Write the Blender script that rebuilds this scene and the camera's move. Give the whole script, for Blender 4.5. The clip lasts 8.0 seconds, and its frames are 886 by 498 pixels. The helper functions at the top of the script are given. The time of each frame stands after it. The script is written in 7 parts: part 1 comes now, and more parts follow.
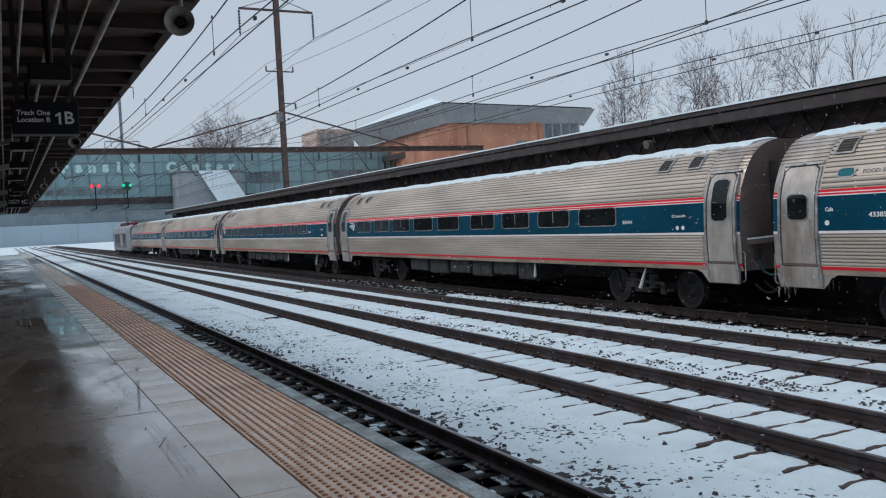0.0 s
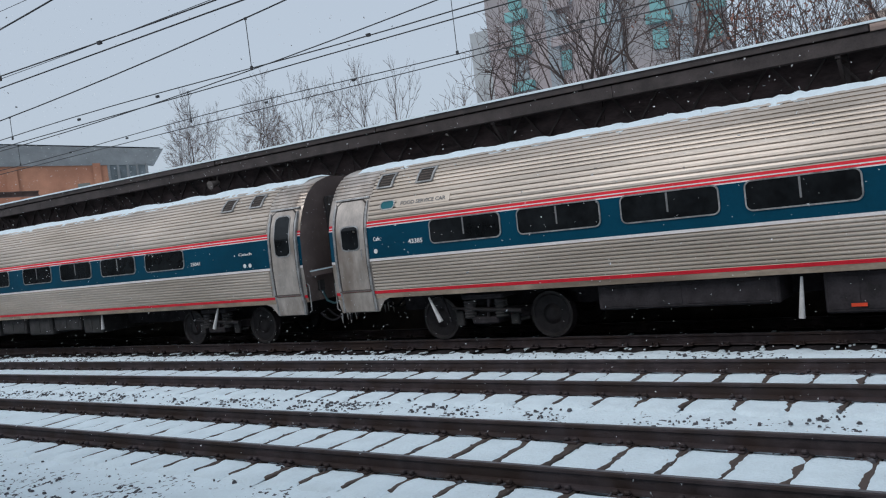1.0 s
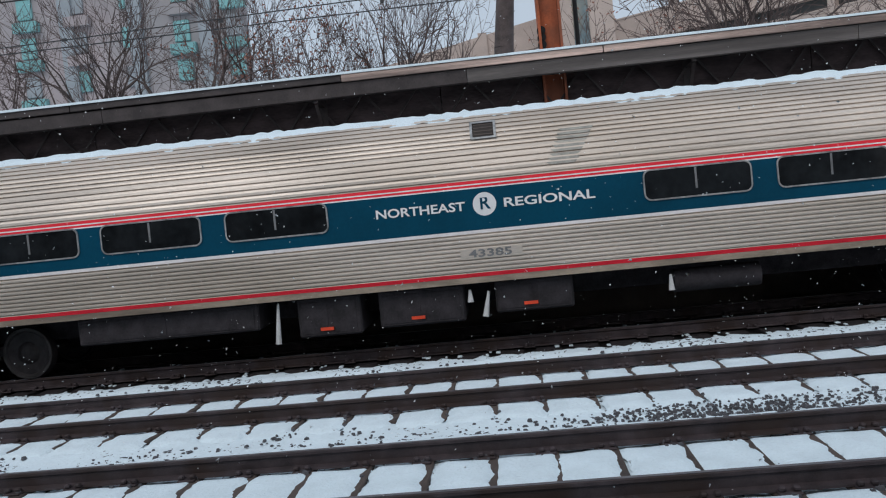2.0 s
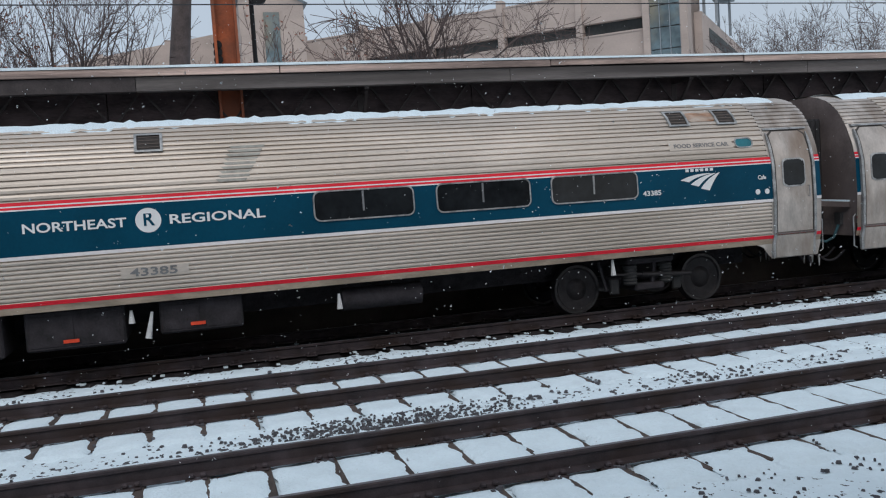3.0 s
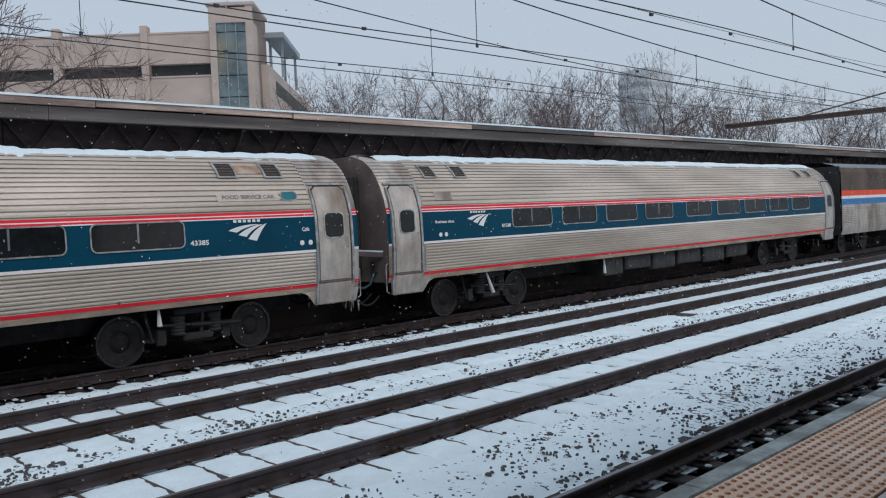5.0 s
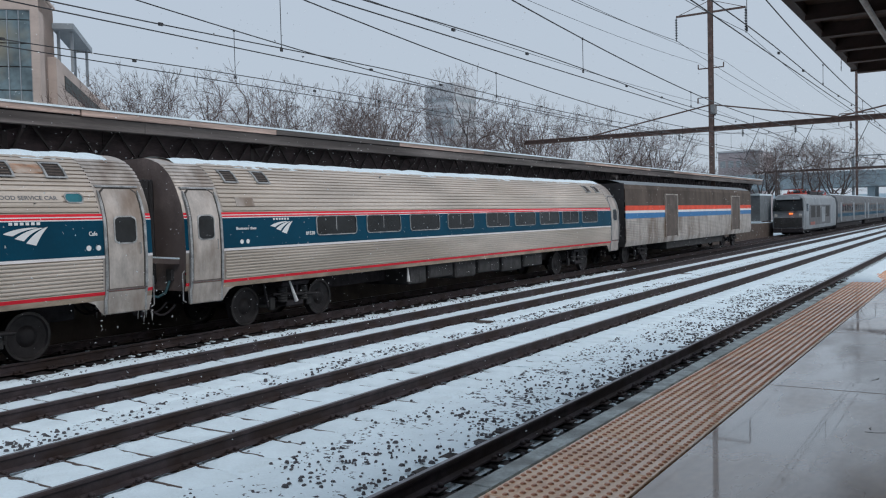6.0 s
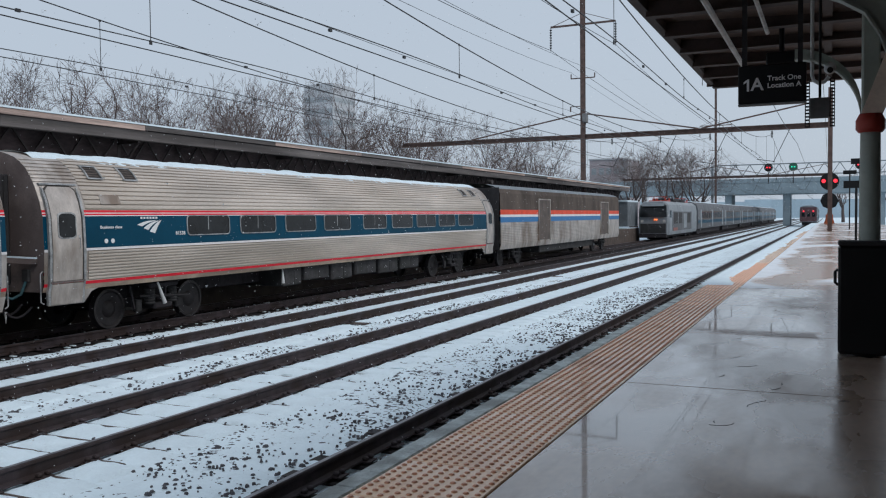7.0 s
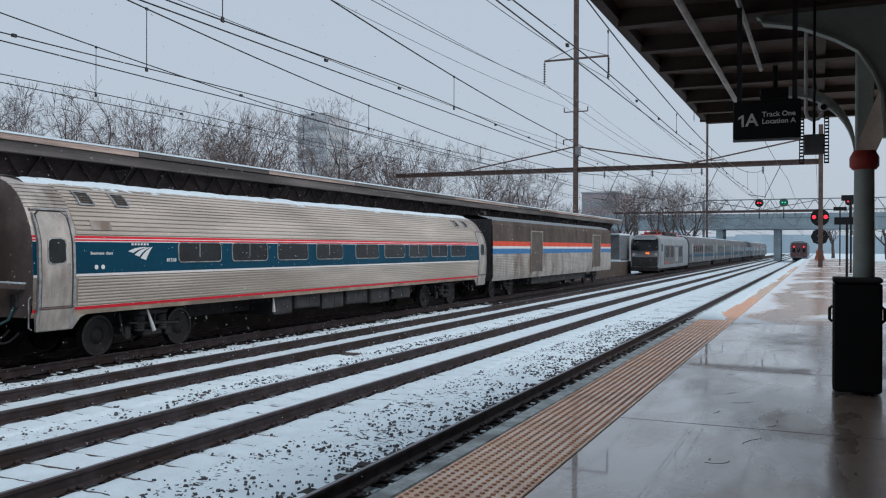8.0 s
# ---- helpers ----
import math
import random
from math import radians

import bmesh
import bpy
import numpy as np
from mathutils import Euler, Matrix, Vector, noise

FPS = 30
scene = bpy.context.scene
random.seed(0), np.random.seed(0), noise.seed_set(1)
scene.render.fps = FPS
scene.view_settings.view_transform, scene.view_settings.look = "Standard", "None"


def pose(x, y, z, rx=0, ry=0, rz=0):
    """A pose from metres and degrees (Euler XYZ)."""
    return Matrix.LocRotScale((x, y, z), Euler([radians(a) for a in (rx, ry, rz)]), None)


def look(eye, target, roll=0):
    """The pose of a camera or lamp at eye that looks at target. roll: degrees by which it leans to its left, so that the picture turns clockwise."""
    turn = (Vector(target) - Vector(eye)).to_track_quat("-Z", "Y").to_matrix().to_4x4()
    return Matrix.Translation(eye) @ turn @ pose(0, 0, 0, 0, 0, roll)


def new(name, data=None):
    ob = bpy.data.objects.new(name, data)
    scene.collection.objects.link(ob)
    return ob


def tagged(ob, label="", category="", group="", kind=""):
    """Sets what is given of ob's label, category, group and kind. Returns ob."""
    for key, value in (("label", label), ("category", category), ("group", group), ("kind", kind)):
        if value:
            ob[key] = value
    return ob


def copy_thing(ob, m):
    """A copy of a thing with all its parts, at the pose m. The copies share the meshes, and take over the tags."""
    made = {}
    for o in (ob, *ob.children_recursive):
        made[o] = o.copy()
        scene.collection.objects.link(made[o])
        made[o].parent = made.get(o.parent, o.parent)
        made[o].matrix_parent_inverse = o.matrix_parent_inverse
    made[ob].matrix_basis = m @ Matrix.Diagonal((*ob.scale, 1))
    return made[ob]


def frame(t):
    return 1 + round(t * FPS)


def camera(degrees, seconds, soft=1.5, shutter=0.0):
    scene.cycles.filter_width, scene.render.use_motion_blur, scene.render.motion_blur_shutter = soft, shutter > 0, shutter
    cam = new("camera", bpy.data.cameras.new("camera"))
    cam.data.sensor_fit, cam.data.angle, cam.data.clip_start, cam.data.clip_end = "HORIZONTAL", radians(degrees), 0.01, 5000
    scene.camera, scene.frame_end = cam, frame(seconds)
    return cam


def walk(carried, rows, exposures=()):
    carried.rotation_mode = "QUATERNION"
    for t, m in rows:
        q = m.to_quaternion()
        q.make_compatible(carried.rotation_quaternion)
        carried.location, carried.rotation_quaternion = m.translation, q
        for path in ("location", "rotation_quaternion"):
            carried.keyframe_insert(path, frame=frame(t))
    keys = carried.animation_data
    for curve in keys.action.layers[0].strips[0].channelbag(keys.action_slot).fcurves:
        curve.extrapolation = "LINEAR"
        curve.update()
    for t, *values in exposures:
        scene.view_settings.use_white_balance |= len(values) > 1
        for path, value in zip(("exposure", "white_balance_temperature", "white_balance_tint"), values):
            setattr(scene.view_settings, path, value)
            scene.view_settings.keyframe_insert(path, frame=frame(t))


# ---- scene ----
# ---- the camera and its walk ----
cam = camera(55.2, 8.0, soft=1.15)
PATH = [
    (0, (0.361, 0.702, 1.261), (1.277, 2.479, 1.189), -3.0),
    (0.5, (0.347, 0.539, 1.313), (1.575, 2.117, 1.29), -4.8),
    (1, (0.505, 0.32, 1.287), (2.141, 1.467, 1.218), -6.9),
    (2.3, (0.79, -0.697, 1.145), (2.785, -0.775, 1.023), -5.1),
    (2.5, (0.762, -0.77, 1.144), (2.746, -0.984, 1.009), -4.7),
    (3, (0.69, -0.883, 1.166), (2.608, -1.432, 1.034), -3.8),
    (3.5, (0.572, -0.997, 1.267), (2.382, -1.844, 1.177), -3.2),
    (4, (0.432, -1.133, 1.295), (2.136, -2.177, 1.219), -2.6),
    (4.5, (0.341, -1.186, 1.273), (1.925, -2.405, 1.192), -2.6),
    (6, (0.282, -1.307, 1.218), (1.364, -2.987, 1.142), -1.4),
    (6.5, (0.228, -1.311, 1.212), (1.157, -3.08, 1.135), -0.9),
    (7, (0.208, -1.296, 1.217), (1.039, -3.113, 1.141), -0.6),
    (7.5, (0.255, -1.281, 1.187), (1.051, -3.115, 1.127), -0.4),
    (8, (0.243, -1.335, 1.22), (1.057, -3.162, 1.216), 0.2),
]
walk(cam, [(t, look(eye, target, roll)) for t, eye, target, roll in PATH])

# ---- world, sun, exposure ----
world = bpy.data.worlds.new("overcast_sky")
scene.world = world
world.use_nodes = True
wn, wl = world.node_tree.nodes, world.node_tree.links
wn.clear()
w_out = wn.new("ShaderNodeOutputWorld")
w_bg = wn.new("ShaderNodeBackground")
w_sky = wn.new("ShaderNodeTexSky")
w_sky.sky_type = "NISHITA"
w_sky.sun_disc = False
w_sky.sun_elevation, w_sky.sun_rotation = radians(32), radians(250)
w_sky.air_density, w_sky.dust_density, w_sky.ozone_density = 1.0, 4.0, 2.0
w_mix = wn.new("ShaderNodeMixRGB")
w_mix.inputs[0].default_value = 0.86
w_mix.inputs[2].default_value = (4.42, 5.1, 5.95, 1)
w_bg.inputs[1].default_value = 0.119
wl.new(w_sky.outputs[0], w_mix.inputs[1])
wl.new(w_mix.outputs[0], w_bg.inputs[0])
wl.new(w_bg.outputs[0], w_out.inputs[0])
sun = new("sun", bpy.data.lights.new("sun", "SUN"))
sun.data.energy, sun.data.angle, sun.data.color = 0.95, radians(25), (1.0, 0.97, 0.93)
sun.matrix_world = look((-30, 14, 40), (0, 0, 0))
scene.view_settings.exposure = 0.0

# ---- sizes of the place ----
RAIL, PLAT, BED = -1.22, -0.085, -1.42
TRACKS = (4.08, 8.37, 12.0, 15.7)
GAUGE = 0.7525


# ---- materials ----
def mat(name, color, rough=0.7, metal=0.0, var=0.25, scale=6.0, fine=60.0, bump=0.15, dist=0.01, second=None, edge=(0.45, 0.6), spec=0.5, stretch=(1, 1, 1), rvar=0.0, rnd=0.0):
    m = bpy.data.materials.new(name)
    m.use_nodes = True
    n, l = m.node_tree.nodes, m.node_tree.links
    b = n["Principled BSDF"]
    co = n.new("ShaderNodeTexCoord")
    mp = n.new("ShaderNodeMapping")
    mp.inputs["Scale"].default_value = stretch
    l.new(co.outputs["Object"], mp.inputs[0])
    n1 = n.new("ShaderNodeTexNoise")
    n1.inputs["Scale"].default_value, n1.inputs["Detail"].default_value = scale, 6
    n2 = n.new("ShaderNodeTexNoise")
    n2.inputs["Scale"].default_value, n2.inputs["Detail"].default_value = fine, 4
    l.new(mp.outputs[0], n1.inputs["Vector"])
    l.new(mp.outputs[0], n2.inputs["Vector"])
    r = n.new("ShaderNodeValToRGB")
    lo = tuple(c * (1 - var) for c in color)
    hi = tuple(min(1, c * (1 + var)) for c in color)
    r.color_ramp.elements[0].color, r.color_ramp.elements[1].color = (*lo, 1), (*hi, 1)
    r.color_ramp.elements[0].position, r.color_ramp.elements[1].position = 0.3, 0.7
    add = n.new("ShaderNodeMath")
    add.operation = "MULTIPLY_ADD"
    l.new(n2.outputs[0], add.inputs[0])
    add.inputs[1].default_value = 0.4
    sub = n.new("ShaderNodeMath")
    sub.operation = "SUBTRACT"
    l.new(n1.outputs[0], sub.inputs[0])
    sub.inputs[1].default_value = 0.2
    l.new(sub.outputs[0], add.inputs[2])
    fac = add.outputs[0]
    if rnd:
        oi = n.new("ShaderNodeObjectInfo")
        ra = n.new("ShaderNodeMath")
        ra.operation = "MULTIPLY_ADD"
        l.new(oi.outputs["Random"], ra.inputs[0])
        ra.inputs[1].default_value = rnd
        l.new(fac, ra.inputs[2])
        fac = ra.outputs[0]
    l.new(fac, r.inputs[0])
    out = r.outputs[0]
    if second:
        n3 = n.new("ShaderNodeTexNoise")
        n3.inputs["Scale"].default_value, n3.inputs["Detail"].default_value = scale * 0.37, 8
        l.new(mp.outputs[0], n3.inputs["Vector"])
        e = n.new("ShaderNodeValToRGB")
        e.color_ramp.elements[0].position, e.color_ramp.elements[1].position = edge
        l.new(n3.outputs[0], e.inputs[0])
        mx = n.new("ShaderNodeMixRGB")
        l.new(e.outputs[0], mx.inputs[0])
        l.new(out, mx.inputs[1])
        mx.inputs[2].default_value = (*second, 1)
        out = mx.outputs[0]
    l.new(out, b.inputs["Base Color"])
    b.inputs["Roughness"].default_value = rough
    b.inputs["Metallic"].default_value = metal
    b.inputs["Specular IOR Level"].default_value = spec
    if rvar:
        rr = n.new("ShaderNodeMapRange")
        rr.inputs["From Min"].default_value, rr.inputs["From Max"].default_value = 0.38, 0.62
        rr.inputs["To Min"].default_value, rr.inputs["To Max"].default_value = max(0.03, rough - rvar), min(1, rough + rvar)
        l.new(n1.outputs[0], rr.inputs["Value"])
        l.new(rr.outputs[0], b.inputs["Roughness"])
    if bump:
        bp = n.new("ShaderNodeBump")
        bp.inputs["Strength"].default_value, bp.inputs["Distance"].default_value = bump, dist
        l.new(n2.outputs[0], bp.inputs["Height"])
        l.new(bp.outputs[0], b.inputs["Normal"])
    return m


def glow(name, color, strength):
    m = bpy.data.materials.new(name)
    m.use_nodes = True
    b = m.node_tree.nodes["Principled BSDF"]
    b.inputs["Base Color"].default_value = (*color, 1)
    b.inputs["Emission Color"].default_value = (*color, 1)
    b.inputs["Emission Strength"].default_value = strength
    return m


SNOW = mat("snow", (0.73, 0.84, 0.90), 0.75, var=0.06, scale=3, fine=26, bump=0.6, dist=0.03, spec=0.2)
STONE = mat("ballast_stone", (0.085, 0.083, 0.092), 0.85, var=0.4, scale=8, fine=70, bump=0.5)
GRIT = mat("dark_ballast", (0.040, 0.035, 0.038), 0.95, var=0.5, scale=9, fine=45, bump=0.7, dist=0.06, spec=0.2)
TIE = mat("tie_wood", (0.060, 0.044, 0.038), 0.85, var=0.45, scale=4, fine=40, bump=0.4, stretch=(1, 6, 1), rnd=0.3)
RUST = mat("rail_steel", (0.056, 0.042, 0.046), 0.7, metal=0.2, var=0.4, scale=5, fine=60, bump=0.3, second=(0.04, 0.025, 0.022))
RAILHEAD = mat("worn_rail_head", (0.22, 0.22, 0.24), 0.35, metal=0.8, var=0.3, scale=6, fine=80)
CONCRETE = mat("wet_concrete", (0.33, 0.24, 0.185), 0.26, var=0.4, scale=1.6, fine=22, bump=0.22, dist=0.004, second=(0.17, 0.105, 0.07), edge=(0.42, 0.62), rvar=0.16, stretch=(1, 0.45, 1), spec=0.9)
KERB = mat("dry_beige_paver", (0.86, 0.70, 0.58), 0.26, var=0.16, scale=2.5, fine=30, bump=0.12, dist=0.004, second=(0.62, 0.48, 0.38), edge=(0.48, 0.6), rvar=0.14, rnd=0.06)
# darker tie colour for the tracks without snow
TIEDARK = mat("near_black_tie", (0.028, 0.023, 0.022), 0.8, var=0.4, scale=4, fine=40, bump=0.4, rnd=0.3)
# far walls and windows: paled so that distance haze is in the colour
HAZEWALL = mat("haze_paled_wall", (0.46, 0.47, 0.49), 0.85, var=0.1, scale=0.3, fine=3)
HAZEWIN = mat("haze_paled_windows", (0.30, 0.33, 0.35), 0.4, var=0.2, scale=0.3, fine=3)
CORNERGLASS = mat("grey_corner_glazing", (0.14, 0.17, 0.19), 0.45, var=0.4, scale=0.6, fine=2.5, bump=0)
def wet(m, low, high, scale=0.55, open_side=0.0):
    """Lays a thin clear film of water over a material, in shallow pools; open_side: wetter towards the weather."""
    n, l = m.node_tree.nodes, m.node_tree.links
    b = n["Principled BSDF"]
    co = n.new("ShaderNodeTexCoord")
    mp = n.new("ShaderNodeMapping")
    mp.inputs["Scale"].default_value = (1.0, 0.4, 1.0)
    a = n.new("ShaderNodeTexNoise")
    a.inputs["Scale"].default_value, a.inputs["Detail"].default_value = scale, 5
    l.new(co.outputs["Object"], mp.inputs[0])
    l.new(mp.outputs[0], a.inputs["Vector"])
    film = a.outputs[0]
    if open_side:
        sep = n.new("ShaderNodeSeparateXYZ")
        l.new(co.outputs["Object"], sep.inputs[0])
        g = n.new("ShaderNodeMapRange")
        g.inputs["From Min"].default_value, g.inputs["From Max"].default_value = -0.6, 1.3
        g.inputs["To Min"].default_value, g.inputs["To Max"].default_value = -open_side, open_side
        l.new(sep.outputs["X"], g.inputs["Value"])
        ad = n.new("ShaderNodeMath")
        l.new(film, ad.inputs[0])
        l.new(g.outputs[0], ad.inputs[1])
        film = ad.outputs[0]
    r = n.new("ShaderNodeMapRange")
    r.inputs["From Min"].default_value, r.inputs["From Max"].default_value = low, high
    l.new(film, r.inputs["Value"])
    l.new(r.outputs[0], b.inputs["Coat Weight"])
    b.inputs["Coat IOR"].default_value = 1.4
    q = n.new("ShaderNodeMapRange")
    q.inputs["From Min"].default_value, q.inputs["From Max"].default_value = low, high
    q.inputs["To Min"].default_value, q.inputs["To Max"].default_value = 0.30, 0.03
    l.new(film, q.inputs["Value"])
    l.new(q.outputs[0], b.inputs["Coat Roughness"])
    return m


wet(CONCRETE, 0.42, 0.60, 0.9, 0.11)
wet(KERB, 0.30, 0.6, 1.1)
EDGE = mat("platform_edge_concrete", (0.52, 0.58, 0.57), 0.55, var=0.4, scale=7, fine=50, bump=0.6, dist=0.015, second=(0.26, 0.28, 0.27), edge=(0.46, 0.62))
TACTILE = mat("tactile_paving", (0.97, 0.53, 0.32), 0.5, var=0.22, scale=3, fine=50, bump=0.25, rnd=0.35)
STEEL = mat("stainless_steel", (0.63, 0.555, 0.49), 0.46, metal=0.42, var=0.2, scale=1.2, fine=35, bump=0.05, stretch=(1, 0.25, 1.5), second=(0.37, 0.305, 0.24), edge=(0.42, 0.76))
GRIMESTEEL = mat("road_grimed_steel", (0.43, 0.335, 0.255), 0.6, metal=0.2, var=0.3, scale=3, fine=25, bump=0.1, second=(0.20, 0.15, 0.115), edge=(0.46, 0.66), stretch=(1, 0.5, 2))
STEELDOOR = mat("dirty_steel_door", (0.52, 0.465, 0.425), 0.40, metal=0.45, var=0.22, scale=2.6, fine=24, bump=0.04, second=(0.25, 0.19, 0.15), edge=(0.44, 0.66), stretch=(1, 1.6, 0.7))
BLUE = mat("blue_band_paint", (0.0005, 0.053, 0.097), 0.45, spec=0.12, var=0.15, scale=1, fine=25, bump=0.03)
RED = mat("red_stripe_paint", (0.76, 0.022, 0.042), 0.45, spec=0.2, var=0.12, scale=2, fine=25, bump=0.03)
WHITE = mat("white_paint", (0.78, 0.74, 0.74), 0.45, var=0.08, scale=2, fine=25, bump=0.03)
GLASS = mat("dark_window_glass", (0.014, 0.016, 0.018), 0.12, var=0.5, scale=1.5, fine=9, bump=0.03, spec=0.28)
GASKET = mat("silver_window_frame", (0.36, 0.36, 0.36), 0.4, metal=0.5, var=0.45, scale=5, fine=40)
BLACK = mat("black_rubber", (0.026, 0.024, 0.026), 0.75, var=0.4, scale=4, fine=30, bump=0.3)
UNDER = mat("grimy_underframe", (0.026, 0.022, 0.026), 0.85, var=0.5, scale=5, fine=30, bump=0.5)
GREY = mat("grey_equipment_paint", (0.19, 0.19, 0.195), 0.6, var=0.25, scale=3, fine=30, bump=0.1)
BROWNSTEEL = mat("brown_corroded_steel", (0.105, 0.08, 0.068), 0.7, metal=0.0, var=0.3, scale=2, fine=30, bump=0.15)
BAGTOP = mat("brown_grimed_upper_side", (0.10, 0.078, 0.066), 0.8, var=0.35, scale=1.5, fine=25, bump=0.15, spec=0.2, stretch=(1, 1, 0.4))
BAGORANGE = mat("orange_red_stripe", (0.78, 0.085, 0.04), 0.5, spec=0.2, var=0.15, scale=2, fine=20)
BAGBLUE = mat("bright_blue_stripe", (0.012, 0.16, 0.40), 0.4, var=0.1, scale=2, fine=20)
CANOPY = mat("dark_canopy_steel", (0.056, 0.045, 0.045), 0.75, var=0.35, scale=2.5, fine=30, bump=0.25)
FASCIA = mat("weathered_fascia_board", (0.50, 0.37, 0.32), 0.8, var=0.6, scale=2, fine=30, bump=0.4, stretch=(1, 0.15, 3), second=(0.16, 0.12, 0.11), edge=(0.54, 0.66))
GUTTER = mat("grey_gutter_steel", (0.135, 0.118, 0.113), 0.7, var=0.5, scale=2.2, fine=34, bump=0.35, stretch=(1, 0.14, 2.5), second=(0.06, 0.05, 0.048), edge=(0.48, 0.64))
# stand-in colour for the dim space behind the far lattice
SHADEPANEL = mat("dark_brown_shade_panel", (0.06, 0.043, 0.045), 0.85, var=0.5, scale=2.5, fine=18, bump=0.5, stretch=(1, 0.5, 1.5))
SOFFIT = mat("brown_soffit_boards", (0.14, 0.095, 0.078), 0.8, var=0.3, scale=2, fine=25, bump=0.3)
BEAM = mat("brown_beam_paint", (0.068, 0.044, 0.038), 0.7, var=0.3, scale=3, fine=30, bump=0.2)
PIPE = mat("pale_conduit", (0.52, 0.49, 0.46), 0.5, var=0.3, scale=4, fine=40)
GREENPAINT = mat("grey_green_column_paint", (0.36, 0.40, 0.36), 0.5, var=0.12, scale=3, fine=30, bump=0.1)
REDPAINT = mat("red_collar_paint", (0.42, 0.05, 0.035), 0.5, var=0.15, scale=4, fine=30)
SIGN = mat("black_sign_face", (0.007, 0.007, 0.008), 0.5, spec=0.25, var=0.2, scale=4, fine=40)
LETTER = mat("white_lettering", (0.8, 0.8, 0.8), 0.5, var=0.03, scale=4, fine=40)
POLE = mat("brown_steel_pole", (0.105, 0.065, 0.055), 0.75, var=0.35, scale=3, fine=25, bump=0.3)
ORANGE = mat("orange_rusted_pole", (0.36, 0.085, 0.03), 0.75, var=0.4, scale=3, fine=25, bump=0.3, second=(0.22, 0.07, 0.035))
WIRE = mat("dark_wire", (0.03, 0.03, 0.034), 0.6, var=0.2, scale=4, fine=40)
GALV = mat("galvanised_steel", (0.20, 0.225, 0.245), 0.6, metal=0.3, var=0.2, scale=2, fine=20)
BARK = mat("bare_bark", (0.085, 0.064, 0.06), 0.9, var=0.4, scale=4, fine=30, bump=0.4)
TWIG = mat("thin_twigs", (0.115, 0.082, 0.076), 0.9, var=0.3, scale=3, fine=20)
LEAF = mat("dry_red_brown_leaves", (0.30, 0.13, 0.095), 0.8, var=0.4, scale=1.5, fine=8)
BEIGE = mat("beige_precast_concrete", (0.48, 0.385, 0.34), 0.8, var=0.12, scale=0.4, fine=6, bump=0.1, stretch=(1, 1, 2))
# shade of the open decks as a colour, for solid blocks and panels
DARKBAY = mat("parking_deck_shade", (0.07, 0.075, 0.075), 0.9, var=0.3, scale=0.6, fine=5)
TOWERGLASS = mat("blue_grey_curtain_glass", (0.13, 0.18, 0.20), 0.15, var=0.45, scale=0.7, fine=2.5, bump=0, second=(0.24, 0.22, 0.17))
BRICK = mat("orange_red_brick", (0.50, 0.235, 0.15), 0.85, var=0.2, scale=0.5, fine=14, bump=0.2, second=(0.36, 0.15, 0.095))
ROOFGREY = mat("grey_metal_fascia", (0.27, 0.28, 0.29), 0.6, var=0.15, scale=1, fine=10)
TEAL = mat("pale_teal_glass", (0.20, 0.33, 0.355), 0.25, var=0.2, scale=0.4, fine=3, bump=0, rnd=0.4)
TURQ = mat("turquoise_panel", (0.17, 0.37, 0.38), 0.4, var=0.2, scale=0.6, fine=6, rnd=0.4)
APT = mat("pinkish_grey_stucco", (0.37, 0.32, 0.33), 0.8, var=0.12, scale=0.3, fine=6, second=(0.30, 0.29, 0.30))
APTGREY = mat("pale_grey_stucco", (0.45, 0.47, 0.49), 0.8, var=0.06, scale=0.3, fine=6)
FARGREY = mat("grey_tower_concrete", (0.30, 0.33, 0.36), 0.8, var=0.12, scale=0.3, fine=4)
# far concrete, with the bluish distance haze tinted into its colour
HAZECONCRETE = mat("haze_tinted_concrete", (0.235, 0.295, 0.33), 0.85, var=0.15, scale=0.4, fine=5)
LOCO = mat("grey_locomotive_paint", (0.24, 0.26, 0.28), 0.45, var=0.25, scale=1, fine=12)
SIGRED = glow("red_signal_lens", (1.0, 0.03, 0.05), 1.3)
SIGGREEN = glow("green_signal_lens", (0.02, 0.6, 0.35), 0.8)
AMBER = glow("amber_marker_light", (1.0, 0.22, 0.05), 1.4)
DOMEWHITE = mat("white_pipe_paint", (0.6, 0.6, 0.6), 0.5, var=0.1, scale=5, fine=30)


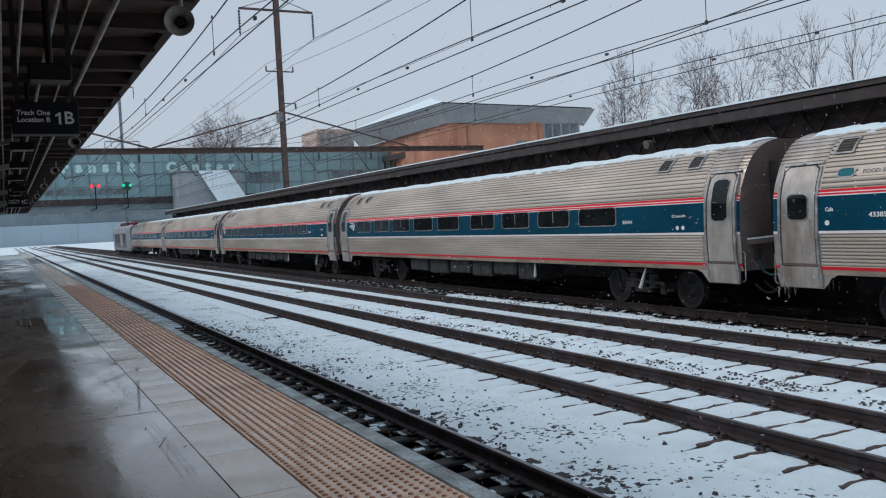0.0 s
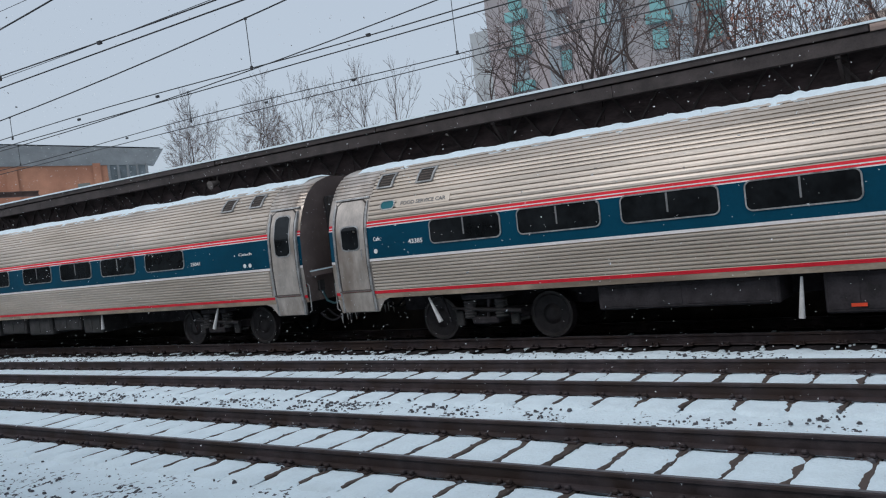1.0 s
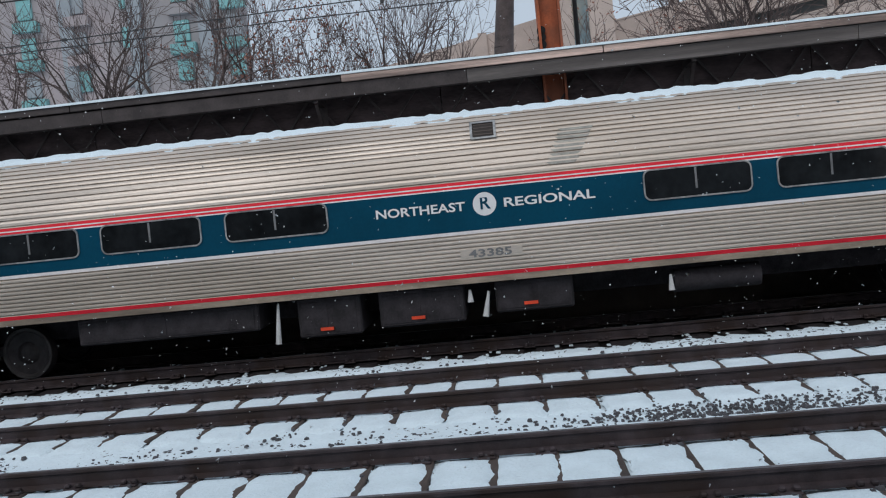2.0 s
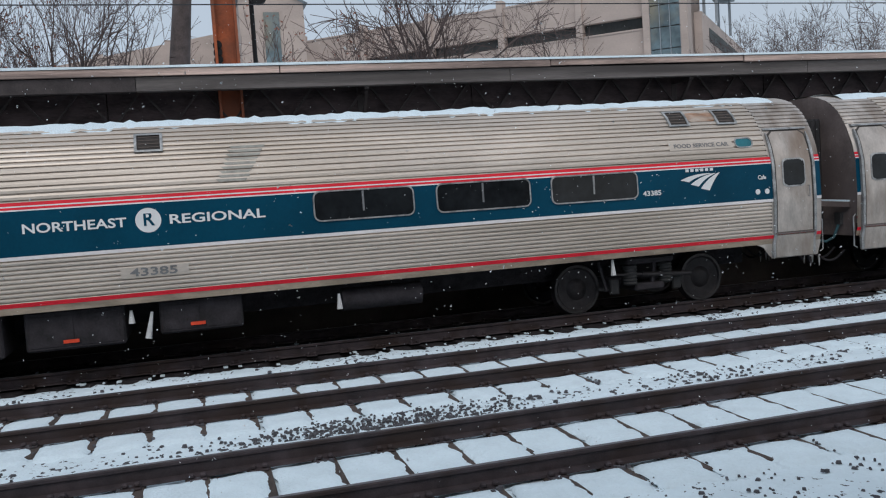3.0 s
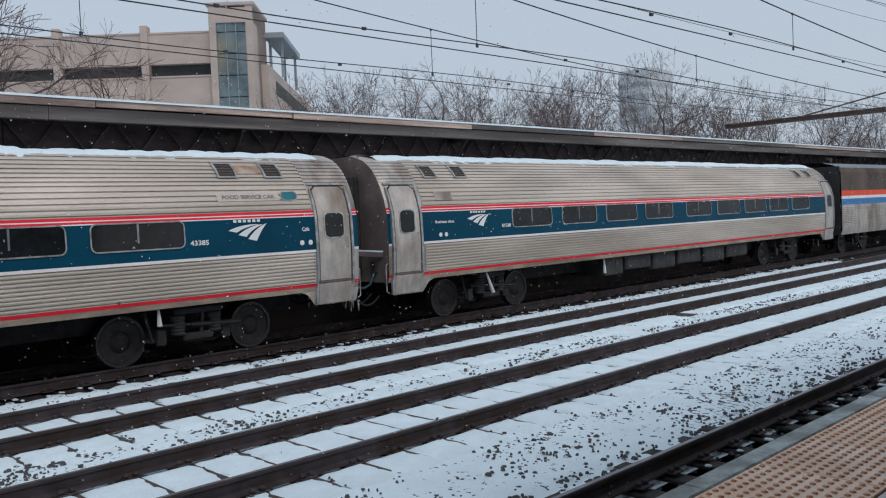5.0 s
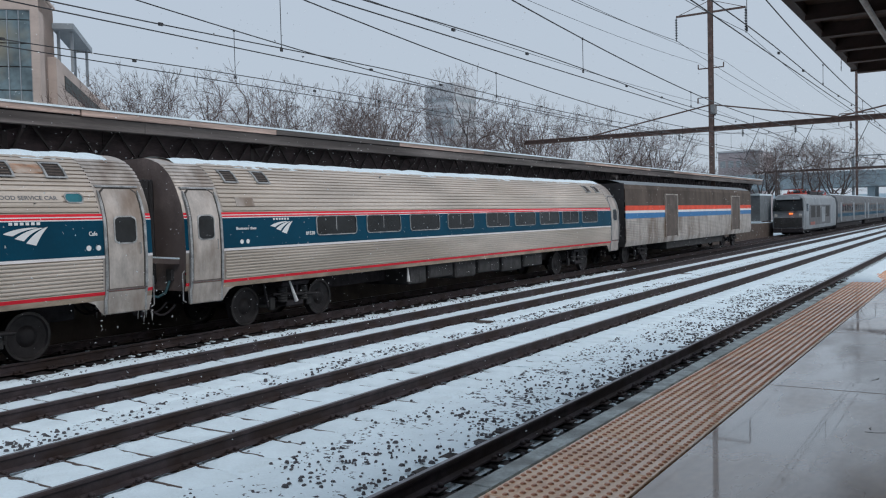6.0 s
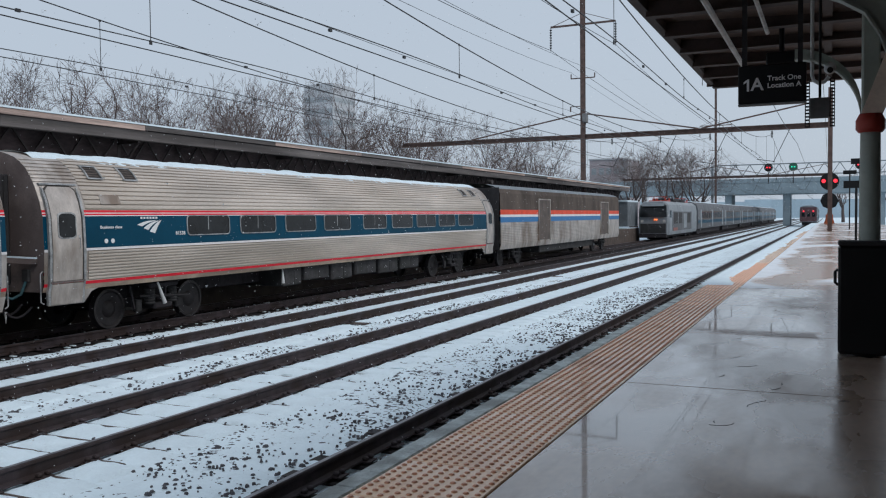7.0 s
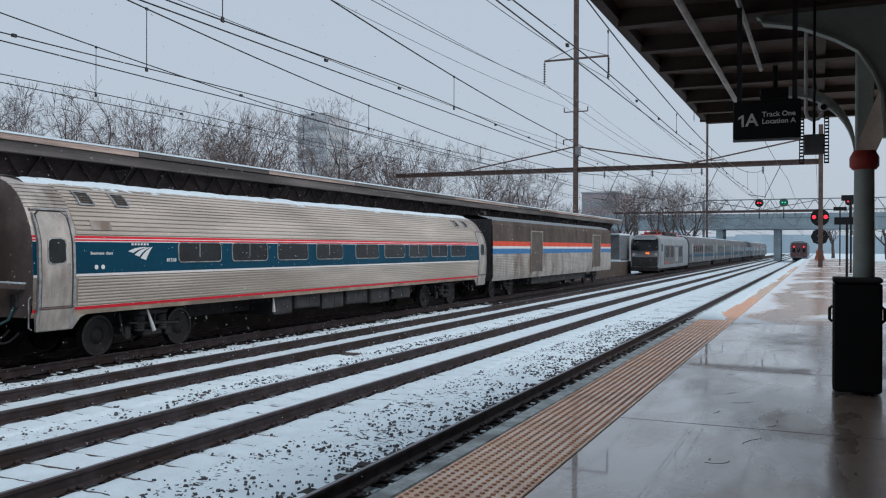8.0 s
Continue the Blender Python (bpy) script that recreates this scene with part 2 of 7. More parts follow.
# ---- mesh helpers ----
class Mesh:
    def __init__(self):
        self.v, self.f, self.m = [], [], []
        self.slot = 0

    def poly(self, pts):
        i = len(self.v)
        self.v += [tuple(p) for p in pts]
        self.f.append(tuple(range(i, i + len(pts))))
        self.m.append(self.slot)

    def faces(self, verts, faces):
        i = len(self.v)
        self.v += [tuple(p) for p in verts]
        self.f += [tuple(k + i for k in f) for f in faces]
        self.m += [self.slot] * len(faces)

    def box(self, x0, x1, y0, y1, z0, z1, c=0.0):
        x0, x1, y0, y1, z0, z1 = min(x0, x1), max(x0, x1), min(y0, y1), max(y0, y1), min(z0, z1), max(z0, z1)
        c = min(c, (x1 - x0) * 0.3, (y1 - y0) * 0.3, (z1 - z0) * 0.3)
        if c <= 0:
            v = [(x, y, z) for z in (z0, z1) for x, y in ((x0, y0), (x1, y0), (x1, y1), (x0, y1))]
            self.faces(v, [(3, 2, 1, 0), (4, 5, 6, 7), (0, 1, 5, 4), (1, 2, 6, 5), (2, 3, 7, 6), (3, 0, 4, 7)])
            return
        ring = [(x0 + c, y0), (x1 - c, y0), (x1, y0 + c), (x1, y1 - c), (x1 - c, y1), (x0 + c, y1), (x0, y1 - c), (x0, y0 + c)]
        inner = [(min(max(x, x0 + c), x1 - c), min(max(y, y0 + c), y1 - c)) for x, y in ring]
        v = [(x, y, z0) for x, y in inner] + [(x, y, z0 + c) for x, y in ring] + [(x, y, z1 - c) for x, y in ring] + [(x, y, z1) for x, y in inner]
        f = [(5, 4, 1, 0), (4, 3, 2, 1), (7, 6, 5, 0), (24, 25, 28, 29), (25, 26, 27, 28), (24, 29, 30, 31)]
        for r in range(3):
            for k in range(8):
                a, b = r * 8 + k, r * 8 + (k + 1) % 8
                f.append((a, b, b + 8, a + 8))
        self.faces(v, f)

    def tube(self, p0, p1, r0, r1=None, n=8, caps=True):
        r1 = r0 if r1 is None else r1
        p0, p1 = Vector(p0), Vector(p1)
        d = (p1 - p0).normalized()
        a = d.orthogonal().normalized()
        b = d.cross(a)
        ring = [a * math.cos(2 * math.pi * k / n) + b * math.sin(2 * math.pi * k / n) for k in range(n)]
        v = [p0 + q * r0 for q in ring] + [p1 + q * r1 for q in ring]
        f = [(k, (k + 1) % n, n + (k + 1) % n, n + k) for k in range(n)]
        if caps:
            f += [tuple(range(n - 1, -1, -1)), tuple(range(n, 2 * n))]
        self.faces(v, f)

    def bar(self, p0, p1, w, h):
        p0, p1 = Vector(p0), Vector(p1)
        d = (p1 - p0).normalized()
        up = Vector((0, 0, 1)) if abs(d.z) < 0.95 else Vector((1, 0, 0))
        a = d.cross(up).normalized() * w / 2
        b = a.cross(d).normalized() * h / 2
        v = [p + s * a + t * b for p in (p0, p1) for s, t in ((-1, -1), (1, -1), (1, 1), (-1, 1))]
        self.faces(v, [(3, 2, 1, 0), (4, 5, 6, 7), (0, 1, 5, 4), (1, 2, 6, 5), (2, 3, 7, 6), (3, 0, 4, 7)])

    def prism(self, prof, y0, y1, closed=True, caps=True):
        """A profile of (x, z) points, drawn out along y."""
        n = len(prof)
        v = [(x, y0, z) for x, z in prof] + [(x, y1, z) for x, z in prof]
        f = [(k, (k + 1) % n, n + (k + 1) % n, n + k) for k in range(n if closed else n - 1)]
        if caps and closed:
            f += [tuple(range(n - 1, -1, -1)), tuple(range(n, 2 * n))]
        self.faces(v, f)

    def plate(self, x, y0, y1, z0, z1, t, r, tilt=0.0, n=4):
        """A rounded plate in the plane across x; its face is t nearer to -x. tilt: metres by which its top leans to +x."""
        y0, y1 = min(y0, y1), max(y0, y1)
        ring = []
        for cy, cz, a0 in ((y1 - r, z1 - r, 0), (y0 + r, z1 - r, 90), (y0 + r, z0 + r, 180), (y1 - r, z0 + r, 270)):
            for k in range(n + 1):
                a = radians(a0 + 90 * k / n)
                ring.append((cy + r * math.cos(a), cz + r * math.sin(a)))
        k = len(ring)
        lean = lambda z: tilt * (z - z0) / (z1 - z0)
        v = [(x + lean(z), y, z) for y, z in ring] + [(x + lean(z) - t, y, z) for y, z in ring]
        f = [(i, (i + 1) % k, k + (i + 1) % k, k + i) for i in range(k)] + [tuple(range(k, 2 * k)), tuple(range(k - 1, -1, -1))]
        self.faces(v, f)

    def rim(self, x, y0, y1, z0, z1, t, r, w, tilt=0.0, n=4):
        """A rounded frame of width w round an opening."""
        y0, y1 = min(y0, y1), max(y0, y1)

        def ring(g):
            out = []
            for cy, cz, a0 in ((y1 - r, z1 - r, 0), (y0 + r, z1 - r, 90), (y0 + r, z0 + r, 180), (y1 - r, z0 + r, 270)):
                for k in range(n + 1):
                    a = radians(a0 + 90 * k / n)
                    out.append((cy + (r + g) * math.cos(a), cz + (r + g) * math.sin(a)))
            return out
        lean = lambda z: tilt * (z - z0) / (z1 - z0)
        a, b = ring(0), ring(w)
        k = len(a)
        v = [(x + lean(z) - t, y, z) for y, z in a] + [(x + lean(z) - t, y, z) for y, z in b] + [(x + lean(z), y, z) for y, z in b] + [(x + lean(z), y, z) for y, z in a]
        f = []
        for q in range(3):
            f += [(q * k + i, q * k + (i + 1) % k, (q + 1) * k + (i + 1) % k, (q + 1) * k + i) for i in range(k)]
        self.faces(v, f)

    def pipe(self, pts, r, n=8, r1=None):
        """One bent tube through the points."""
        pts = [Vector(p) for p in pts]
        rings = []
        a = None
        for k, p in enumerate(pts):
            d = (pts[min(k + 1, len(pts) - 1)] - pts[max(k - 1, 0)]).normalized()
            a = d.orthogonal().normalized() if a is None else (a - d * a.dot(d)).normalized()
            b = d.cross(a)
            rr = r if r1 is None else r + (r1 - r) * k / (len(pts) - 1)
            rings += [p + (a * math.cos(2 * math.pi * i / n) + b * math.sin(2 * math.pi * i / n)) * rr for i in range(n)]
        f = [(k * n + i, k * n + (i + 1) % n, (k + 1) * n + (i + 1) % n, (k + 1) * n + i) for k in range(len(pts) - 1) for i in range(n)]
        f += [tuple(range(n - 1, -1, -1)), tuple(range((len(pts) - 1) * n, len(pts) * n))]
        self.faces(rings, f)

    def data(self, name, mats, smooth=35):
        me = bpy.data.meshes.new(name)
        me.from_pydata(self.v, [], self.f)
        for m in mats if isinstance(mats, (list, tuple)) else [mats]:
            me.materials.append(m)
        me.polygons.foreach_set("material_index", self.m)
        bm = bmesh.new()
        bm.from_mesh(me)
        bmesh.ops.recalc_face_normals(bm, faces=bm.faces)
        bm.to_mesh(me)
        bm.free()
        if smooth:
            me.polygons.foreach_set("use_smooth", [True] * len(me.polygons))
            me.set_sharp_from_angle(angle=radians(smooth))
        me.update()
        return me


def part(name, mesh, material, parent, label="", smooth=35):
    """One mesh object under a thing; mesh is a Mesh or ready mesh data."""
    ob = new(name, mesh.data(name, material, smooth) if isinstance(mesh, Mesh) else mesh)
    ob.parent = parent
    if label:
        ob["label"] = label
    return ob


def thing(name, label, category, m=None, group="", kind=""):
    ob = new(name)
    ob.matrix_world = m or Matrix()
    return tagged(ob, label, category, group, kind)


def solid(name, mesh, material, label, category, group="", kind="", smooth=35):
    return tagged(new(name, mesh.data(name, material, smooth)), label, category, group, kind)


SIDE = Matrix(((0, 0, -1, 0), (-1, 0, 0, 0), (0, 1, 0, 0), (0, 0, 0, 1)))
SOUTH = Matrix(((-1, 0, 0, 0), (0, 0, 1, 0), (0, 1, 0, 0), (0, 0, 0, 1)))
NORTH = Matrix(((1, 0, 0, 0), (0, 0, -1, 0), (0, 1, 0, 0), (0, 0, 0, 1)))


def words(name, text, height, m, parent, material=LETTER, width=None, align="CENTER", bold=0.0):
    """Lettering with the built-in font, as a part. height: of a capital. width: of the whole line."""
    cu = bpy.data.curves.new(name, "FONT")
    cu.body, cu.size, cu.align_x, cu.align_y = text, height / 0.69, align, "CENTER"
    cu.extrude, cu.offset, cu.resolution_u = 0.002, bold or height * 0.028, 3
    cu.materials.append(material)
    ob = new(name, cu)
    s = 1.0
    if width:
        bpy.context.view_layer.update()
        s = width / max(ob.dimensions.x, 1e-3)
    ob.parent = parent
    ob.matrix_local = m @ Matrix.Diagonal((s, 1, 1, 1))
    return ob


def nz(x, y=0.0, z=0.0):
    return noise.noise((x, y, z))


# ---- ground, tracks ----
def ground():
    g = Mesh()
    g.box(-900, 900, -1500, 1500, BED - 0.5, BED - 0.06)
    solid("ground", g, SNOW, "flat snow-covered ground", "ground", kind="structure")


def snow_bed():
    """Snow lying on the ballast between the rails and the tracks, lumpy and trodden."""
    m = Mesh()
    dx, dy = 0.075, 0.085
    nx, ny = int((14.3 - 2.2) / dx), int(62 / dy)
    v = []
    for j in range(ny + 1):
        y = -36 + j * dy
        for i in range(nx + 1):
            x = 2.2 + i * dx
            h = 0.022 * nz(x * 2.1, y * 2.1) + 0.018 * nz(x * 6.5, y * 6.5, 3.0) + 0.016 * nz(x * 14, y * 14, 6.0)
            near = min(abs(x - c) for c in TRACKS)
            if near < 1.4:
                h -= 0.03
            if 12.9 < x < 13.95:
                h += 0.12 * min(1, (x - 12.9) / 0.25) * min(1, max(0, (13.95 + 0.2 * nz(y * 1.3, 2.0) + 0.12 * nz(y * 5) - x) / 0.15))
            if x < 4.9 or x > 13.95:
                h -= 0.09
            v.append((x, y, BED + 0.0 + h))
    f = [(j * (nx + 1) + i, j * (nx + 1) + i + 1, (j + 1) * (nx + 1) + i + 1, (j + 1) * (nx + 1) + i) for j in range(ny) for i in range(nx)]
    m.faces(v, f)
    solid("snow_bed", m, SNOWGRIT, "thin snow over dark track ballast", "snow", kind="stuff", smooth=180)
    far = Mesh()
    for y0, y1 in ((-400, -36), (25.7, 330)):
        far.box(2.2, 13.9, y0, y1, BED - 0.2, BED - 0.02)
    solid("far_snow_bed", far, SNOWGRIT, "snow over track ballast in the distance", "snow", kind="stuff", smooth=0)
    d = Mesh()
    d.box(13.75, 17.5, -400, 330, BED - 0.3, BED - 0.02)
    d.box(2.2, 4.72, -400, 330, BED - 0.3, BED - 0.06)
    solid("dark_ballast_bed", d, GRIT, "dark snowless ballast under train and platform edge", "ballast", kind="stuff", smooth=0)


def snow_grit_material():
    """Snow with ballast stones showing through where it lies thin."""
    m = mat("snow_on_ballast", (0.73, 0.84, 0.90), 0.75, var=0.06, scale=1.3, fine=22, bump=0.5, dist=0.03, spec=0.2)
    n, l = m.node_tree.nodes, m.node_tree.links
    b = n["Principled BSDF"]
    old = b.inputs["Base Color"].links[0].from_socket
    co = n.new("ShaderNodeTexCoord")
    a = n.new("ShaderNodeTexNoise")
    a.inputs["Scale"].default_value, a.inputs["Detail"].default_value = 13.0, 3
    c = n.new("ShaderNodeTexNoise")
    c.inputs["Scale"].default_value, c.inputs["Detail"].default_value = 0.8, 4
    l.new(co.outputs["Object"], a.inputs["Vector"])
    l.new(co.outputs["Object"], c.inputs["Vector"])
    s = n.new("ShaderNodeMath")
    s.operation = "MULTIPLY_ADD"
    l.new(c.outputs[0], s.inputs[0])
    s.inputs[1].default_value = 0.55
    l.new(a.outputs[0], s.inputs[2])
    r = n.new("ShaderNodeValToRGB")
    r.color_ramp.elements[0].position, r.color_ramp.elements[1].position = 0.90, 0.925
    l.new(s.outputs[0], r.inputs[0])
    mx = n.new("ShaderNodeMixRGB")
    l.new(r.outputs[0], mx.inputs[0])
    l.new(old, mx.inputs[1])
    mx.inputs[2].default_value = (0.06, 0.058, 0.068, 1)
    l.new(mx.outputs[0], b.inputs["Base Color"])
    return m


SNOWGRIT = snow_grit_material()


def stones():
    """Ballast stones that stand out of the snow: rough little blocks, densest along the shoulders."""
    rng = random.Random(7)
    m = Mesh()
    base = [(-1, -1, -1), (1, -1, -1), (1, 1, -1), (-1, 1, -1), (-0.7, -0.6, 1), (0.6, -0.7, 1), (0.7, 0.6, 1), (-0.6, 0.7, 1)]
    fc = [(4, 5, 6, 7), (0, 1, 5, 4), (1, 2, 6, 5), (2, 3, 7, 6), (3, 0, 4, 7)]
    zones = ((4.95, 6.2, 0.30, 9000, -0.10), (5.9, 7.4, 0.55, 4500, 0.08), (9.5, 10.95, 0.45, 5500, -0.06), (8.0, 8.8, 0.5, 300, 0.0), (12.9, 13.6, 0.5, 700, 0.0), (2.46, 4.75, 0.5, 6500, -9.0))
    for x0, x1, lean, count, thr in zones:
        for k in range(count):
            x, y = x0 + (x1 - x0) * rng.random() ** (3.4 if x0 == 4.95 else 1.0), rng.uniform(-32, 26)
            if nz(x * 0.9, y * 0.9, 5.0) + 0.35 * nz(x * 3, y * 3, 8.0) < thr - 0.12 + (0.15 if x0 > 9 else 0):
                continue
            if y > 1.5 and 5.35 < x < 8 and rng.random() < 0.8:
                continue
            s = rng.uniform(0.008, 0.026) * (0.8 if x0 == 5.9 else 1)
            a = rng.uniform(0, 6.28)
            ca, sa = math.cos(a), math.sin(a)
            q = [s * rng.uniform(0.6, 1.5), s * rng.uniform(0.6, 1.25), s * rng.uniform(0.4, 0.8)]
            vs = []
            for bx, by, bz in base:
                px, py, pz = bx * q[0] * rng.uniform(0.7, 1.2), by * q[1] * rng.uniform(0.7, 1.2), bz * q[2]
                vs.append((x + px * ca - py * sa, y + px * sa + py * ca, BED + 0.010 + (0.11 if x0 == 12.9 else -0.055 if x0 == 2.46 else 0) + pz + 0.012 * nz(x * 2, y * 2)))
            m.faces(vs, fc)
    # clumps by the rail foot at each tie, where the fastenings break through the snow
    for cx in TRACKS[1:3]:
        for k in range(60):
            for off in (-GAUGE - 0.15, -GAUGE + 0.14, GAUGE - 0.14, GAUGE + 0.15):
                if rng.random() < 0.3:
                    continue
                for _ in range(rng.randint(2, 6)):
                    x, y, s = cx + off + rng.gauss(0, 0.04), -94 + 0.61 * (116 + k) + rng.gauss(0, 0.06), rng.uniform(0.012, 0.028)
                    m.faces([(x + bx * s * rng.uniform(0.6, 1.2), y + by * s * rng.uniform(0.6, 1.4), RAIL - 0.175 + bz * s * 0.7) for bx, by, bz in base], fc)
    solid("ballast_stones", m, STONE, "loose dark ballast stones poking through snow", "stones", kind="stuff", smooth=0)
    h = Mesh()
    for k in range(900):
        x, y = 9.9 + rng.gauss(0, 0.28), -2.75 + rng.gauss(0, 0.85)
        s, a = rng.uniform(0.008, 0.021), rng.uniform(0, 6.28)
        ca, sa = math.cos(a), math.sin(a)
        q = [(bx * rng.uniform(0.5, 1.3), by * rng.uniform(0.5, 1.3), bz * rng.uniform(0.4, 0.9)) for bx, by, bz in base]
        h.faces([(x + s * (u * ca - v * sa), y + s * (u * sa + v * ca), BED + 0.018 + w * s) for u, v, w in q], fc)
    solid("bare_ballast_patch", h, STONE, "patch of bare ballast where snow has gone", "stones", kind="stuff", smooth=0)


def rail_profile(x):
    half = [(0.0, 0.0), (0.030, 0.0), (0.036, -0.008), (0.036, -0.036), (0.012, -0.05), (0.010, -0.145), (0.070, -0.165), (0.074, -0.185)]
    return [(x - a, RAIL + b) for a, b in half] + [(x + a, RAIL + b) for a, b in reversed(half[1:])]


def track(name, cx, snowy):
    t = thing(name, "standard-gauge railway track with rusty rails and snowed-in wooden ties" if snowy else "railway track with black rails on dark ballast", "track", pose(0, 0, 0), kind="structure")
    for s in (-1, 1):
        r = Mesh()
        r.prism(rail_profile(cx + s * GAUGE), -420, 330)
        r.slot = 1
        r.box(cx + s * GAUGE - 0.024, cx + s * GAUGE + 0.024, -420, 330, RAIL + 0.0005, RAIL + 0.003)
        part("rail", r, [RUST, RAILHEAD], t, smooth=20)
    tie = Mesh()
    tie.box(-1.3, 1.3, -0.115, 0.115, -0.17, 0, 0.012)
    data = tie.data("tie", TIE if snowy else TIEDARK)
    fix = Mesh()
    pad = Mesh()
    rng = random.Random(int(cx * 10))
    step = 0.61
    for k in range(260):
        y = -94 + k * step + rng.uniform(-0.03, 0.03)
        o = part("tie", data, None, t)
        o.location = (cx + rng.uniform(-0.06, 0.06), y, RAIL - 0.19 - (0.0 if snowy else 0.03))
        if -24 < y < 26:
            for s in (-1, 1):
                x = cx + s * GAUGE
                fix.box(x - 0.17, x + 0.17, y - 0.09, y + 0.09, RAIL - 0.19, RAIL - 0.168, 0.008)
                for q in (-1, 1):
                    for w in (-0.055, 0.055):
                        fix.box(x + q * 0.105 - 0.032, x + q * 0.105 + 0.032, y + w - 0.028, y + w + 0.028, RAIL - 0.168, RAIL - 0.125, 0.012)
        if snowy:
            # snow lies in pads from tie to tie, with a thin gap of bare wood at one edge
            for x0, x1, top in ((cx - GAUGE + 0.10, cx + GAUGE - 0.10, 0.032), (cx - 1.55, cx - GAUGE - 0.11, 0.03), (cx + GAUGE + 0.11, cx + 1.50, 0.03)):
                if abs(x1 - x0) < 0.9 and rng.random() < 0.012:
                    continue
                nu, nv = (18, 8) if x1 - x0 > 1 else (10, 8)
                y0, y1 = y - 0.09, y + step - 0.088 - 0.025 * rng.random()
                if rng.random() < 0.05:
                    y1 -= 0.07
                skew = 0.03 * rng.uniform(-1, 1)
                v = []
                for j in range(nv + 1):
                    for i in range(nu + 1):
                        u, w = i / nu, j / nv
                        ex = min(u, 1 - u, w * 0.8, (1 - w) * 0.8)
                        x = x0 + (x1 - x0) * u + 0.05 * nz(y * 3 + w, x0 * 5, 2.0 * u) * (1 if i in (0, nu) else 0)
                        yy = y0 + (y1 - y0) * w + skew * (u - 0.5) + 0.065 * nz(x * 4.3, y * 4, (1.0 if j == nv else 0.0) + j * 0.1) + 0.03 * nz(x * 15, y * 9, j)
                        z = RAIL - 0.195 + top * min(1, ex * 7) ** 0.6 + 0.014 * nz(x * 4, yy * 4, 1.0)
                        if ex == 0:
                            z = RAIL - 0.212
                        v.append((x, yy, z))
                pad.faces(v, [(j * (nu + 1) + i, j * (nu + 1) + i + 1, (j + 1) * (nu + 1) + i + 1, (j + 1) * (nu + 1) + i) for j in range(nv) for i in range(nu)])
        elif -40 < y < 40:
            for q in range(7):
                x, yy, s = cx + rng.choice((rng.uniform(-0.3, 0.68), rng.uniform(-1.6, -0.85))), y + rng.uniform(-0.2, 0.2), rng.uniform(0.02, 0.07)
                pad.box(x - s, x + s, yy - s * 0.6, yy + s * 0.6, RAIL - 0.22, RAIL - 0.195, 0.02)
    tagged(part("rail_fastenings", fix, RUST, t, "rusty tie plates and clips"), kind="stuff")
    tagged(part("snow_pads", pad, SNOW, t, "snow lying between the rails", smooth=60), kind="stuff")
    return t


# ---- platforms ----
CAN_X, CAN_END, CAN_Z = 2.15, -16.7, 3.45


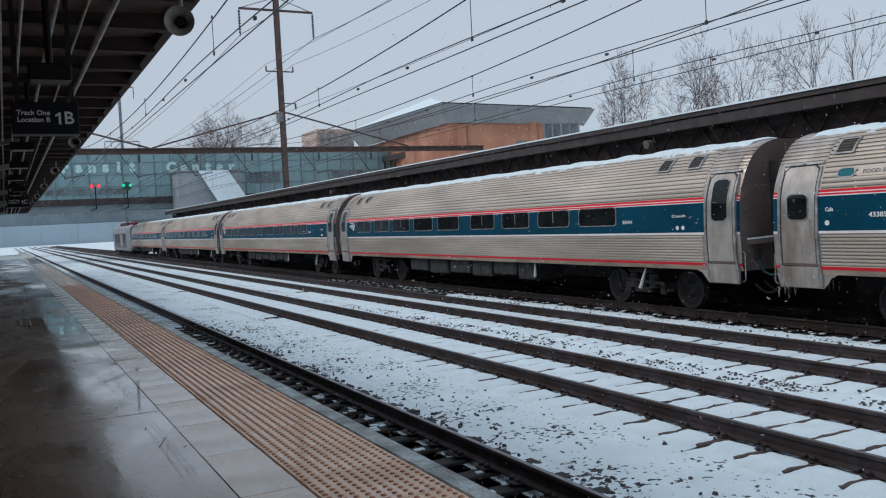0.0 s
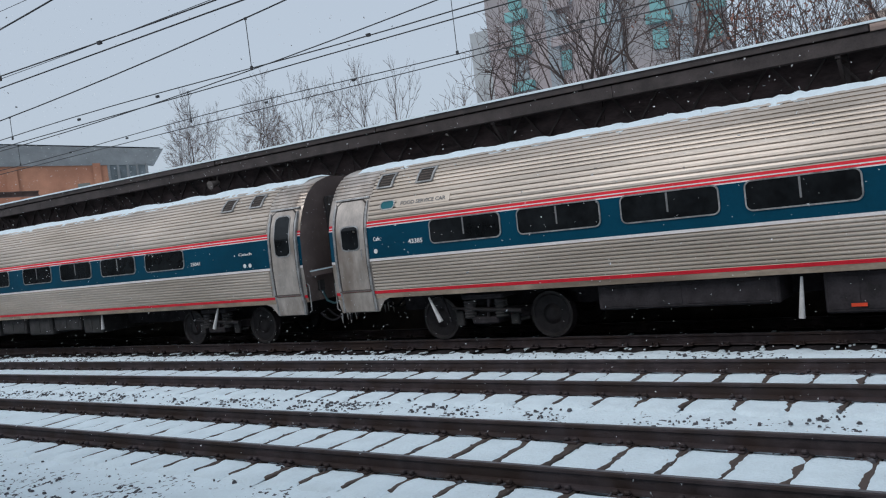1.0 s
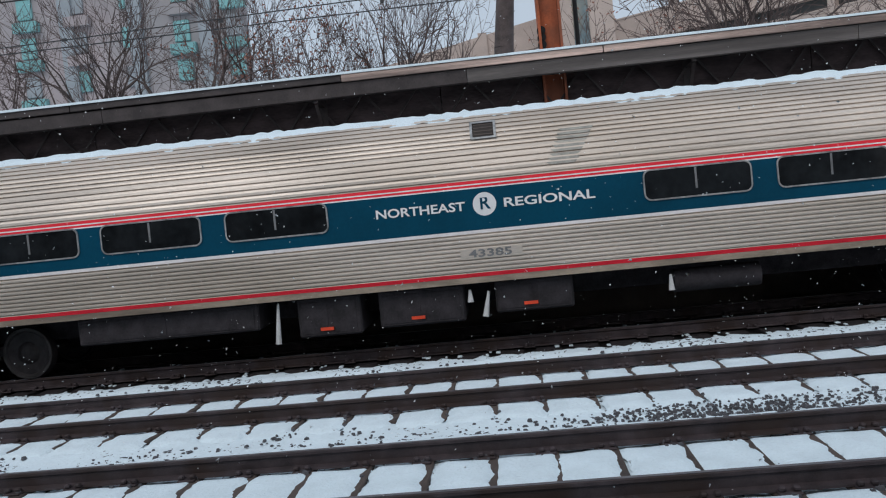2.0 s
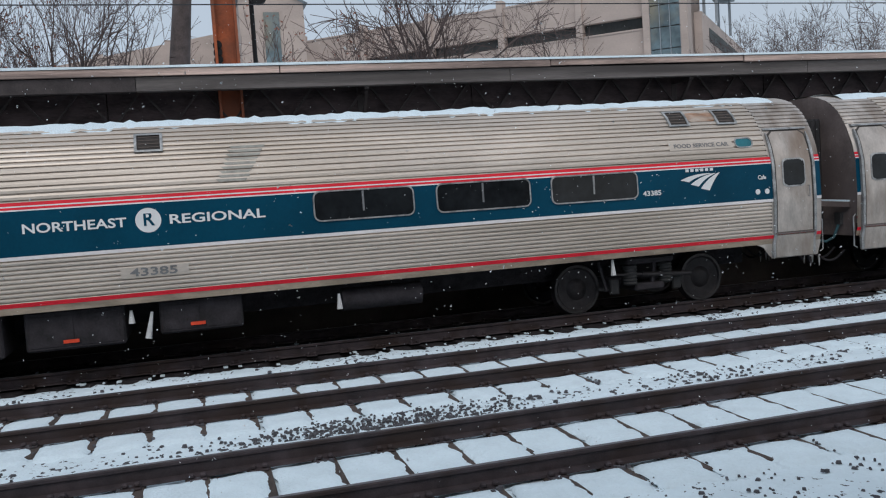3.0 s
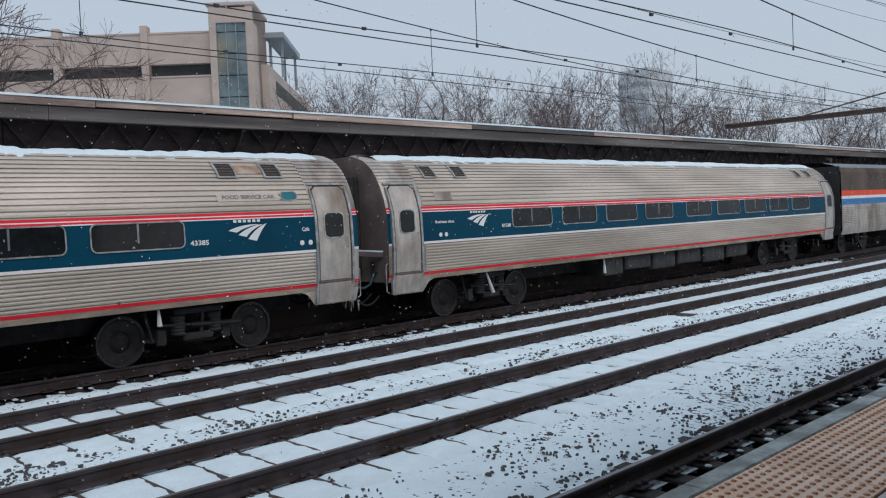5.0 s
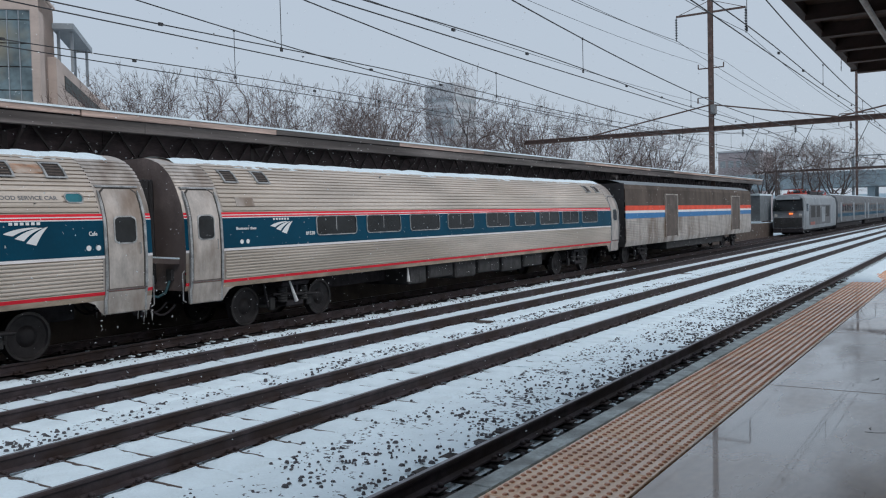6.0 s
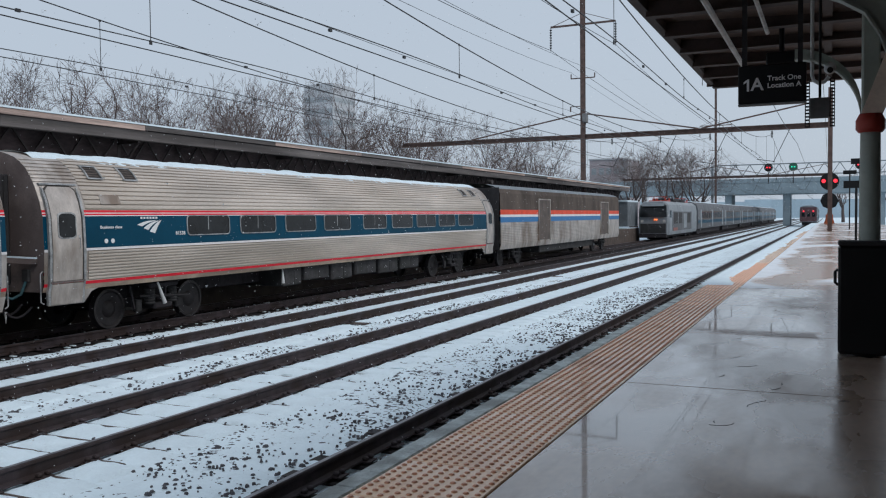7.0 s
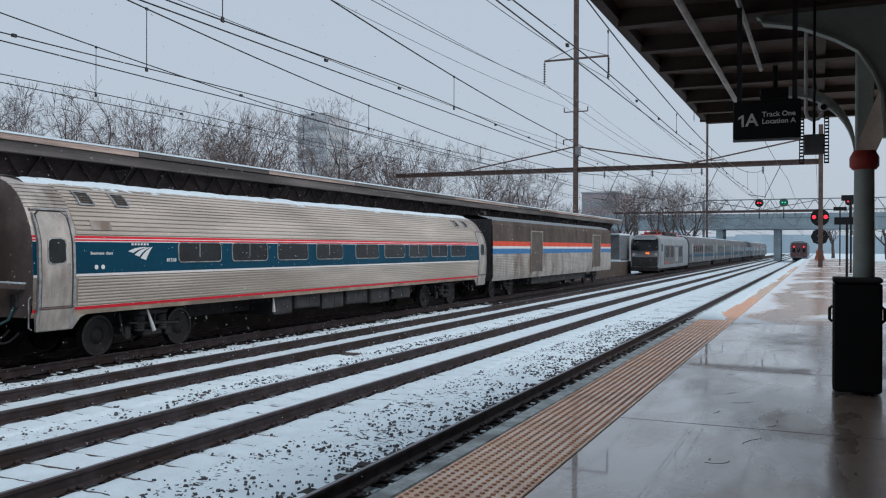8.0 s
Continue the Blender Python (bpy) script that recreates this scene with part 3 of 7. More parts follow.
def near_platform():
    p = thing("platform_near", "wet concrete island platform with tactile edge paving", "platform", kind="structure")
    y = -17.0
    while y < 70:
        a = Mesh()
        a.box(-4.6, 1.325 if y > 0 else 1.655, y + 0.006, y + 3.05 - 0.004, PLAT - 0.25, PLAT, 0.004)
        part("slab", a, CONCRETE, p, "wet reflective concrete slab")
        y += 3.05
    a = Mesh()
    a.box(0.003, 0.331, -0.451, 0.451, -0.2, 0, 0.003)
    data = a.data("paver", KERB)
    prng = random.Random(3)
    for k in range(76):
        o = part("paver", data, KERB, p)
        o.location = (1.3225, 1.76 + 0.906 * k, PLAT + 0.001 + prng.uniform(-0.001, 0.0015))
    # old gouges and cracks in the slabs
    for k in range(40):
        c = Mesh()
        x, yy = prng.uniform(0.2, 1.28), prng.choice((prng.uniform(4.8, 9), prng.uniform(-14, -4), prng.uniform(9, 20)))
        a2 = prng.uniform(-0.35, 0.35) + 1.45
        for q in range(prng.randint(2, 6)):
            ln = prng.uniform(0.02, 0.07)
            nx, ny = x + ln * math.cos(a2), yy + ln * math.sin(a2)
            if nx < 1.31:
                c.bar((x, yy, PLAT + 0.0005), (nx, ny, PLAT + 0.0005), 0.004, 0.002)
            x, yy, a2 = nx + prng.uniform(-0.01, 0.01), ny, a2 + prng.uniform(-0.5, 0.5)
        if c.v:
            part("crack", c, GRIT, p, "dark crack in the concrete", smooth=0)
    # unseen wall, added to darken the platform and what it reflects
    w = Mesh()
    w.box(-5.0, -4.65, -14.5, 72, PLAT - 0.2, CAN_Z + 0.1)
    solid("unseen_shade_wall", w, CANOPY, "added unseen dark wall that shades the platform", "wall", kind="structure", smooth=0)
    e = Mesh()
    y = -120.0
    while y < 110:
        e.box(2.285, 2.41, y + 0.003, y + 2.4 - 0.003, PLAT - 0.22, PLAT - 0.002, 0.008)
        y += 2.4
    part("edge_coping", e, EDGE, p, "worn grey concrete coping")
    f = Mesh()
    f.box(-7.0, 2.30, -120, 110, BED - 0.3, PLAT - 0.26)
    f.box(1.66, 2.28, -120, 110, PLAT - 0.27, PLAT - 0.03)
    part("platform_base", f, EDGE, p, "concrete platform wall")
    s = Mesh()
    nx, ny = 60, 260
    v = []
    for j in range(ny + 1):
        for i in range(nx + 1):
            x, yy = -4.6 + 6.25 * i / nx, -118 + 101.05 * j / ny
            v.append((x, yy, PLAT + 0.004 * nz(x * 2, yy)))
    s.faces(v, [(j * (nx + 1) + i, j * (nx + 1) + i + 1, (j + 1) * (nx + 1) + i + 1, (j + 1) * (nx + 1) + i) for j in range(ny) for i in range(nx)])
    part("open_deck", s, SLUSH, p, "thin slush and snow on the open platform end", smooth=180)
    # tactile tiles with truncated domes
    t = Mesh()
    t.box(-0.302, 0.302, -0.302, 0.302, -0.03, 0, 0.004)
    t.slot = 1
    for i in range(10):
        for j in range(10):
            cx, cy = -0.27 + 0.06 * i, -0.27 + 0.06 * j
            ring = [(math.cos(q * math.pi / 4), math.sin(q * math.pi / 4)) for q in range(8)]
            vs = [(cx + 0.017 * c, cy + 0.017 * d, 0) for c, d in ring] + [(cx + 0.010 * c, cy + 0.010 * d, 0.007) for c, d in ring]
            t.faces(vs, [(q, (q + 1) % 8, 8 + (q + 1) % 8, 8 + q) for q in range(8)] + [tuple(range(8, 16))])
    data = t.data("tactile_tile", [TACTILE, DOMESHADE])
    t = Mesh()
    t.box(-0.302, 0.302, -0.302, 0.302, -0.03, 0.002, 0.004)
    plain = t.data("tactile_tile_far", TACTILE)
    for k in range(205):
        o = part("tactile_tile", data if 76 < k < 162 else plain, None, p)
        o.location = (1.97, -71.5 + 0.61 * k, PLAT - 0.001)
    # snow left on the outer half of the open edge
    e = Mesh()
    nx, ny = 24, 800
    v = []
    for j in range(ny + 1):
        for i in range(nx + 1):
            x, yy = 1.66 + 0.70 * i / nx, -118 + 100.6 * j / ny
            cover = (x - 1.92) * 3.2 + 0.8 * nz(x * 2, yy * 0.22, 4.0) + 0.3 * nz(x * 7, yy * 1.5, 9.0)
            cover += min(1.2, max(0, (-60 - yy) * 0.06))
            v.append((x, yy, PLAT + (0.028 * min(1, cover * 2) if cover > 0 and j < ny else -0.025)))
    e.faces(v, [(j * (nx + 1) + i, j * (nx + 1) + i + 1, (j + 1) * (nx + 1) + i + 1, (j + 1) * (nx + 1) + i) for j in range(ny) for i in range(nx)])
    part("edge_snow", e, SNOW, p, "patchy snow along the open edge", smooth=180)
    return p


def slush_material():
    m = mat("slush_on_concrete", (0.74, 0.77, 0.81), 0.6, var=0.1, scale=2, fine=20, bump=0.3, dist=0.01)
    n, l = m.node_tree.nodes, m.node_tree.links
    b = n["Principled BSDF"]
    old = b.inputs["Base Color"].links[0].from_socket
    co = n.new("ShaderNodeTexCoord")
    mp = n.new("ShaderNodeMapping")
    mp.inputs["Scale"].default_value = (0.35, 0.22, 1)
    sep = n.new("ShaderNodeSeparateXYZ")
    l.new(co.outputs["Object"], mp.inputs[0])
    l.new(co.outputs["Object"], sep.inputs[0])
    a = n.new("ShaderNodeTexNoise")
    a.inputs["Scale"].default_value, a.inputs["Detail"].default_value = 1.6, 8
    l.new(mp.outputs[0], a.inputs["Vector"])
    mr = n.new("ShaderNodeMapRange")
    mr.inputs["From Min"].default_value, mr.inputs["From Max"].default_value = 1.1, 2.2
    mr.inputs["To Min"].default_value, mr.inputs["To Max"].default_value = 0.0, 0.55
    l.new(sep.outputs["X"], mr.inputs["Value"])
    s = n.new("ShaderNodeMath")
    l.new(a.outputs[0], s.inputs[0])
    l.new(mr.outputs[0], s.inputs[1])
    r = n.new("ShaderNodeValToRGB")
    r.color_ramp.elements[0].position, r.color_ramp.elements[1].position = 0.50, 0.62
    l.new(s.outputs[0], r.inputs[0])
    mx = n.new("ShaderNodeMixRGB")
    l.new(r.outputs[0], mx.inputs[0])
    mx.inputs[1].default_value = (0.36, 0.225, 0.145, 1)
    l.new(old, mx.inputs[2])
    l.new(mx.outputs[0], b.inputs["Base Color"])
    rr = n.new("ShaderNodeMapRange")
    rr.inputs["To Min"].default_value, rr.inputs["To Max"].default_value = 0.18, 0.7
    l.new(r.outputs[0], rr.inputs["Value"])
    l.new(rr.outputs[0], b.inputs["Roughness"])
    return m


SLUSH = slush_material()
wet(TACTILE, 0.25, 0.6, 2.5)
# darker than the tile: shading of the domes is put into their colour
DOMESHADE = mat("shaded_tactile_dome", (0.56, 0.25, 0.145), 0.5, var=0.3, scale=3, fine=50, rnd=0.35)


def near_canopy():
    c = thing("canopy_near", "low brown platform canopy with exposed beams and soffit boards", "canopy", kind="structure")
    y0, y1 = CAN_END, 75.0
    # roof runs on unseen to x = -5, added to shade the platform
    roof = Mesh()
    roof.prism([(CAN_X - 0.05, CAN_Z + 0.12), (-0.2, CAN_Z + 0.02), (-5.0, CAN_Z + 0.12), (-5.0, CAN_Z + 0.26), (-0.2, CAN_Z + 0.2), (CAN_X - 0.05, CAN_Z + 0.26)], y0, y1)
    part("roof_deck", roof, SOFFIT, c, "dark brown boarded soffit", smooth=0)
    sn = Mesh()
    sn.prism([(CAN_X - 0.1, CAN_Z + 0.262), (-0.2, CAN_Z + 0.202), (-4.95, CAN_Z + 0.262), (-4.9, CAN_Z + 0.33), (CAN_X - 0.15, CAN_Z + 0.33)], y0 + 0.05, y1)
    part("roof_snow", sn, SNOW, c, "snow on the roof", smooth=0)
    g = Mesh()
    g.prism([(CAN_X - 0.1, CAN_Z), (CAN_X, CAN_Z), (CAN_X + 0.04, CAN_Z + 0.06), (CAN_X + 0.04, CAN_Z + 0.27), (CAN_X - 0.1, CAN_Z + 0.27)], y0, y1)
    part("eave_beam", g, BEAM, c, "brown steel eave channel", smooth=0)
    for x in (0.25, -1.4):
        q = Mesh()
        q.box(x - 0.05, x + 0.05, y0 + 0.06, y1, CAN_Z - 0.02, CAN_Z + 0.085)
        part("long_beam", q, BEAM, c, smooth=0)
    b = Mesh()
    b.box(-4.6, CAN_X - 0.08, -0.045, 0.045, -0.16, 0.0)
    b.box(-4.6, CAN_X - 0.08, -0.075, 0.075, -0.175, -0.16)
    data = b.data("cross_beam", BEAM, 0)
    k = 0
    y = y0 + 0.05
    while y < y1 and k < 80:
        o = part("cross_beam", data, BEAM, c)
        o.location = (0, y, CAN_Z + 0.11)
        y += 1.16
        k += 1
    e = Mesh()
    e.box(-5.0, CAN_X + 0.03, y0 - 0.06, y0 - 0.002, CAN_Z - 0.02, CAN_Z + 0.27)
    part("end_fascia", e, BEAM, c, smooth=0)
    # conduits under the roof
    for x, z, r in ((1.37, CAN_Z - 0.10, 0.034), (0.90, CAN_Z - 0.10, 0.024), (0.62, CAN_Z - 0.11, 0.018), (0.45, CAN_Z - 0.11, 0.014), (1.15, CAN_Z - 0.11, 0.014)):
        p = Mesh()
        p.tube((x, {1.37: -14.5, 0.90: -12.1}.get(x, 4.0), z), (x, y1, z), r, n=8)
        part("conduit", p, PIPE, c, "pale painted conduit")


def column(y):
    t = thing("canopy_column", "grey-green steel canopy column with red collar and curved brackets", "column", pose(-0.12, y, PLAT), group="canopy columns")
    s = Mesh()
    s.tube((0, 0, 0), (0, 0, 2.05), 0.10, 0.085, 20)
    part("shaft", s, GREENPAINT, t)
    s = Mesh()
    for z0, z1, r0, r1 in ((2.03, 2.06, 0.10, 0.125), (2.06, 2.14, 0.125, 0.125), (2.14, 2.2, 0.125, 0.095)):
        s.tube((0, 0, z0), (0, 0, z1), r0, r1, 20)
    part("collar", s, REDPAINT, t, "red painted collar")
    s = Mesh()
    s.box(-0.075, 0.075, -0.12, 0.075, 2.2, 3.5, 0.015)
    part("capital", s, GREENPAINT, t)
    # the curved rib springs from the far side of the shaft and sweeps out under the roof to its tip
    ctrl = [(-0.16, 2.30), (-0.135, 2.70), (-0.07, 2.88), (0.055, 3.095), (0.24, 3.217), (0.525, 3.35), (0.80, 3.41), (0.86, 3.42), (0.885, 3.475), (0.92, 3.485)]
    for w, nm in ((0.13, "curved_bracket"), (-0.42, "rear_bracket")):
        s = Mesh()
        pts = ctrl if w > 0 else [(0.06 + 0.62 * (1 - math.cos(radians(8 * k))), 2.20 + 0.62 * math.sin(radians(8 * k))) for k in range(12)]
        for (xa, za), (xb, zb) in zip(pts, pts[1:]):
            for o in (-0.012, 0.012):
                ta, tb = (3.53, 3.53) if w > 0 else (za + 0.10, zb + 0.10)
                s.poly([(xa, w + o, za), (xb, w + o, zb), (xb, w + o, tb), (xa, w + o, ta)])
            s.bar((xa, w, za), (xb, w, zb), 0.13, 0.022)
        part(nm, s, GREENPAINT, t, "riveted curved steel bracket", smooth=0)
    s = Mesh()
    s.box(-1.5, -0.16, 0.118, 0.142, 2.62, 3.53)
    s.box(-1.5, -0.16, -0.432, -0.408, 2.62, 3.53)
    part("web_plate", s, GREENPAINT, t, "grey-green web plate behind the column", smooth=0)
    # beige, where the bracket round it is grey-green
    s = Mesh()
    s.faces([(-0.10, 0.10, 2.20), (0.08, 0.10, 2.20), (0.08, -0.16, 2.20), (-0.10, -0.16, 2.20), (-0.34, 0.115, 2.78), (-0.13, 0.115, 2.78), (-0.13, -0.40, 2.78), (-0.34, -0.40, 2.78)], [(0, 1, 5, 4), (1, 2, 6, 5), (2, 3, 7, 6), (3, 0, 4, 7)])
    part("flared_seat", s, KERB, t, "beige flared bracket seat", smooth=0)
    s = Mesh()
    for k in range(9):
        x, z = -0.15 - 0.018 * k, 2.36 + 0.05 * k
        s.box(x - 0.012, x + 0.012, 0.125, 0.142, z, z + 0.024, 0.006)
    tagged(part("rivets", s, GREENPAINT, t), kind="stuff")
    return t


def bin_box(y):
    t = thing("litter_bin", "tall black box bin round the column foot", "bin", pose(-0.06, y + 0.12, PLAT))
    b = Mesh()
    b.box(-0.20, 0.20, -0.26, 0.16, 0.02, 1.0, 0.02)
    part("body", b, SIGN, t)
    l = Mesh()
    l.box(-0.203, 0.203, -0.263, 0.163, 1.0, 1.045, 0.012)
    part("lid", l, BLACK, t)
    for s in (-1, 1):
        h = Mesh()
        h.pipe([(s * 0.2, 0, 0.78), (s * 0.225, 0, 0.76), (s * 0.225, 0, 0.66), (s * 0.2, 0, 0.64)], 0.014)
        part("handle", h, BLACK, t)


def hanging_sign(y, x0, x1, z0, z1, m, code, line, codeleft):
    cx, cz = (x0 + x1) / 2, (z0 + z1) / 2
    t = thing("platform_sign", "black hanging platform sign with white lettering, track and location", "sign", pose(cx, y, cz), group="track signs")
    w, h = (x1 - x0) / 2, (z1 - z0) / 2
    b = Mesh()
    b.box(-w, w, -0.04, 0.04, -h, h, 0.008)
    part("sign_box", b, SIGN, t)
    b = Mesh()
    b.box(-w, w, -0.045, 0.045, -h - 0.014, -h - 0.001)
    part("bottom_trim", b, GREY, t)
    for x in (-w + 0.05, w - 0.05):
        b = Mesh()
        b.box(x - 0.02, x + 0.02, -0.02, 0.02, h, CAN_Z + 0.05 - cz)
        part("hanger", b, BLACK, t)
    s = 0.052 if y < 0 else -0.052
    face = Matrix.Translation((0, s * 0.85, 0)) @ m
    q = -1 if codeleft else 1
    at = face @ Matrix.Translation((q * w * 0.56, -0.005, 0))
    words("lettering", code[1], 0.105, at @ Matrix.Translation((0.036, 0, 0)), t)
    b = Mesh()
    b.poly([(x - 0.045, y1, 0.002) for x, y1 in ((-0.004, -0.0525), (0.016, -0.0525), (0.016, 0.0525), (0.002, 0.0525), (-0.030, 0.030), (-0.030, 0.011), (-0.004, 0.028))])
    o = part("lettering", b, LETTER, t, smooth=0)
    o.matrix_local = at
    words("lettering", "Track One\nLocation " + line, 0.042, face @ Matrix.Translation((-q * w * 0.36, 0.012, 0)), t)
    # a small fixture hangs above the sign
    f = thing("canopy_light", "dark box light fixture hung from the canopy", "light", pose(cx + 0.07 if y < 0 else cx + 0.04, y + (-3.0 if y < 0 else -0.35), 3.05 if y < 0 else cz + 0.34), group="canopy lights")
    b = Mesh()
    b.box(-0.17, 0.17, -0.1, 0.1, -0.07, 0.07, 0.015)
    part("housing", b, SIGN, f)
    b = Mesh()
    b.box(-0.15, 0.15, -0.085, 0.085, -0.082, -0.071)
    part("lens", b, GREY, f)
    b = Mesh()
    b.tube((0, 0, 0.07), (0, 0, CAN_Z + 0.1 - (3.05 if y < 0 else cz + 0.34)), 0.03, n=8)
    part("stem", b, SIGN, f)


def horn(x, y, z, d, r=0.11):
    t = thing("horn_loudspeaker", "pale round horn loudspeaker hung under the canopy edge", "loudspeaker", pose(x, y, z), group="loudspeakers")
    d = Vector(d).normalized()
    b = Mesh()
    prev = None
    for k in range(8):
        u = k / 7
        p, rr = d * (0.22 * u), 0.035 + (r - 0.035) * u ** 2
        if prev:
            b.tube(prev[0], p, prev[1], rr, 20, caps=False)
        prev = (p, rr)
    b.tube(-d * 0.1, d * 0.0, 0.06, 0.04, 16)
    part("horn", b, PIPE, t)
    b = Mesh()
    b.tube(d * 0.10, d * 0.2, 0.05, 0.03, 14)
    part("driver", b, SIGN, t)
    b = Mesh()
    b.tube((0, 0, 0), (0, 0, CAN_Z + 0.2 - z), 0.018, n=8)
    part("bracket", b, PIPE, t)


def dome_camera(x, y, z):
    t = thing("dome_camera", "white dome camera on a bent pipe under the canopy", "camera", pose(x, y, z))
    b = Mesh()
    b.pipe([(0.16, 0, CAN_Z + 0.05 - z), (0.16, 0, -0.06), (0.145, 0, -0.11), (0.10, 0, -0.14), (0.05, 0, -0.13), (0.01, 0, -0.08)], 0.018, 8)
    part("bent_pipe", b, DOMEWHITE, t, "white painted bent pipe")
    b = Mesh()
    for k in range(8):
        a0, a1 = radians(-90 + 22.5 * k), radians(-67.5 + 22.5 * k)
        b.tube((0, 0, 0.06 * math.sin(a0)), (0, 0, 0.06 * math.sin(a1)), max(0.001, 0.055 * math.cos(a0)), max(0.001, 0.055 * math.cos(a1)), 14, caps=False)
    part("dome", b, DOMEWHITE, t)
    b = Mesh()
    b.tube((0.0, 0.04, -0.02), (0.0, 0.065, -0.03), 0.028, n=12)
    part("lens", b, SIGN, t, "dark lens")


def strip_panel(y):
    t = thing("notice_display", "small grey display hung between two perforated metal straps", "display", pose(0.3, y, 2.15))
    b = Mesh()
    b.box(-0.085, 0.085, -0.03, 0.03, -0.09, 0.09, 0.008)
    part("panel", b, GREY, t)
    for s in (-1, 1):
        p = Mesh()
        x = s * 0.102
        for a in (-0.021, 0.013):
            p.box(x + a, x + a + 0.008, -0.006, 0.006, -0.17, 0.25)
        for k in range(14):
            z = -0.17 + k * 0.03
            p.box(x - 0.013, x + 0.013, -0.006, 0.006, z, z + 0.014)
        part("perforated_strap", p, SIGN, t)
    b = Mesh()
    b.tube((0, 0, 0.09), (0, 0, CAN_Z - 2.13), 0.012, n=8)
    part("stem", b, SIGN, t)


# ---- far platform and its canopy ----
FX, FZ = 17.2, 3.8


def canopy_lights():
    """Further fixtures down the platform roof."""
    for k in range(9):
        y = 13.5 + 4.2 * k
        t = thing("canopy_light", "dark box light fixture hung from the canopy", "light", pose(0.75, y, 2.95), group="canopy lights")
        b = Mesh()
        b.box(-0.2, 0.2, -0.12, 0.12, -0.07, 0.07, 0.015)
        part("housing", b, SIGN, t)
        b = Mesh()
        b.box(-0.17, 0.17, -0.1, 0.1, -0.085, -0.071)
        part("lens", b, PIPE, t, "pale lens")
        b = Mesh()
        b.tube((0, 0, 0.07), (0, 0, CAN_Z + 0.1 - 2.95), 0.03, n=8)
        part("stem", b, SIGN, t)
    for k in range(5):
        horn(1.75, 19.0 + 7.5 * k, 3.16, (-0.3, -1, -0.15), 0.11)


def far_platform():
    p = thing("platform_far", "dark concrete far platform behind the train", "platform", kind="structure")
    # the block takes the dark brown steel colour
    a = Mesh()
    a.box(17.45, 24.5, -86, 112, BED - 0.3, PLAT, 0.02)
    part("slab", a, BROWNSTEEL, p, "dark brown platform block")
    a = Mesh()
    a.box(17.5, 24.4, -86, -80.5, PLAT, PLAT + 0.05, 0.02)
    part("platform_snow", a, SNOW, p, "snow on the open platform end")


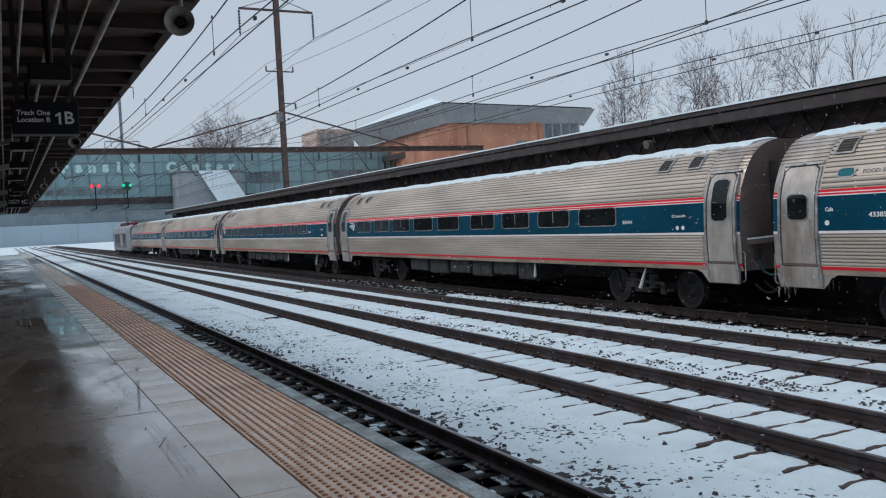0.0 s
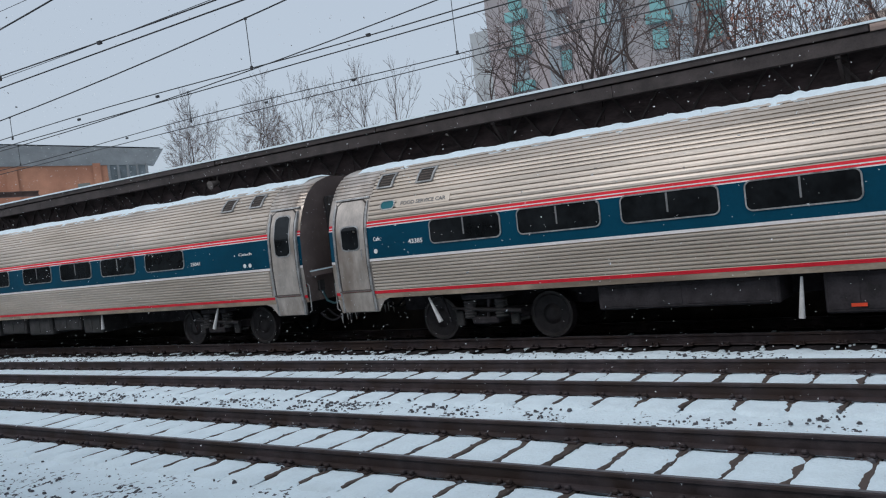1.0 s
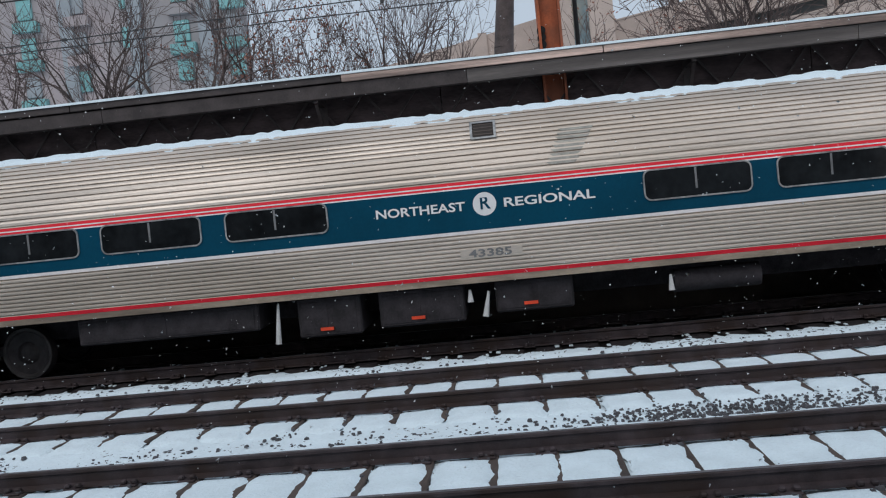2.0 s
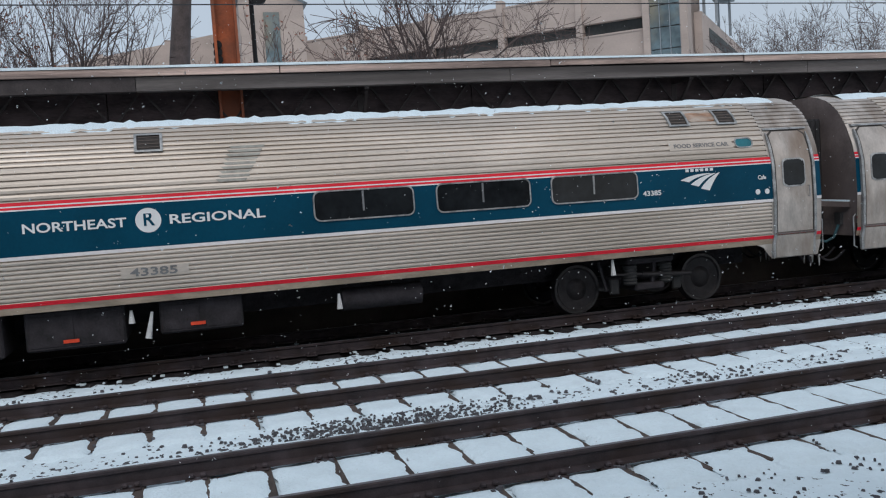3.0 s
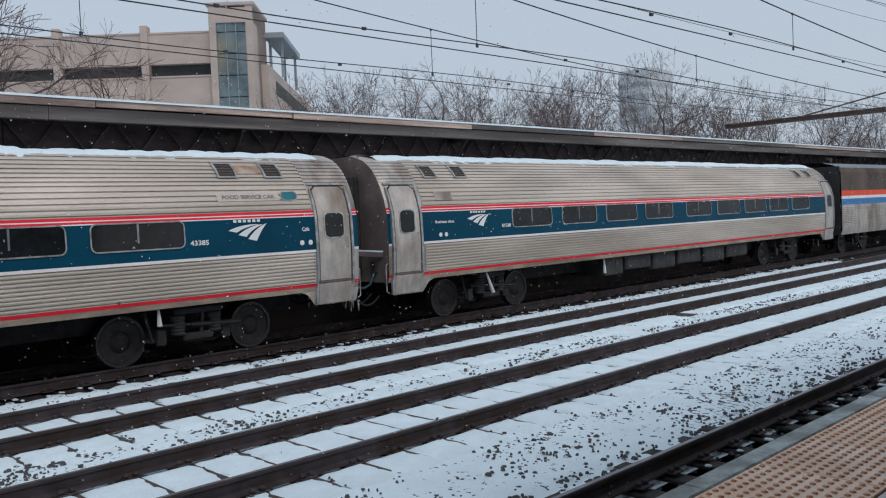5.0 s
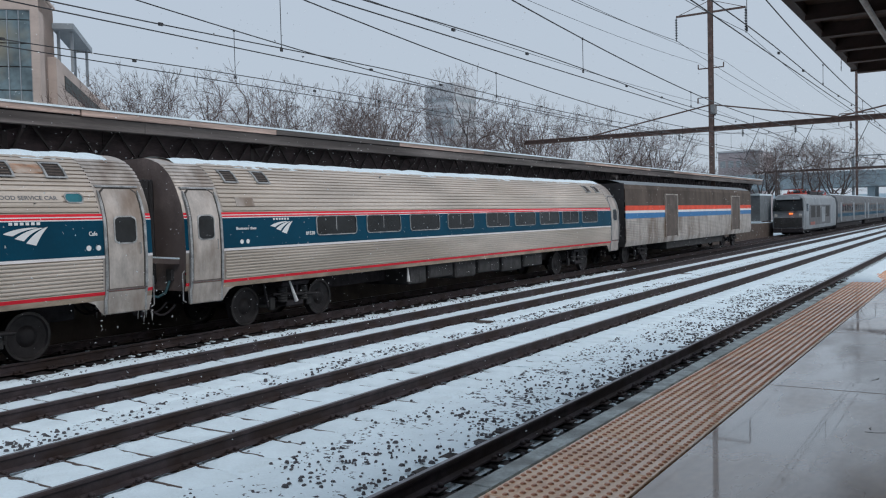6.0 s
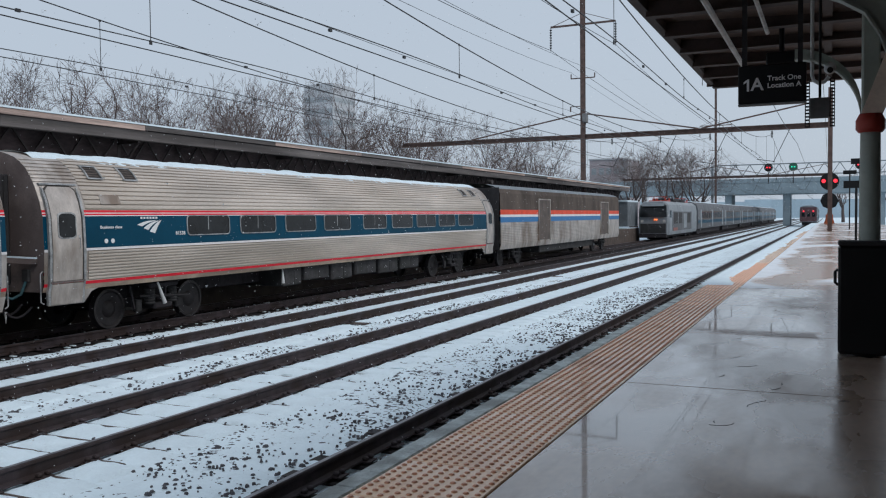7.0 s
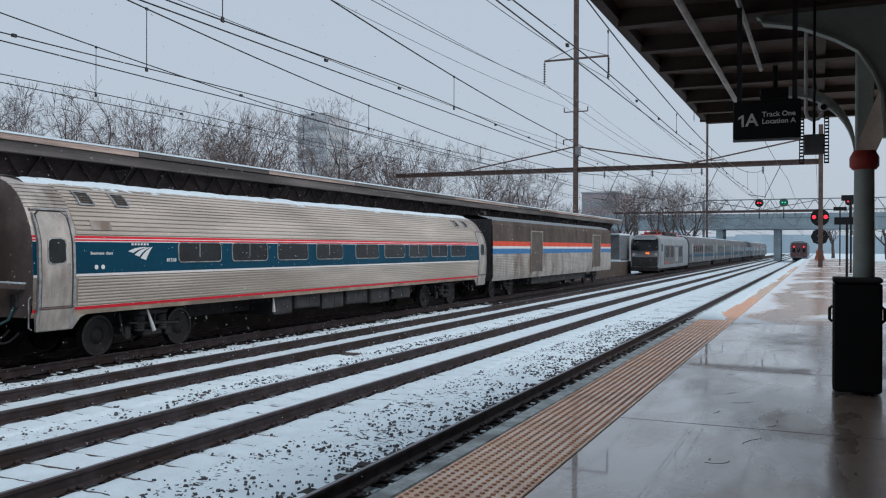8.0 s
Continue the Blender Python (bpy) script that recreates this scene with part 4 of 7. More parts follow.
def far_canopy():
    c = thing("canopy_far", "long weathered platform canopy with snowy roof edge and dark lattice truss", "canopy", kind="structure")
    y0, y1 = -80.3, 104.0
    s = Mesh()
    n = 300
    v = []
    for k in range(n + 1):
        y = y0 + (y1 - y0) * k / n
        w = 0.012 * nz(y * 1.7) + 0.01 * nz(y * 6)
        v += [(FX - 0.06 + w, y, FZ - 0.012), (FX - 0.05 + w, y, FZ + 0.035 + w), (FX + 0.4, y, FZ + 0.07 + w), (FX + 3.0, y, FZ + 0.05), (FX + 6.0, y, FZ + 0.12)]
    s.faces(v, [(5 * k + i, 5 * k + 5 + i, 5 * k + 6 + i, 5 * k + 1 + i) for k in range(n) for i in range(4)])
    part("roof_snow", s, SNOW, c, "thin snow along the roof edge", smooth=60)
    r = Mesh()
    r.prism([(FX + 0.02, FZ - 0.12), (FX + 3.0, FZ - 0.25), (FX + 6, FZ - 0.12), (FX + 6, FZ + 0.03), (FX + 3.0, FZ - 0.05), (FX + 0.02, FZ - 0.012)], y0, y1)
    part("roof_deck", r, CANOPY, c, "dark underside", smooth=0)
    rng = random.Random(3)
    y = y0
    while y < y1:
        ln = rng.uniform(4.2, 6.4)
        b = Mesh()
        off = rng.uniform(-0.012, 0.012)
        b.box(FX - 0.035 + off, FX + 0.015, y + 0.01, min(y + ln, y1) - 0.01, FZ - 0.15 + off, FZ - 0.014 + off * 0.5, 0.008)
        # boards from y = 0.5 northward take the darker canopy colour
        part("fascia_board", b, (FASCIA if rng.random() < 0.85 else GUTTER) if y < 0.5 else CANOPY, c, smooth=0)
        y += ln
    y = y0
    while y < y1:
        ln = 7.3
        b = Mesh()
        yy = min(y + ln, y1)
        b.prism([(FX + 0.03, FZ - 0.42), (FX + 0.06, FZ - 0.44), (FX + 0.1, FZ - 0.44), (FX + 0.1, FZ - 0.17), (FX + 0.02, FZ - 0.17)], y + 0.006, yy - 0.006)
        # gutter lengths from y = -6 northward take the darker canopy colour
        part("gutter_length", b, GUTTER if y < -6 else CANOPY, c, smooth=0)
        y += ln
    for x, far in ((FX + 0.75, 0), (FX + 3.0, 1)):
        t = Mesh()
        zt, zb = FZ - 0.3, FZ - 1.0
        t.box(x - 0.04, x + 0.04, y0 + 0.5, y1 - 0.5, zt - 0.06, zt)
        t.box(x - 0.04, x + 0.04, y0 + 0.5, y1 - 0.5, zb - 0.06, zb)
        y = y0 + 0.5
        while y < y1 - 1.2:
            t.bar((x, y, zb), (x, y + 0.55, zt), 0.04, 0.04)
            t.bar((x, y + 0.55, zt), (x, y + 1.1, zb), 0.04, 0.04)
            y += 1.1
        part("lattice_truss", t, CANOPY, c, "riveted lattice truss", smooth=0)
    y = y0 + 3
    while y < y1:
        m = Mesh()
        m.box(FX + 0.9 - 0.07, FX + 0.9 + 0.07, y - 0.07, y + 0.07, PLAT + 0.01, FZ - 0.3, 0.01)
        m.bar((FX + 0.1, y, FZ - 0.42), (FX + 3, y, FZ - 0.5), 0.09, 0.14)
        m.bar((FX + 0.9, y, FZ - 1.3), (FX + 0.15, y, FZ - 0.5), 0.06, 0.06)
        part("column", m, CANOPY, c, smooth=0)
        y += 7.3
    # panels added behind the lattice; their brown stands for the dim space there
    y = y0 + 0.6
    while y < y1 - 1:
        w = Mesh()
        w.box(FX + 0.84, FX + 0.88, y, min(y + 7.28, y1 - 0.6), FZ - 1.04, FZ - 0.24)
        part("lattice_shade_panel", w, SHADEPANEL, c, "added dark brown panel standing for shade behind the lattice", smooth=0)
        y += 7.3
    w = Mesh()
    w.box(FX + 5.6, FX + 5.8, y0 + 1, y1, PLAT + 0.01, FZ - 0.16)
    part("back_wall", w, CANOPY, c, "dark rear wall of the platform", smooth=0)
    for y in (-45.0, 20.0, 47.0):
        m = Mesh()
        m.tube((FX + 0.3, y, FZ - 0.62), (FX - 0.05, y, FZ - 0.7), 0.05, 0.13, 14)
        m.tube((FX + 0.25, y, FZ - 0.62), (FX + 0.25, y, FZ - 0.2), 0.03, n=6)
        part("horn_loudspeaker", m, GUTTER, c)


# ---- the trains ----
HW = ((-0.19, 1.52), (0.0, 1.575), (0.6, 1.60), (1.3, 1.575), (1.6, 1.50), (1.9, 1.37), (2.1, 1.245), (2.26, 1.12), (2.4, 0.95), (2.5, 0.78), (2.58, 0.55), (2.63, 0.28), (2.65, 0.0))


def hw(z):
    return float(np.interp(z, [a for a, _ in HW], [b for _, b in HW]))


def shell_profile(fluted):
    """(half-width, z, slot) up one side of the car: bare steel 0, blue 1, red 2, white 3."""
    rows = [(-0.19, 0, 4), (-0.09, 0, 4), (-0.09, 0.004, 2), (-0.025, 0.004, 2), (-0.025, 0, 0)]
    if fluted:
        z = 0.0
        while z < 0.56:
            rows += [(z, -0.024, 0), (z + 0.004, 0.006, 0), (z + 0.024, 0.011, 0), (z + 0.047, 0.006, 0), (z + 0.051, -0.024, 0)]
            z += 0.066
    rows += [(0.597, 0.0, 0), (0.60, 0.006, 3), (0.65, 0.006, 3), (0.65, 0.002, 1), (1.305, 0.002, 1), (1.305, 0.003, 3), (1.325, 0.003, 3), (1.325, 0.004, 2), (1.36, 0.004, 2), (1.36, 0.003, 3), (1.38, 0.003, 3), (1.38, 0.004, 2), (1.43, 0.004, 2), (1.43, 0, 0)]
    if fluted:
        z = 1.46
        while z < 2.5:
            w = 0.098 if z < 1.9 else 0.075
            rows += [(z, -0.024, 0), (z + 0.005, 0.006, 0), (z + w * 0.45, 0.012, 0), (z + w - 0.021, 0.006, 0), (z + w - 0.016, -0.024, 0)]
            z += w
    else:
        rows += [(z, 0, 0) for z in (1.6, 1.75, 1.9, 1.985)]
        z = 1.995
        while z < 2.5:
            rows += [(z, -0.018, 0), (z + 0.005, 0.004, 0), (z + 0.034, 0.009, 0), (z + 0.054, 0.004, 0), (z + 0.059, -0.018, 0)]
            z += 0.075
    rows += [(2.55, 0, 0), (2.6, 0, 0), (2.63, 0, 0), (2.65, 0, 0)]
    return [(hw(z) + d, z, s) for z, d, s in rows]


def shell(m, prof, y0, y1, s0=1.0, s1=1.0):
    for q in (-1, 1):
        for (a, za, _), (b, zb, s) in zip(prof, prof[1:]):
            m.slot = s
            m.poly([(q * a * s0, y0, za), (q * b * s0, y0, zb), (q * b * s1, y1, zb), (q * a * s1, y1, za)])
    m.slot = 0


def window_part(y0, y1, z0, z1, parent, split=True, r=0.09, name="window", rng=None, off=0.001):
    tilt = hw(z0) - hw(z1)
    x = -hw(z0) - off
    w = Mesh()
    w.plate(x, y0, y1, z0, z1, 0.010, r, tilt)
    pane = part(name, w, GLASS, parent, "dark tinted window")
    f = Mesh()
    f.rim(x, y0, y1, z0, z1, 0.022, r, 0.024, tilt)
    part("window_frame", f, GASKET, pane)
    if split:
        f = Mesh()
        ym = (y0 + y1) / 2 + 0.02
        f.box(x - 0.014 + tilt * 0.5, x + 0.03 + tilt * 0.5, ym - 0.016, ym + 0.016, z0 + 0.01, z1 - 0.01)
        part("window_mullion", f, GREY if (rng and rng.random() < 0.6) else GASKET, pane)


def bogie(t, y):
    b = part("bogie", truck_mesh(y), UNDER, t, "grimy two-axle bogie with inboard frame")
    zc = RAIL + 0.457
    rings = ((0.68, 0.475), (0.72, 0.457), (0.80, 0.452), (0.815, 0.446), (0.817, 0.40), (0.785, 0.37), (0.775, 0.20), (0.80, 0.16), (0.83, 0.10), (0.83, 0.002))
    n = 32
    for dy in (-1.3, 1.3):
        for s in (-1, 1):
            w = Mesh()
            w.faces([(s * xa, y + dy + ra * math.cos(6.2832 * k / n), zc + ra * math.sin(6.2832 * k / n)) for xa, ra in rings for k in range(n)], [(j * n + k, j * n + (k + 1) % n, (j + 1) * n + (k + 1) % n, (j + 1) * n + k) for j in range(len(rings) - 1) for k in range(n)])
            w.m = [1 if j in (2, 3) else 0 for j in range(len(rings) - 1) for k in range(n)]
            part("wheel", w, [GRIMEWHEEL, WHEELRIM], b, "dark steel wheel with paler worn rim")
        w = Mesh()
        w.tube((-0.68, y + dy, zc), (0.68, y + dy, zc), 0.08, n=12)
        part("axle", w, GRIMEWHEEL, b)
    for s in (-1, 1):
        for dy in (-0.36, 0.36):
            m = Mesh()
            prof = [(0.12 + 0.02 * (k % 2), RAIL + 0.48 + 0.03 * k) for k in range(13)]
            m.faces([(s * 1.08 + r * math.cos(0.4488 * q), y + dy + r * math.sin(0.4488 * q), z) for r, z in prof for q in range(14)], [(j * 14 + q, j * 14 + (q + 1) % 14, (j + 1) * 14 + (q + 1) % 14, (j + 1) * 14 + q) for j in range(12) for q in range(14)])
            part("suspension_spring", m, UNDERGREY, b, "frosted suspension spring")
        m = Mesh()
        m.tube((s * 1.16, y - 0.85, RAIL + 0.60), (s * 1.16, y + 0.15, RAIL + 0.66), 0.045, n=10)
        m.tube((s * 1.16, y + 0.15, RAIL + 0.66), (s * 1.16, y + 0.75, RAIL + 0.70), 0.028, n=8)
        part("damper", m, GRIMEWHEEL, b, "dark tubular damper")
        for dy in (-0.62, 0.66):
            m = Mesh()
            m.box(s * 1.02 - 0.05, s * 1.02 + 0.05, y + dy - 0.09, y + dy + 0.09, RAIL + 0.32, RAIL + 0.62, 0.02)
            m.tube((s * 1.0, y + dy, RAIL + 0.40), (s * 0.86, y + dy * 1.35, RAIL + 0.42), 0.035, n=8)
            part("brake_caliper", m, UNDERGREY, b, "frost-dusted brake caliper")


WHEELRIM = mat("worn_wheel_rim", (0.055, 0.05, 0.05), 0.45, metal=0.4, var=0.35, scale=5, fine=30)
GANGWAY = mat("grimy_end_wall", (0.19, 0.15, 0.14), 0.8, var=0.4, scale=2.2, fine=26, bump=0.3, second=(0.13, 0.10, 0.095), edge=(0.44, 0.62))
GRIMEWHEEL = mat("grimy_wheel_steel", (0.030, 0.026, 0.028), 0.55, metal=0.3, var=0.4, scale=5, fine=30, bump=0.3)


def truck_mesh(y):
    m = Mesh()
    for s in (-1, 1):
        x = s * 0.52
        m.box(x - 0.09, x + 0.09, y - 1.6, y + 1.6, RAIL + 0.40, RAIL + 0.62, 0.03)
        m.bar((s * 1.12, y - 0.12, RAIL + 0.86), (s * 1.12, y - 0.05, RAIL + 0.36), 0.05, 0.06)
        m.bar((s * 1.12, y + 1.0, RAIL + 0.95), (s * 1.10, y + 0.86, RAIL + 0.42), 0.04, 0.05)
    m.box(-1.18, 1.18, y - 0.30, y + 0.30, RAIL + 0.36, RAIL + 0.50, 0.03)
    m.box(-1.22, 1.22, y - 0.48, y + 0.48, RAIL + 0.86, RAIL + 0.98, 0.03)
    return m


def car_ends(t, h, fl):
    """Plain end panels, side doors, steps, diaphragm and couplings at both ends. h: half-length, fl: half-length of the fluted part."""
    for e in (-1, 1):
        m = Mesh()
        plain = shell_profile(False)
        shell(m, plain, e * fl, e * (h - 0.16))
        shell(m, plain, e * (h - 0.16), e * h, 1.0, 0.955)
        # skirt below the door
        for q in (-1, 1):
            m.slot = 0
            a = [(e * (fl + 0.12), -0.19), (e * (fl + 0.05), -0.47), (e * (h - 0.1), -0.47), (e * (h - 0.04), -0.19)]
            for xx in (1.52, 1.50):
                m.poly([(q * (xx if z > -0.3 else xx - 0.03), yy, z) for yy, z in a])
            m.poly([(q * 1.52, e * (fl - 0.3), -0.19), (q * 1.52, e * (fl + 0.12), -0.19), (q * 1.49, e * (fl + 0.05), -0.47), (q * 1.49, e * (fl - 0.02), -0.40), (q * 1.505, e * (fl - 0.14), -0.25)])
        part("end_panel", m, [STEELDOOR, BLUE, RED, WHITE, GRIMESTEEL], t, "plain dirty steel vestibule end", smooth=25)
        g = Mesh()
        v = [(q * hw(z) * 0.955, e * h, z) for q in (-1, 1) for z in (-0.19, 0.6, 1.3, 1.9, 2.26, 2.5, 2.62)]
        g.poly(v[:7] + v[:6:-1])
        part("end_wall", g, GANGWAY, t, "dark brown-grey end wall", smooth=0)
        g = Mesh()
        loop = [(-0.62, -0.05), (0.62, -0.05), (0.62, 2.15), (-0.62, 2.15)]
        vs = [(x * (1.0 if k % 2 else 0.93), e * (h + 0.055 * k), 1.05 + (z - 1.05) * (1.0 if k % 2 else 0.96)) for k in range(8) for x, z in loop]
        g.faces(vs, [(4 * k + i, 4 * k + (i + 1) % 4, 4 * k + 4 + (i + 1) % 4, 4 * k + 4 + i) for k in range(7) for i in range(4)])
        part("diaphragm", g, BLACK, t, "black rubber gangway diaphragm")
        g = Mesh()
        g.tube((0, e * (h - 0.3), RAIL + 0.87), (0, e * (h + 0.42), RAIL + 0.87), 0.10, n=10)
        part("coupler", g, UNDER, t, "dark steel coupler")
        for x in (-1.12, -0.85, 0.85, 1.12):
            g = Mesh()
            ring = [(x * (1 - 0.05 * k), e * (h - 0.02 + 0.055 * k), -0.34 - 0.30 * math.sin(math.pi * (0.1 + 0.78 * k / 7)) - (0.05 if abs(x) > 1 else 0)) for k in range(8)]
            g.pipe(ring, 0.024)
            part("hose", g, UNDER, t, "hanging brake hose")
            g = Mesh()
            p = Vector(ring[6])
            g.tube(p + Vector((0, 0, 0.03)), p - Vector((0, 0, 0.20)), 0.03, 0.006, 7)
            part("icicle", g, DOMEWHITE, t, "frost and ice hanging from the hose")
        for q in (-1, 1):
            x = q * 1.46
            g = Mesh()
            g.pipe([(x, e * (h - 0.02), -0.42), (x, e * (h + 0.05), -0.38), (x, e * (h + 0.05), 0.18), (x, e * (h - 0.02), 0.24)], 0.014)
            part("grab_rail", g, GASKET, t, "steel grab rail at the corner")
            g = Mesh()
            g.bar((q * 1.34, e * (h + 0.02), 0.42), (q * 0.7, e * (h + 0.30), 0.46), 0.07, 0.10)
            part("buffer_bar", g, GANGWAY, t, "dark bar between the cars", smooth=0)
            g = Mesh()
            g.bar((q * 1.34, e * (h + 0.02), 0.488), (q * 0.7, e * (h + 0.30), 0.528), 0.065, 0.03)
            part("bar_snow", g, SNOW, t, "snow lying on the bar", smooth=0)
            g = Mesh()
            g.box(q * 1.05 - 0.09, q * 1.05 + 0.09, e * h, e * (h + 0.07), 0.02, 0.26, 0.012)
            part("junction_box", g, UNDERGREY, t, "grey electrical junction box")
            g = Mesh()
            g.pipe([(q * 1.05, e * (h + 0.05), 0.02), (q * 1.04, e * (h + 0.16), -0.22), (q * 0.98, e * (h + 0.30), -0.30), (q * 0.9, e * (h + 0.42), -0.26)], 0.028)
            part("jumper_cable", g, CABLEBLUE, t, "dull blue-green jumper cable")


CABLEBLUE = mat("dull_blue_cable", (0.02, 0.07, 0.085), 0.6, var=0.3, scale=4, fine=30)


def curved(m, y0, y1, z0, z1, off, r, n=14, low=0.0):
    """A panel that follows the car's side, proud by off, with top corners of radius r and bottom ones of radius low."""
    rows = []
    for k in range(n + 1):
        z = z0 + (z1 - z0) * k / n
        cut = 0.0
        if r and z > z1 - r:
            cut = r - math.sqrt(max(0.0, r * r - (z - z1 + r) ** 2))
        elif low and z < z0 + low:
            cut = low - math.sqrt(max(0.0, low * low - (z0 + low - z) ** 2))
        cut = min(cut, (y1 - y0) / 2 - 0.004)
        rows.append((z, y0 + cut, y1 - cut))
    v = []
    for z, a, b in rows:
        x = -hw(z)
        v += [(x + 0.03, a, z), (x - off, a, z), (x - off, b, z), (x + 0.03, b, z)]
    m.faces(v, [(4 * k + i, 4 * k + i + 1, 4 * k + 5 + i, 4 * k + 4 + i) for k in range(n) for i in range(3)] + [(0, 1, 2, 3), (4 * n, 4 * n + 3, 4 * n + 2, 4 * n + 1)])


def side_door(t, y0, y1, tall):
    """Door leaf with rounded head in a pale steel frame; a dark surround paints the recess's shadow."""
    z0, z1 = 0.02, 1.93
    d = Mesh()
    curved(d, y0 + 0.03, y1 - 0.03, z0, z1 - 0.03, 0.014, 0.10, 24)
    leaf = part("side_door", d, STEELDOOR, t, "dirty stainless sliding door", smooth=25)
    g = Mesh()
    curved(g, y0, y1, z0 - 0.01, z1, 0.008, 0.12, 24)
    part("door_recess_shade", g, DOORSHADE, leaf, "dark surround coloured as the door recess's shadow", smooth=25)
    for ya, yb in ((y0 - 0.055, y0), (y1, y1 + 0.055)):
        g = Mesh()
        curved(g, ya, yb, -0.45, z1 - 0.05, 0.028, 0.02, 18)
        part("door_post", g, GASKET, leaf, "steel door post", smooth=25)
    g = Mesh()
    curved(g, y0 - 0.055, y1 + 0.055, z1 + 0.005, z1 + 0.04, 0.035, 0.0, 3)
    part("drip_rail", g, GASKET, leaf, "steel drip rail over the door", smooth=25)
    g = Mesh()
    g.box(-hw(0) - 0.035, -hw(0) + 0.04, y0 - 0.03, y1 + 0.03, -0.015, 0.010)
    part("door_sill", g, GANGWAY, leaf)
    sp = Mesh()
    sp.box(-1.545, -1.50, y0 - 0.0, y1 + 0.0, -0.46, -0.03, 0.012)
    sp.v = [(x - (0.045 if z > -0.2 and x < -1.52 else 0), y, z) for x, y, z in sp.v]
    part("step_panel", sp, STEELDOOR, leaf, "steel step panel below the door")
    ya, yb, za, zb = (y0 + 0.17, y1 - 0.17, 0.90, 1.78) if tall else (y0 + 0.19, y1 - 0.19, 0.88, 1.36)
    for nm, mt, e, off in (("door_window_frame", GASKET, 0.028, 0.024), ("door_window", GLASS, 0.0, 0.030)):
        g = Mesh()
        curved(g, ya - e, yb + e, za - e, zb + e, off, 0.09, 16, 0.09)
        part(nm, g, mt, leaf, "dark door window" if mt is GLASS else "", smooth=25)
    if not tall:
        g = Mesh()
        g.pipe([(-hw(0.7) - 0.012, y0 + 0.11, 0.66), (-hw(0.7) - 0.05, y0 + 0.11, 0.66), (-hw(0.7) - 0.05, y0 + 0.11, 0.86), (-hw(0.7) - 0.012, y0 + 0.11, 0.86)], 0.010, 6)
        part("door_handle", g, GASKET, leaf, "small steel door handle")


def vent(t, y, z=2.12, w=0.34):
    """A square hatch that stands proud of the flutes; a dark panel set into it paints the shaded hole."""
    h = 0.24
    fr = Mesh()
    for ya, yb, za, zb in ((y - w / 2 - 0.04, y - w / 2, z - 0.03, z + h + 0.03), (y + w / 2, y + w / 2 + 0.04, z - 0.03, z + h + 0.03), (y - w / 2, y + w / 2, z - 0.03, z), (y - w / 2, y + w / 2, z + h, z + h + 0.03)):
        curved(fr, ya, yb, za, zb, 0.052, 0.0)
    fr = part("roof_vent", fr, GASKET, t, "small square vent high on the side", smooth=25)
    g = Mesh()
    curved(g, y - w / 2, y + w / 2, z, z + h, 0.024, 0.0)
    part("vent_hole_panel", g, VENTDARK, fr, "dark panel standing for the shaded vent hole", smooth=25)
    g = Mesh()
    for k in range(4):
        curved(g, y - w / 2 + 0.02, y + w / 2 - 0.02, z + 0.035 + 0.055 * k, z + 0.05 + 0.055 * k, 0.032, 0.0, n=2)
    tagged(part("vent_slats", g, BROWNSTEEL, fr, smooth=25), kind="stuff")


def roof_snow(t, h, seed):
    s = Mesh()
    n, k = int(h * 20), 9
    v = []
    for j in range(n + 1):
        y = -h + 2 * h * j / n
        e = 0.80 + 0.14 * nz(y * 0.8, seed) + 0.12 * nz(y * 3.1, seed) + 0.10 * nz(y * 9, seed) + 0.10 * nz(y * 19, seed)
        lift = 0.026 + 0.03 * nz(y * 1.4, seed + 9) + 0.03 * nz(y * 5, seed + 4) + 0.04 * nz(y * 13, seed + 2) + 0.03 * nz(y * 29, seed + 5)
        for i in range(k):
            u = -1 + 2 * i / (k - 1)
            x = u * e
            zz = float(np.interp(-abs(x), [-b for _, b in HW], [a for a, _ in HW]))
            v.append((x, y, zz + (0.0 if i in (0, k - 1) else max(0.012, lift))))
    s.faces(v, [(j * k + i, j * k + i + 1, (j + 1) * k + i + 1, (j + 1) * k + i) for j in range(n) for i in range(k - 1)])
    part("roof_snow", s, SNOW, t, "snow lying along the roof", smooth=70)


def text_on_car(t, text, height, y, z, width=None, material=LETTER, name="lettering", off=0.010):
    tilt = math.atan2(hw(z - 0.1) - hw(z + 0.1), 0.2)
    return words(name, text, height, Matrix.Translation((-hw(z) - off, y, z)) @ Matrix.Rotation(tilt, 4, "Y") @ SIDE, t, material, width)


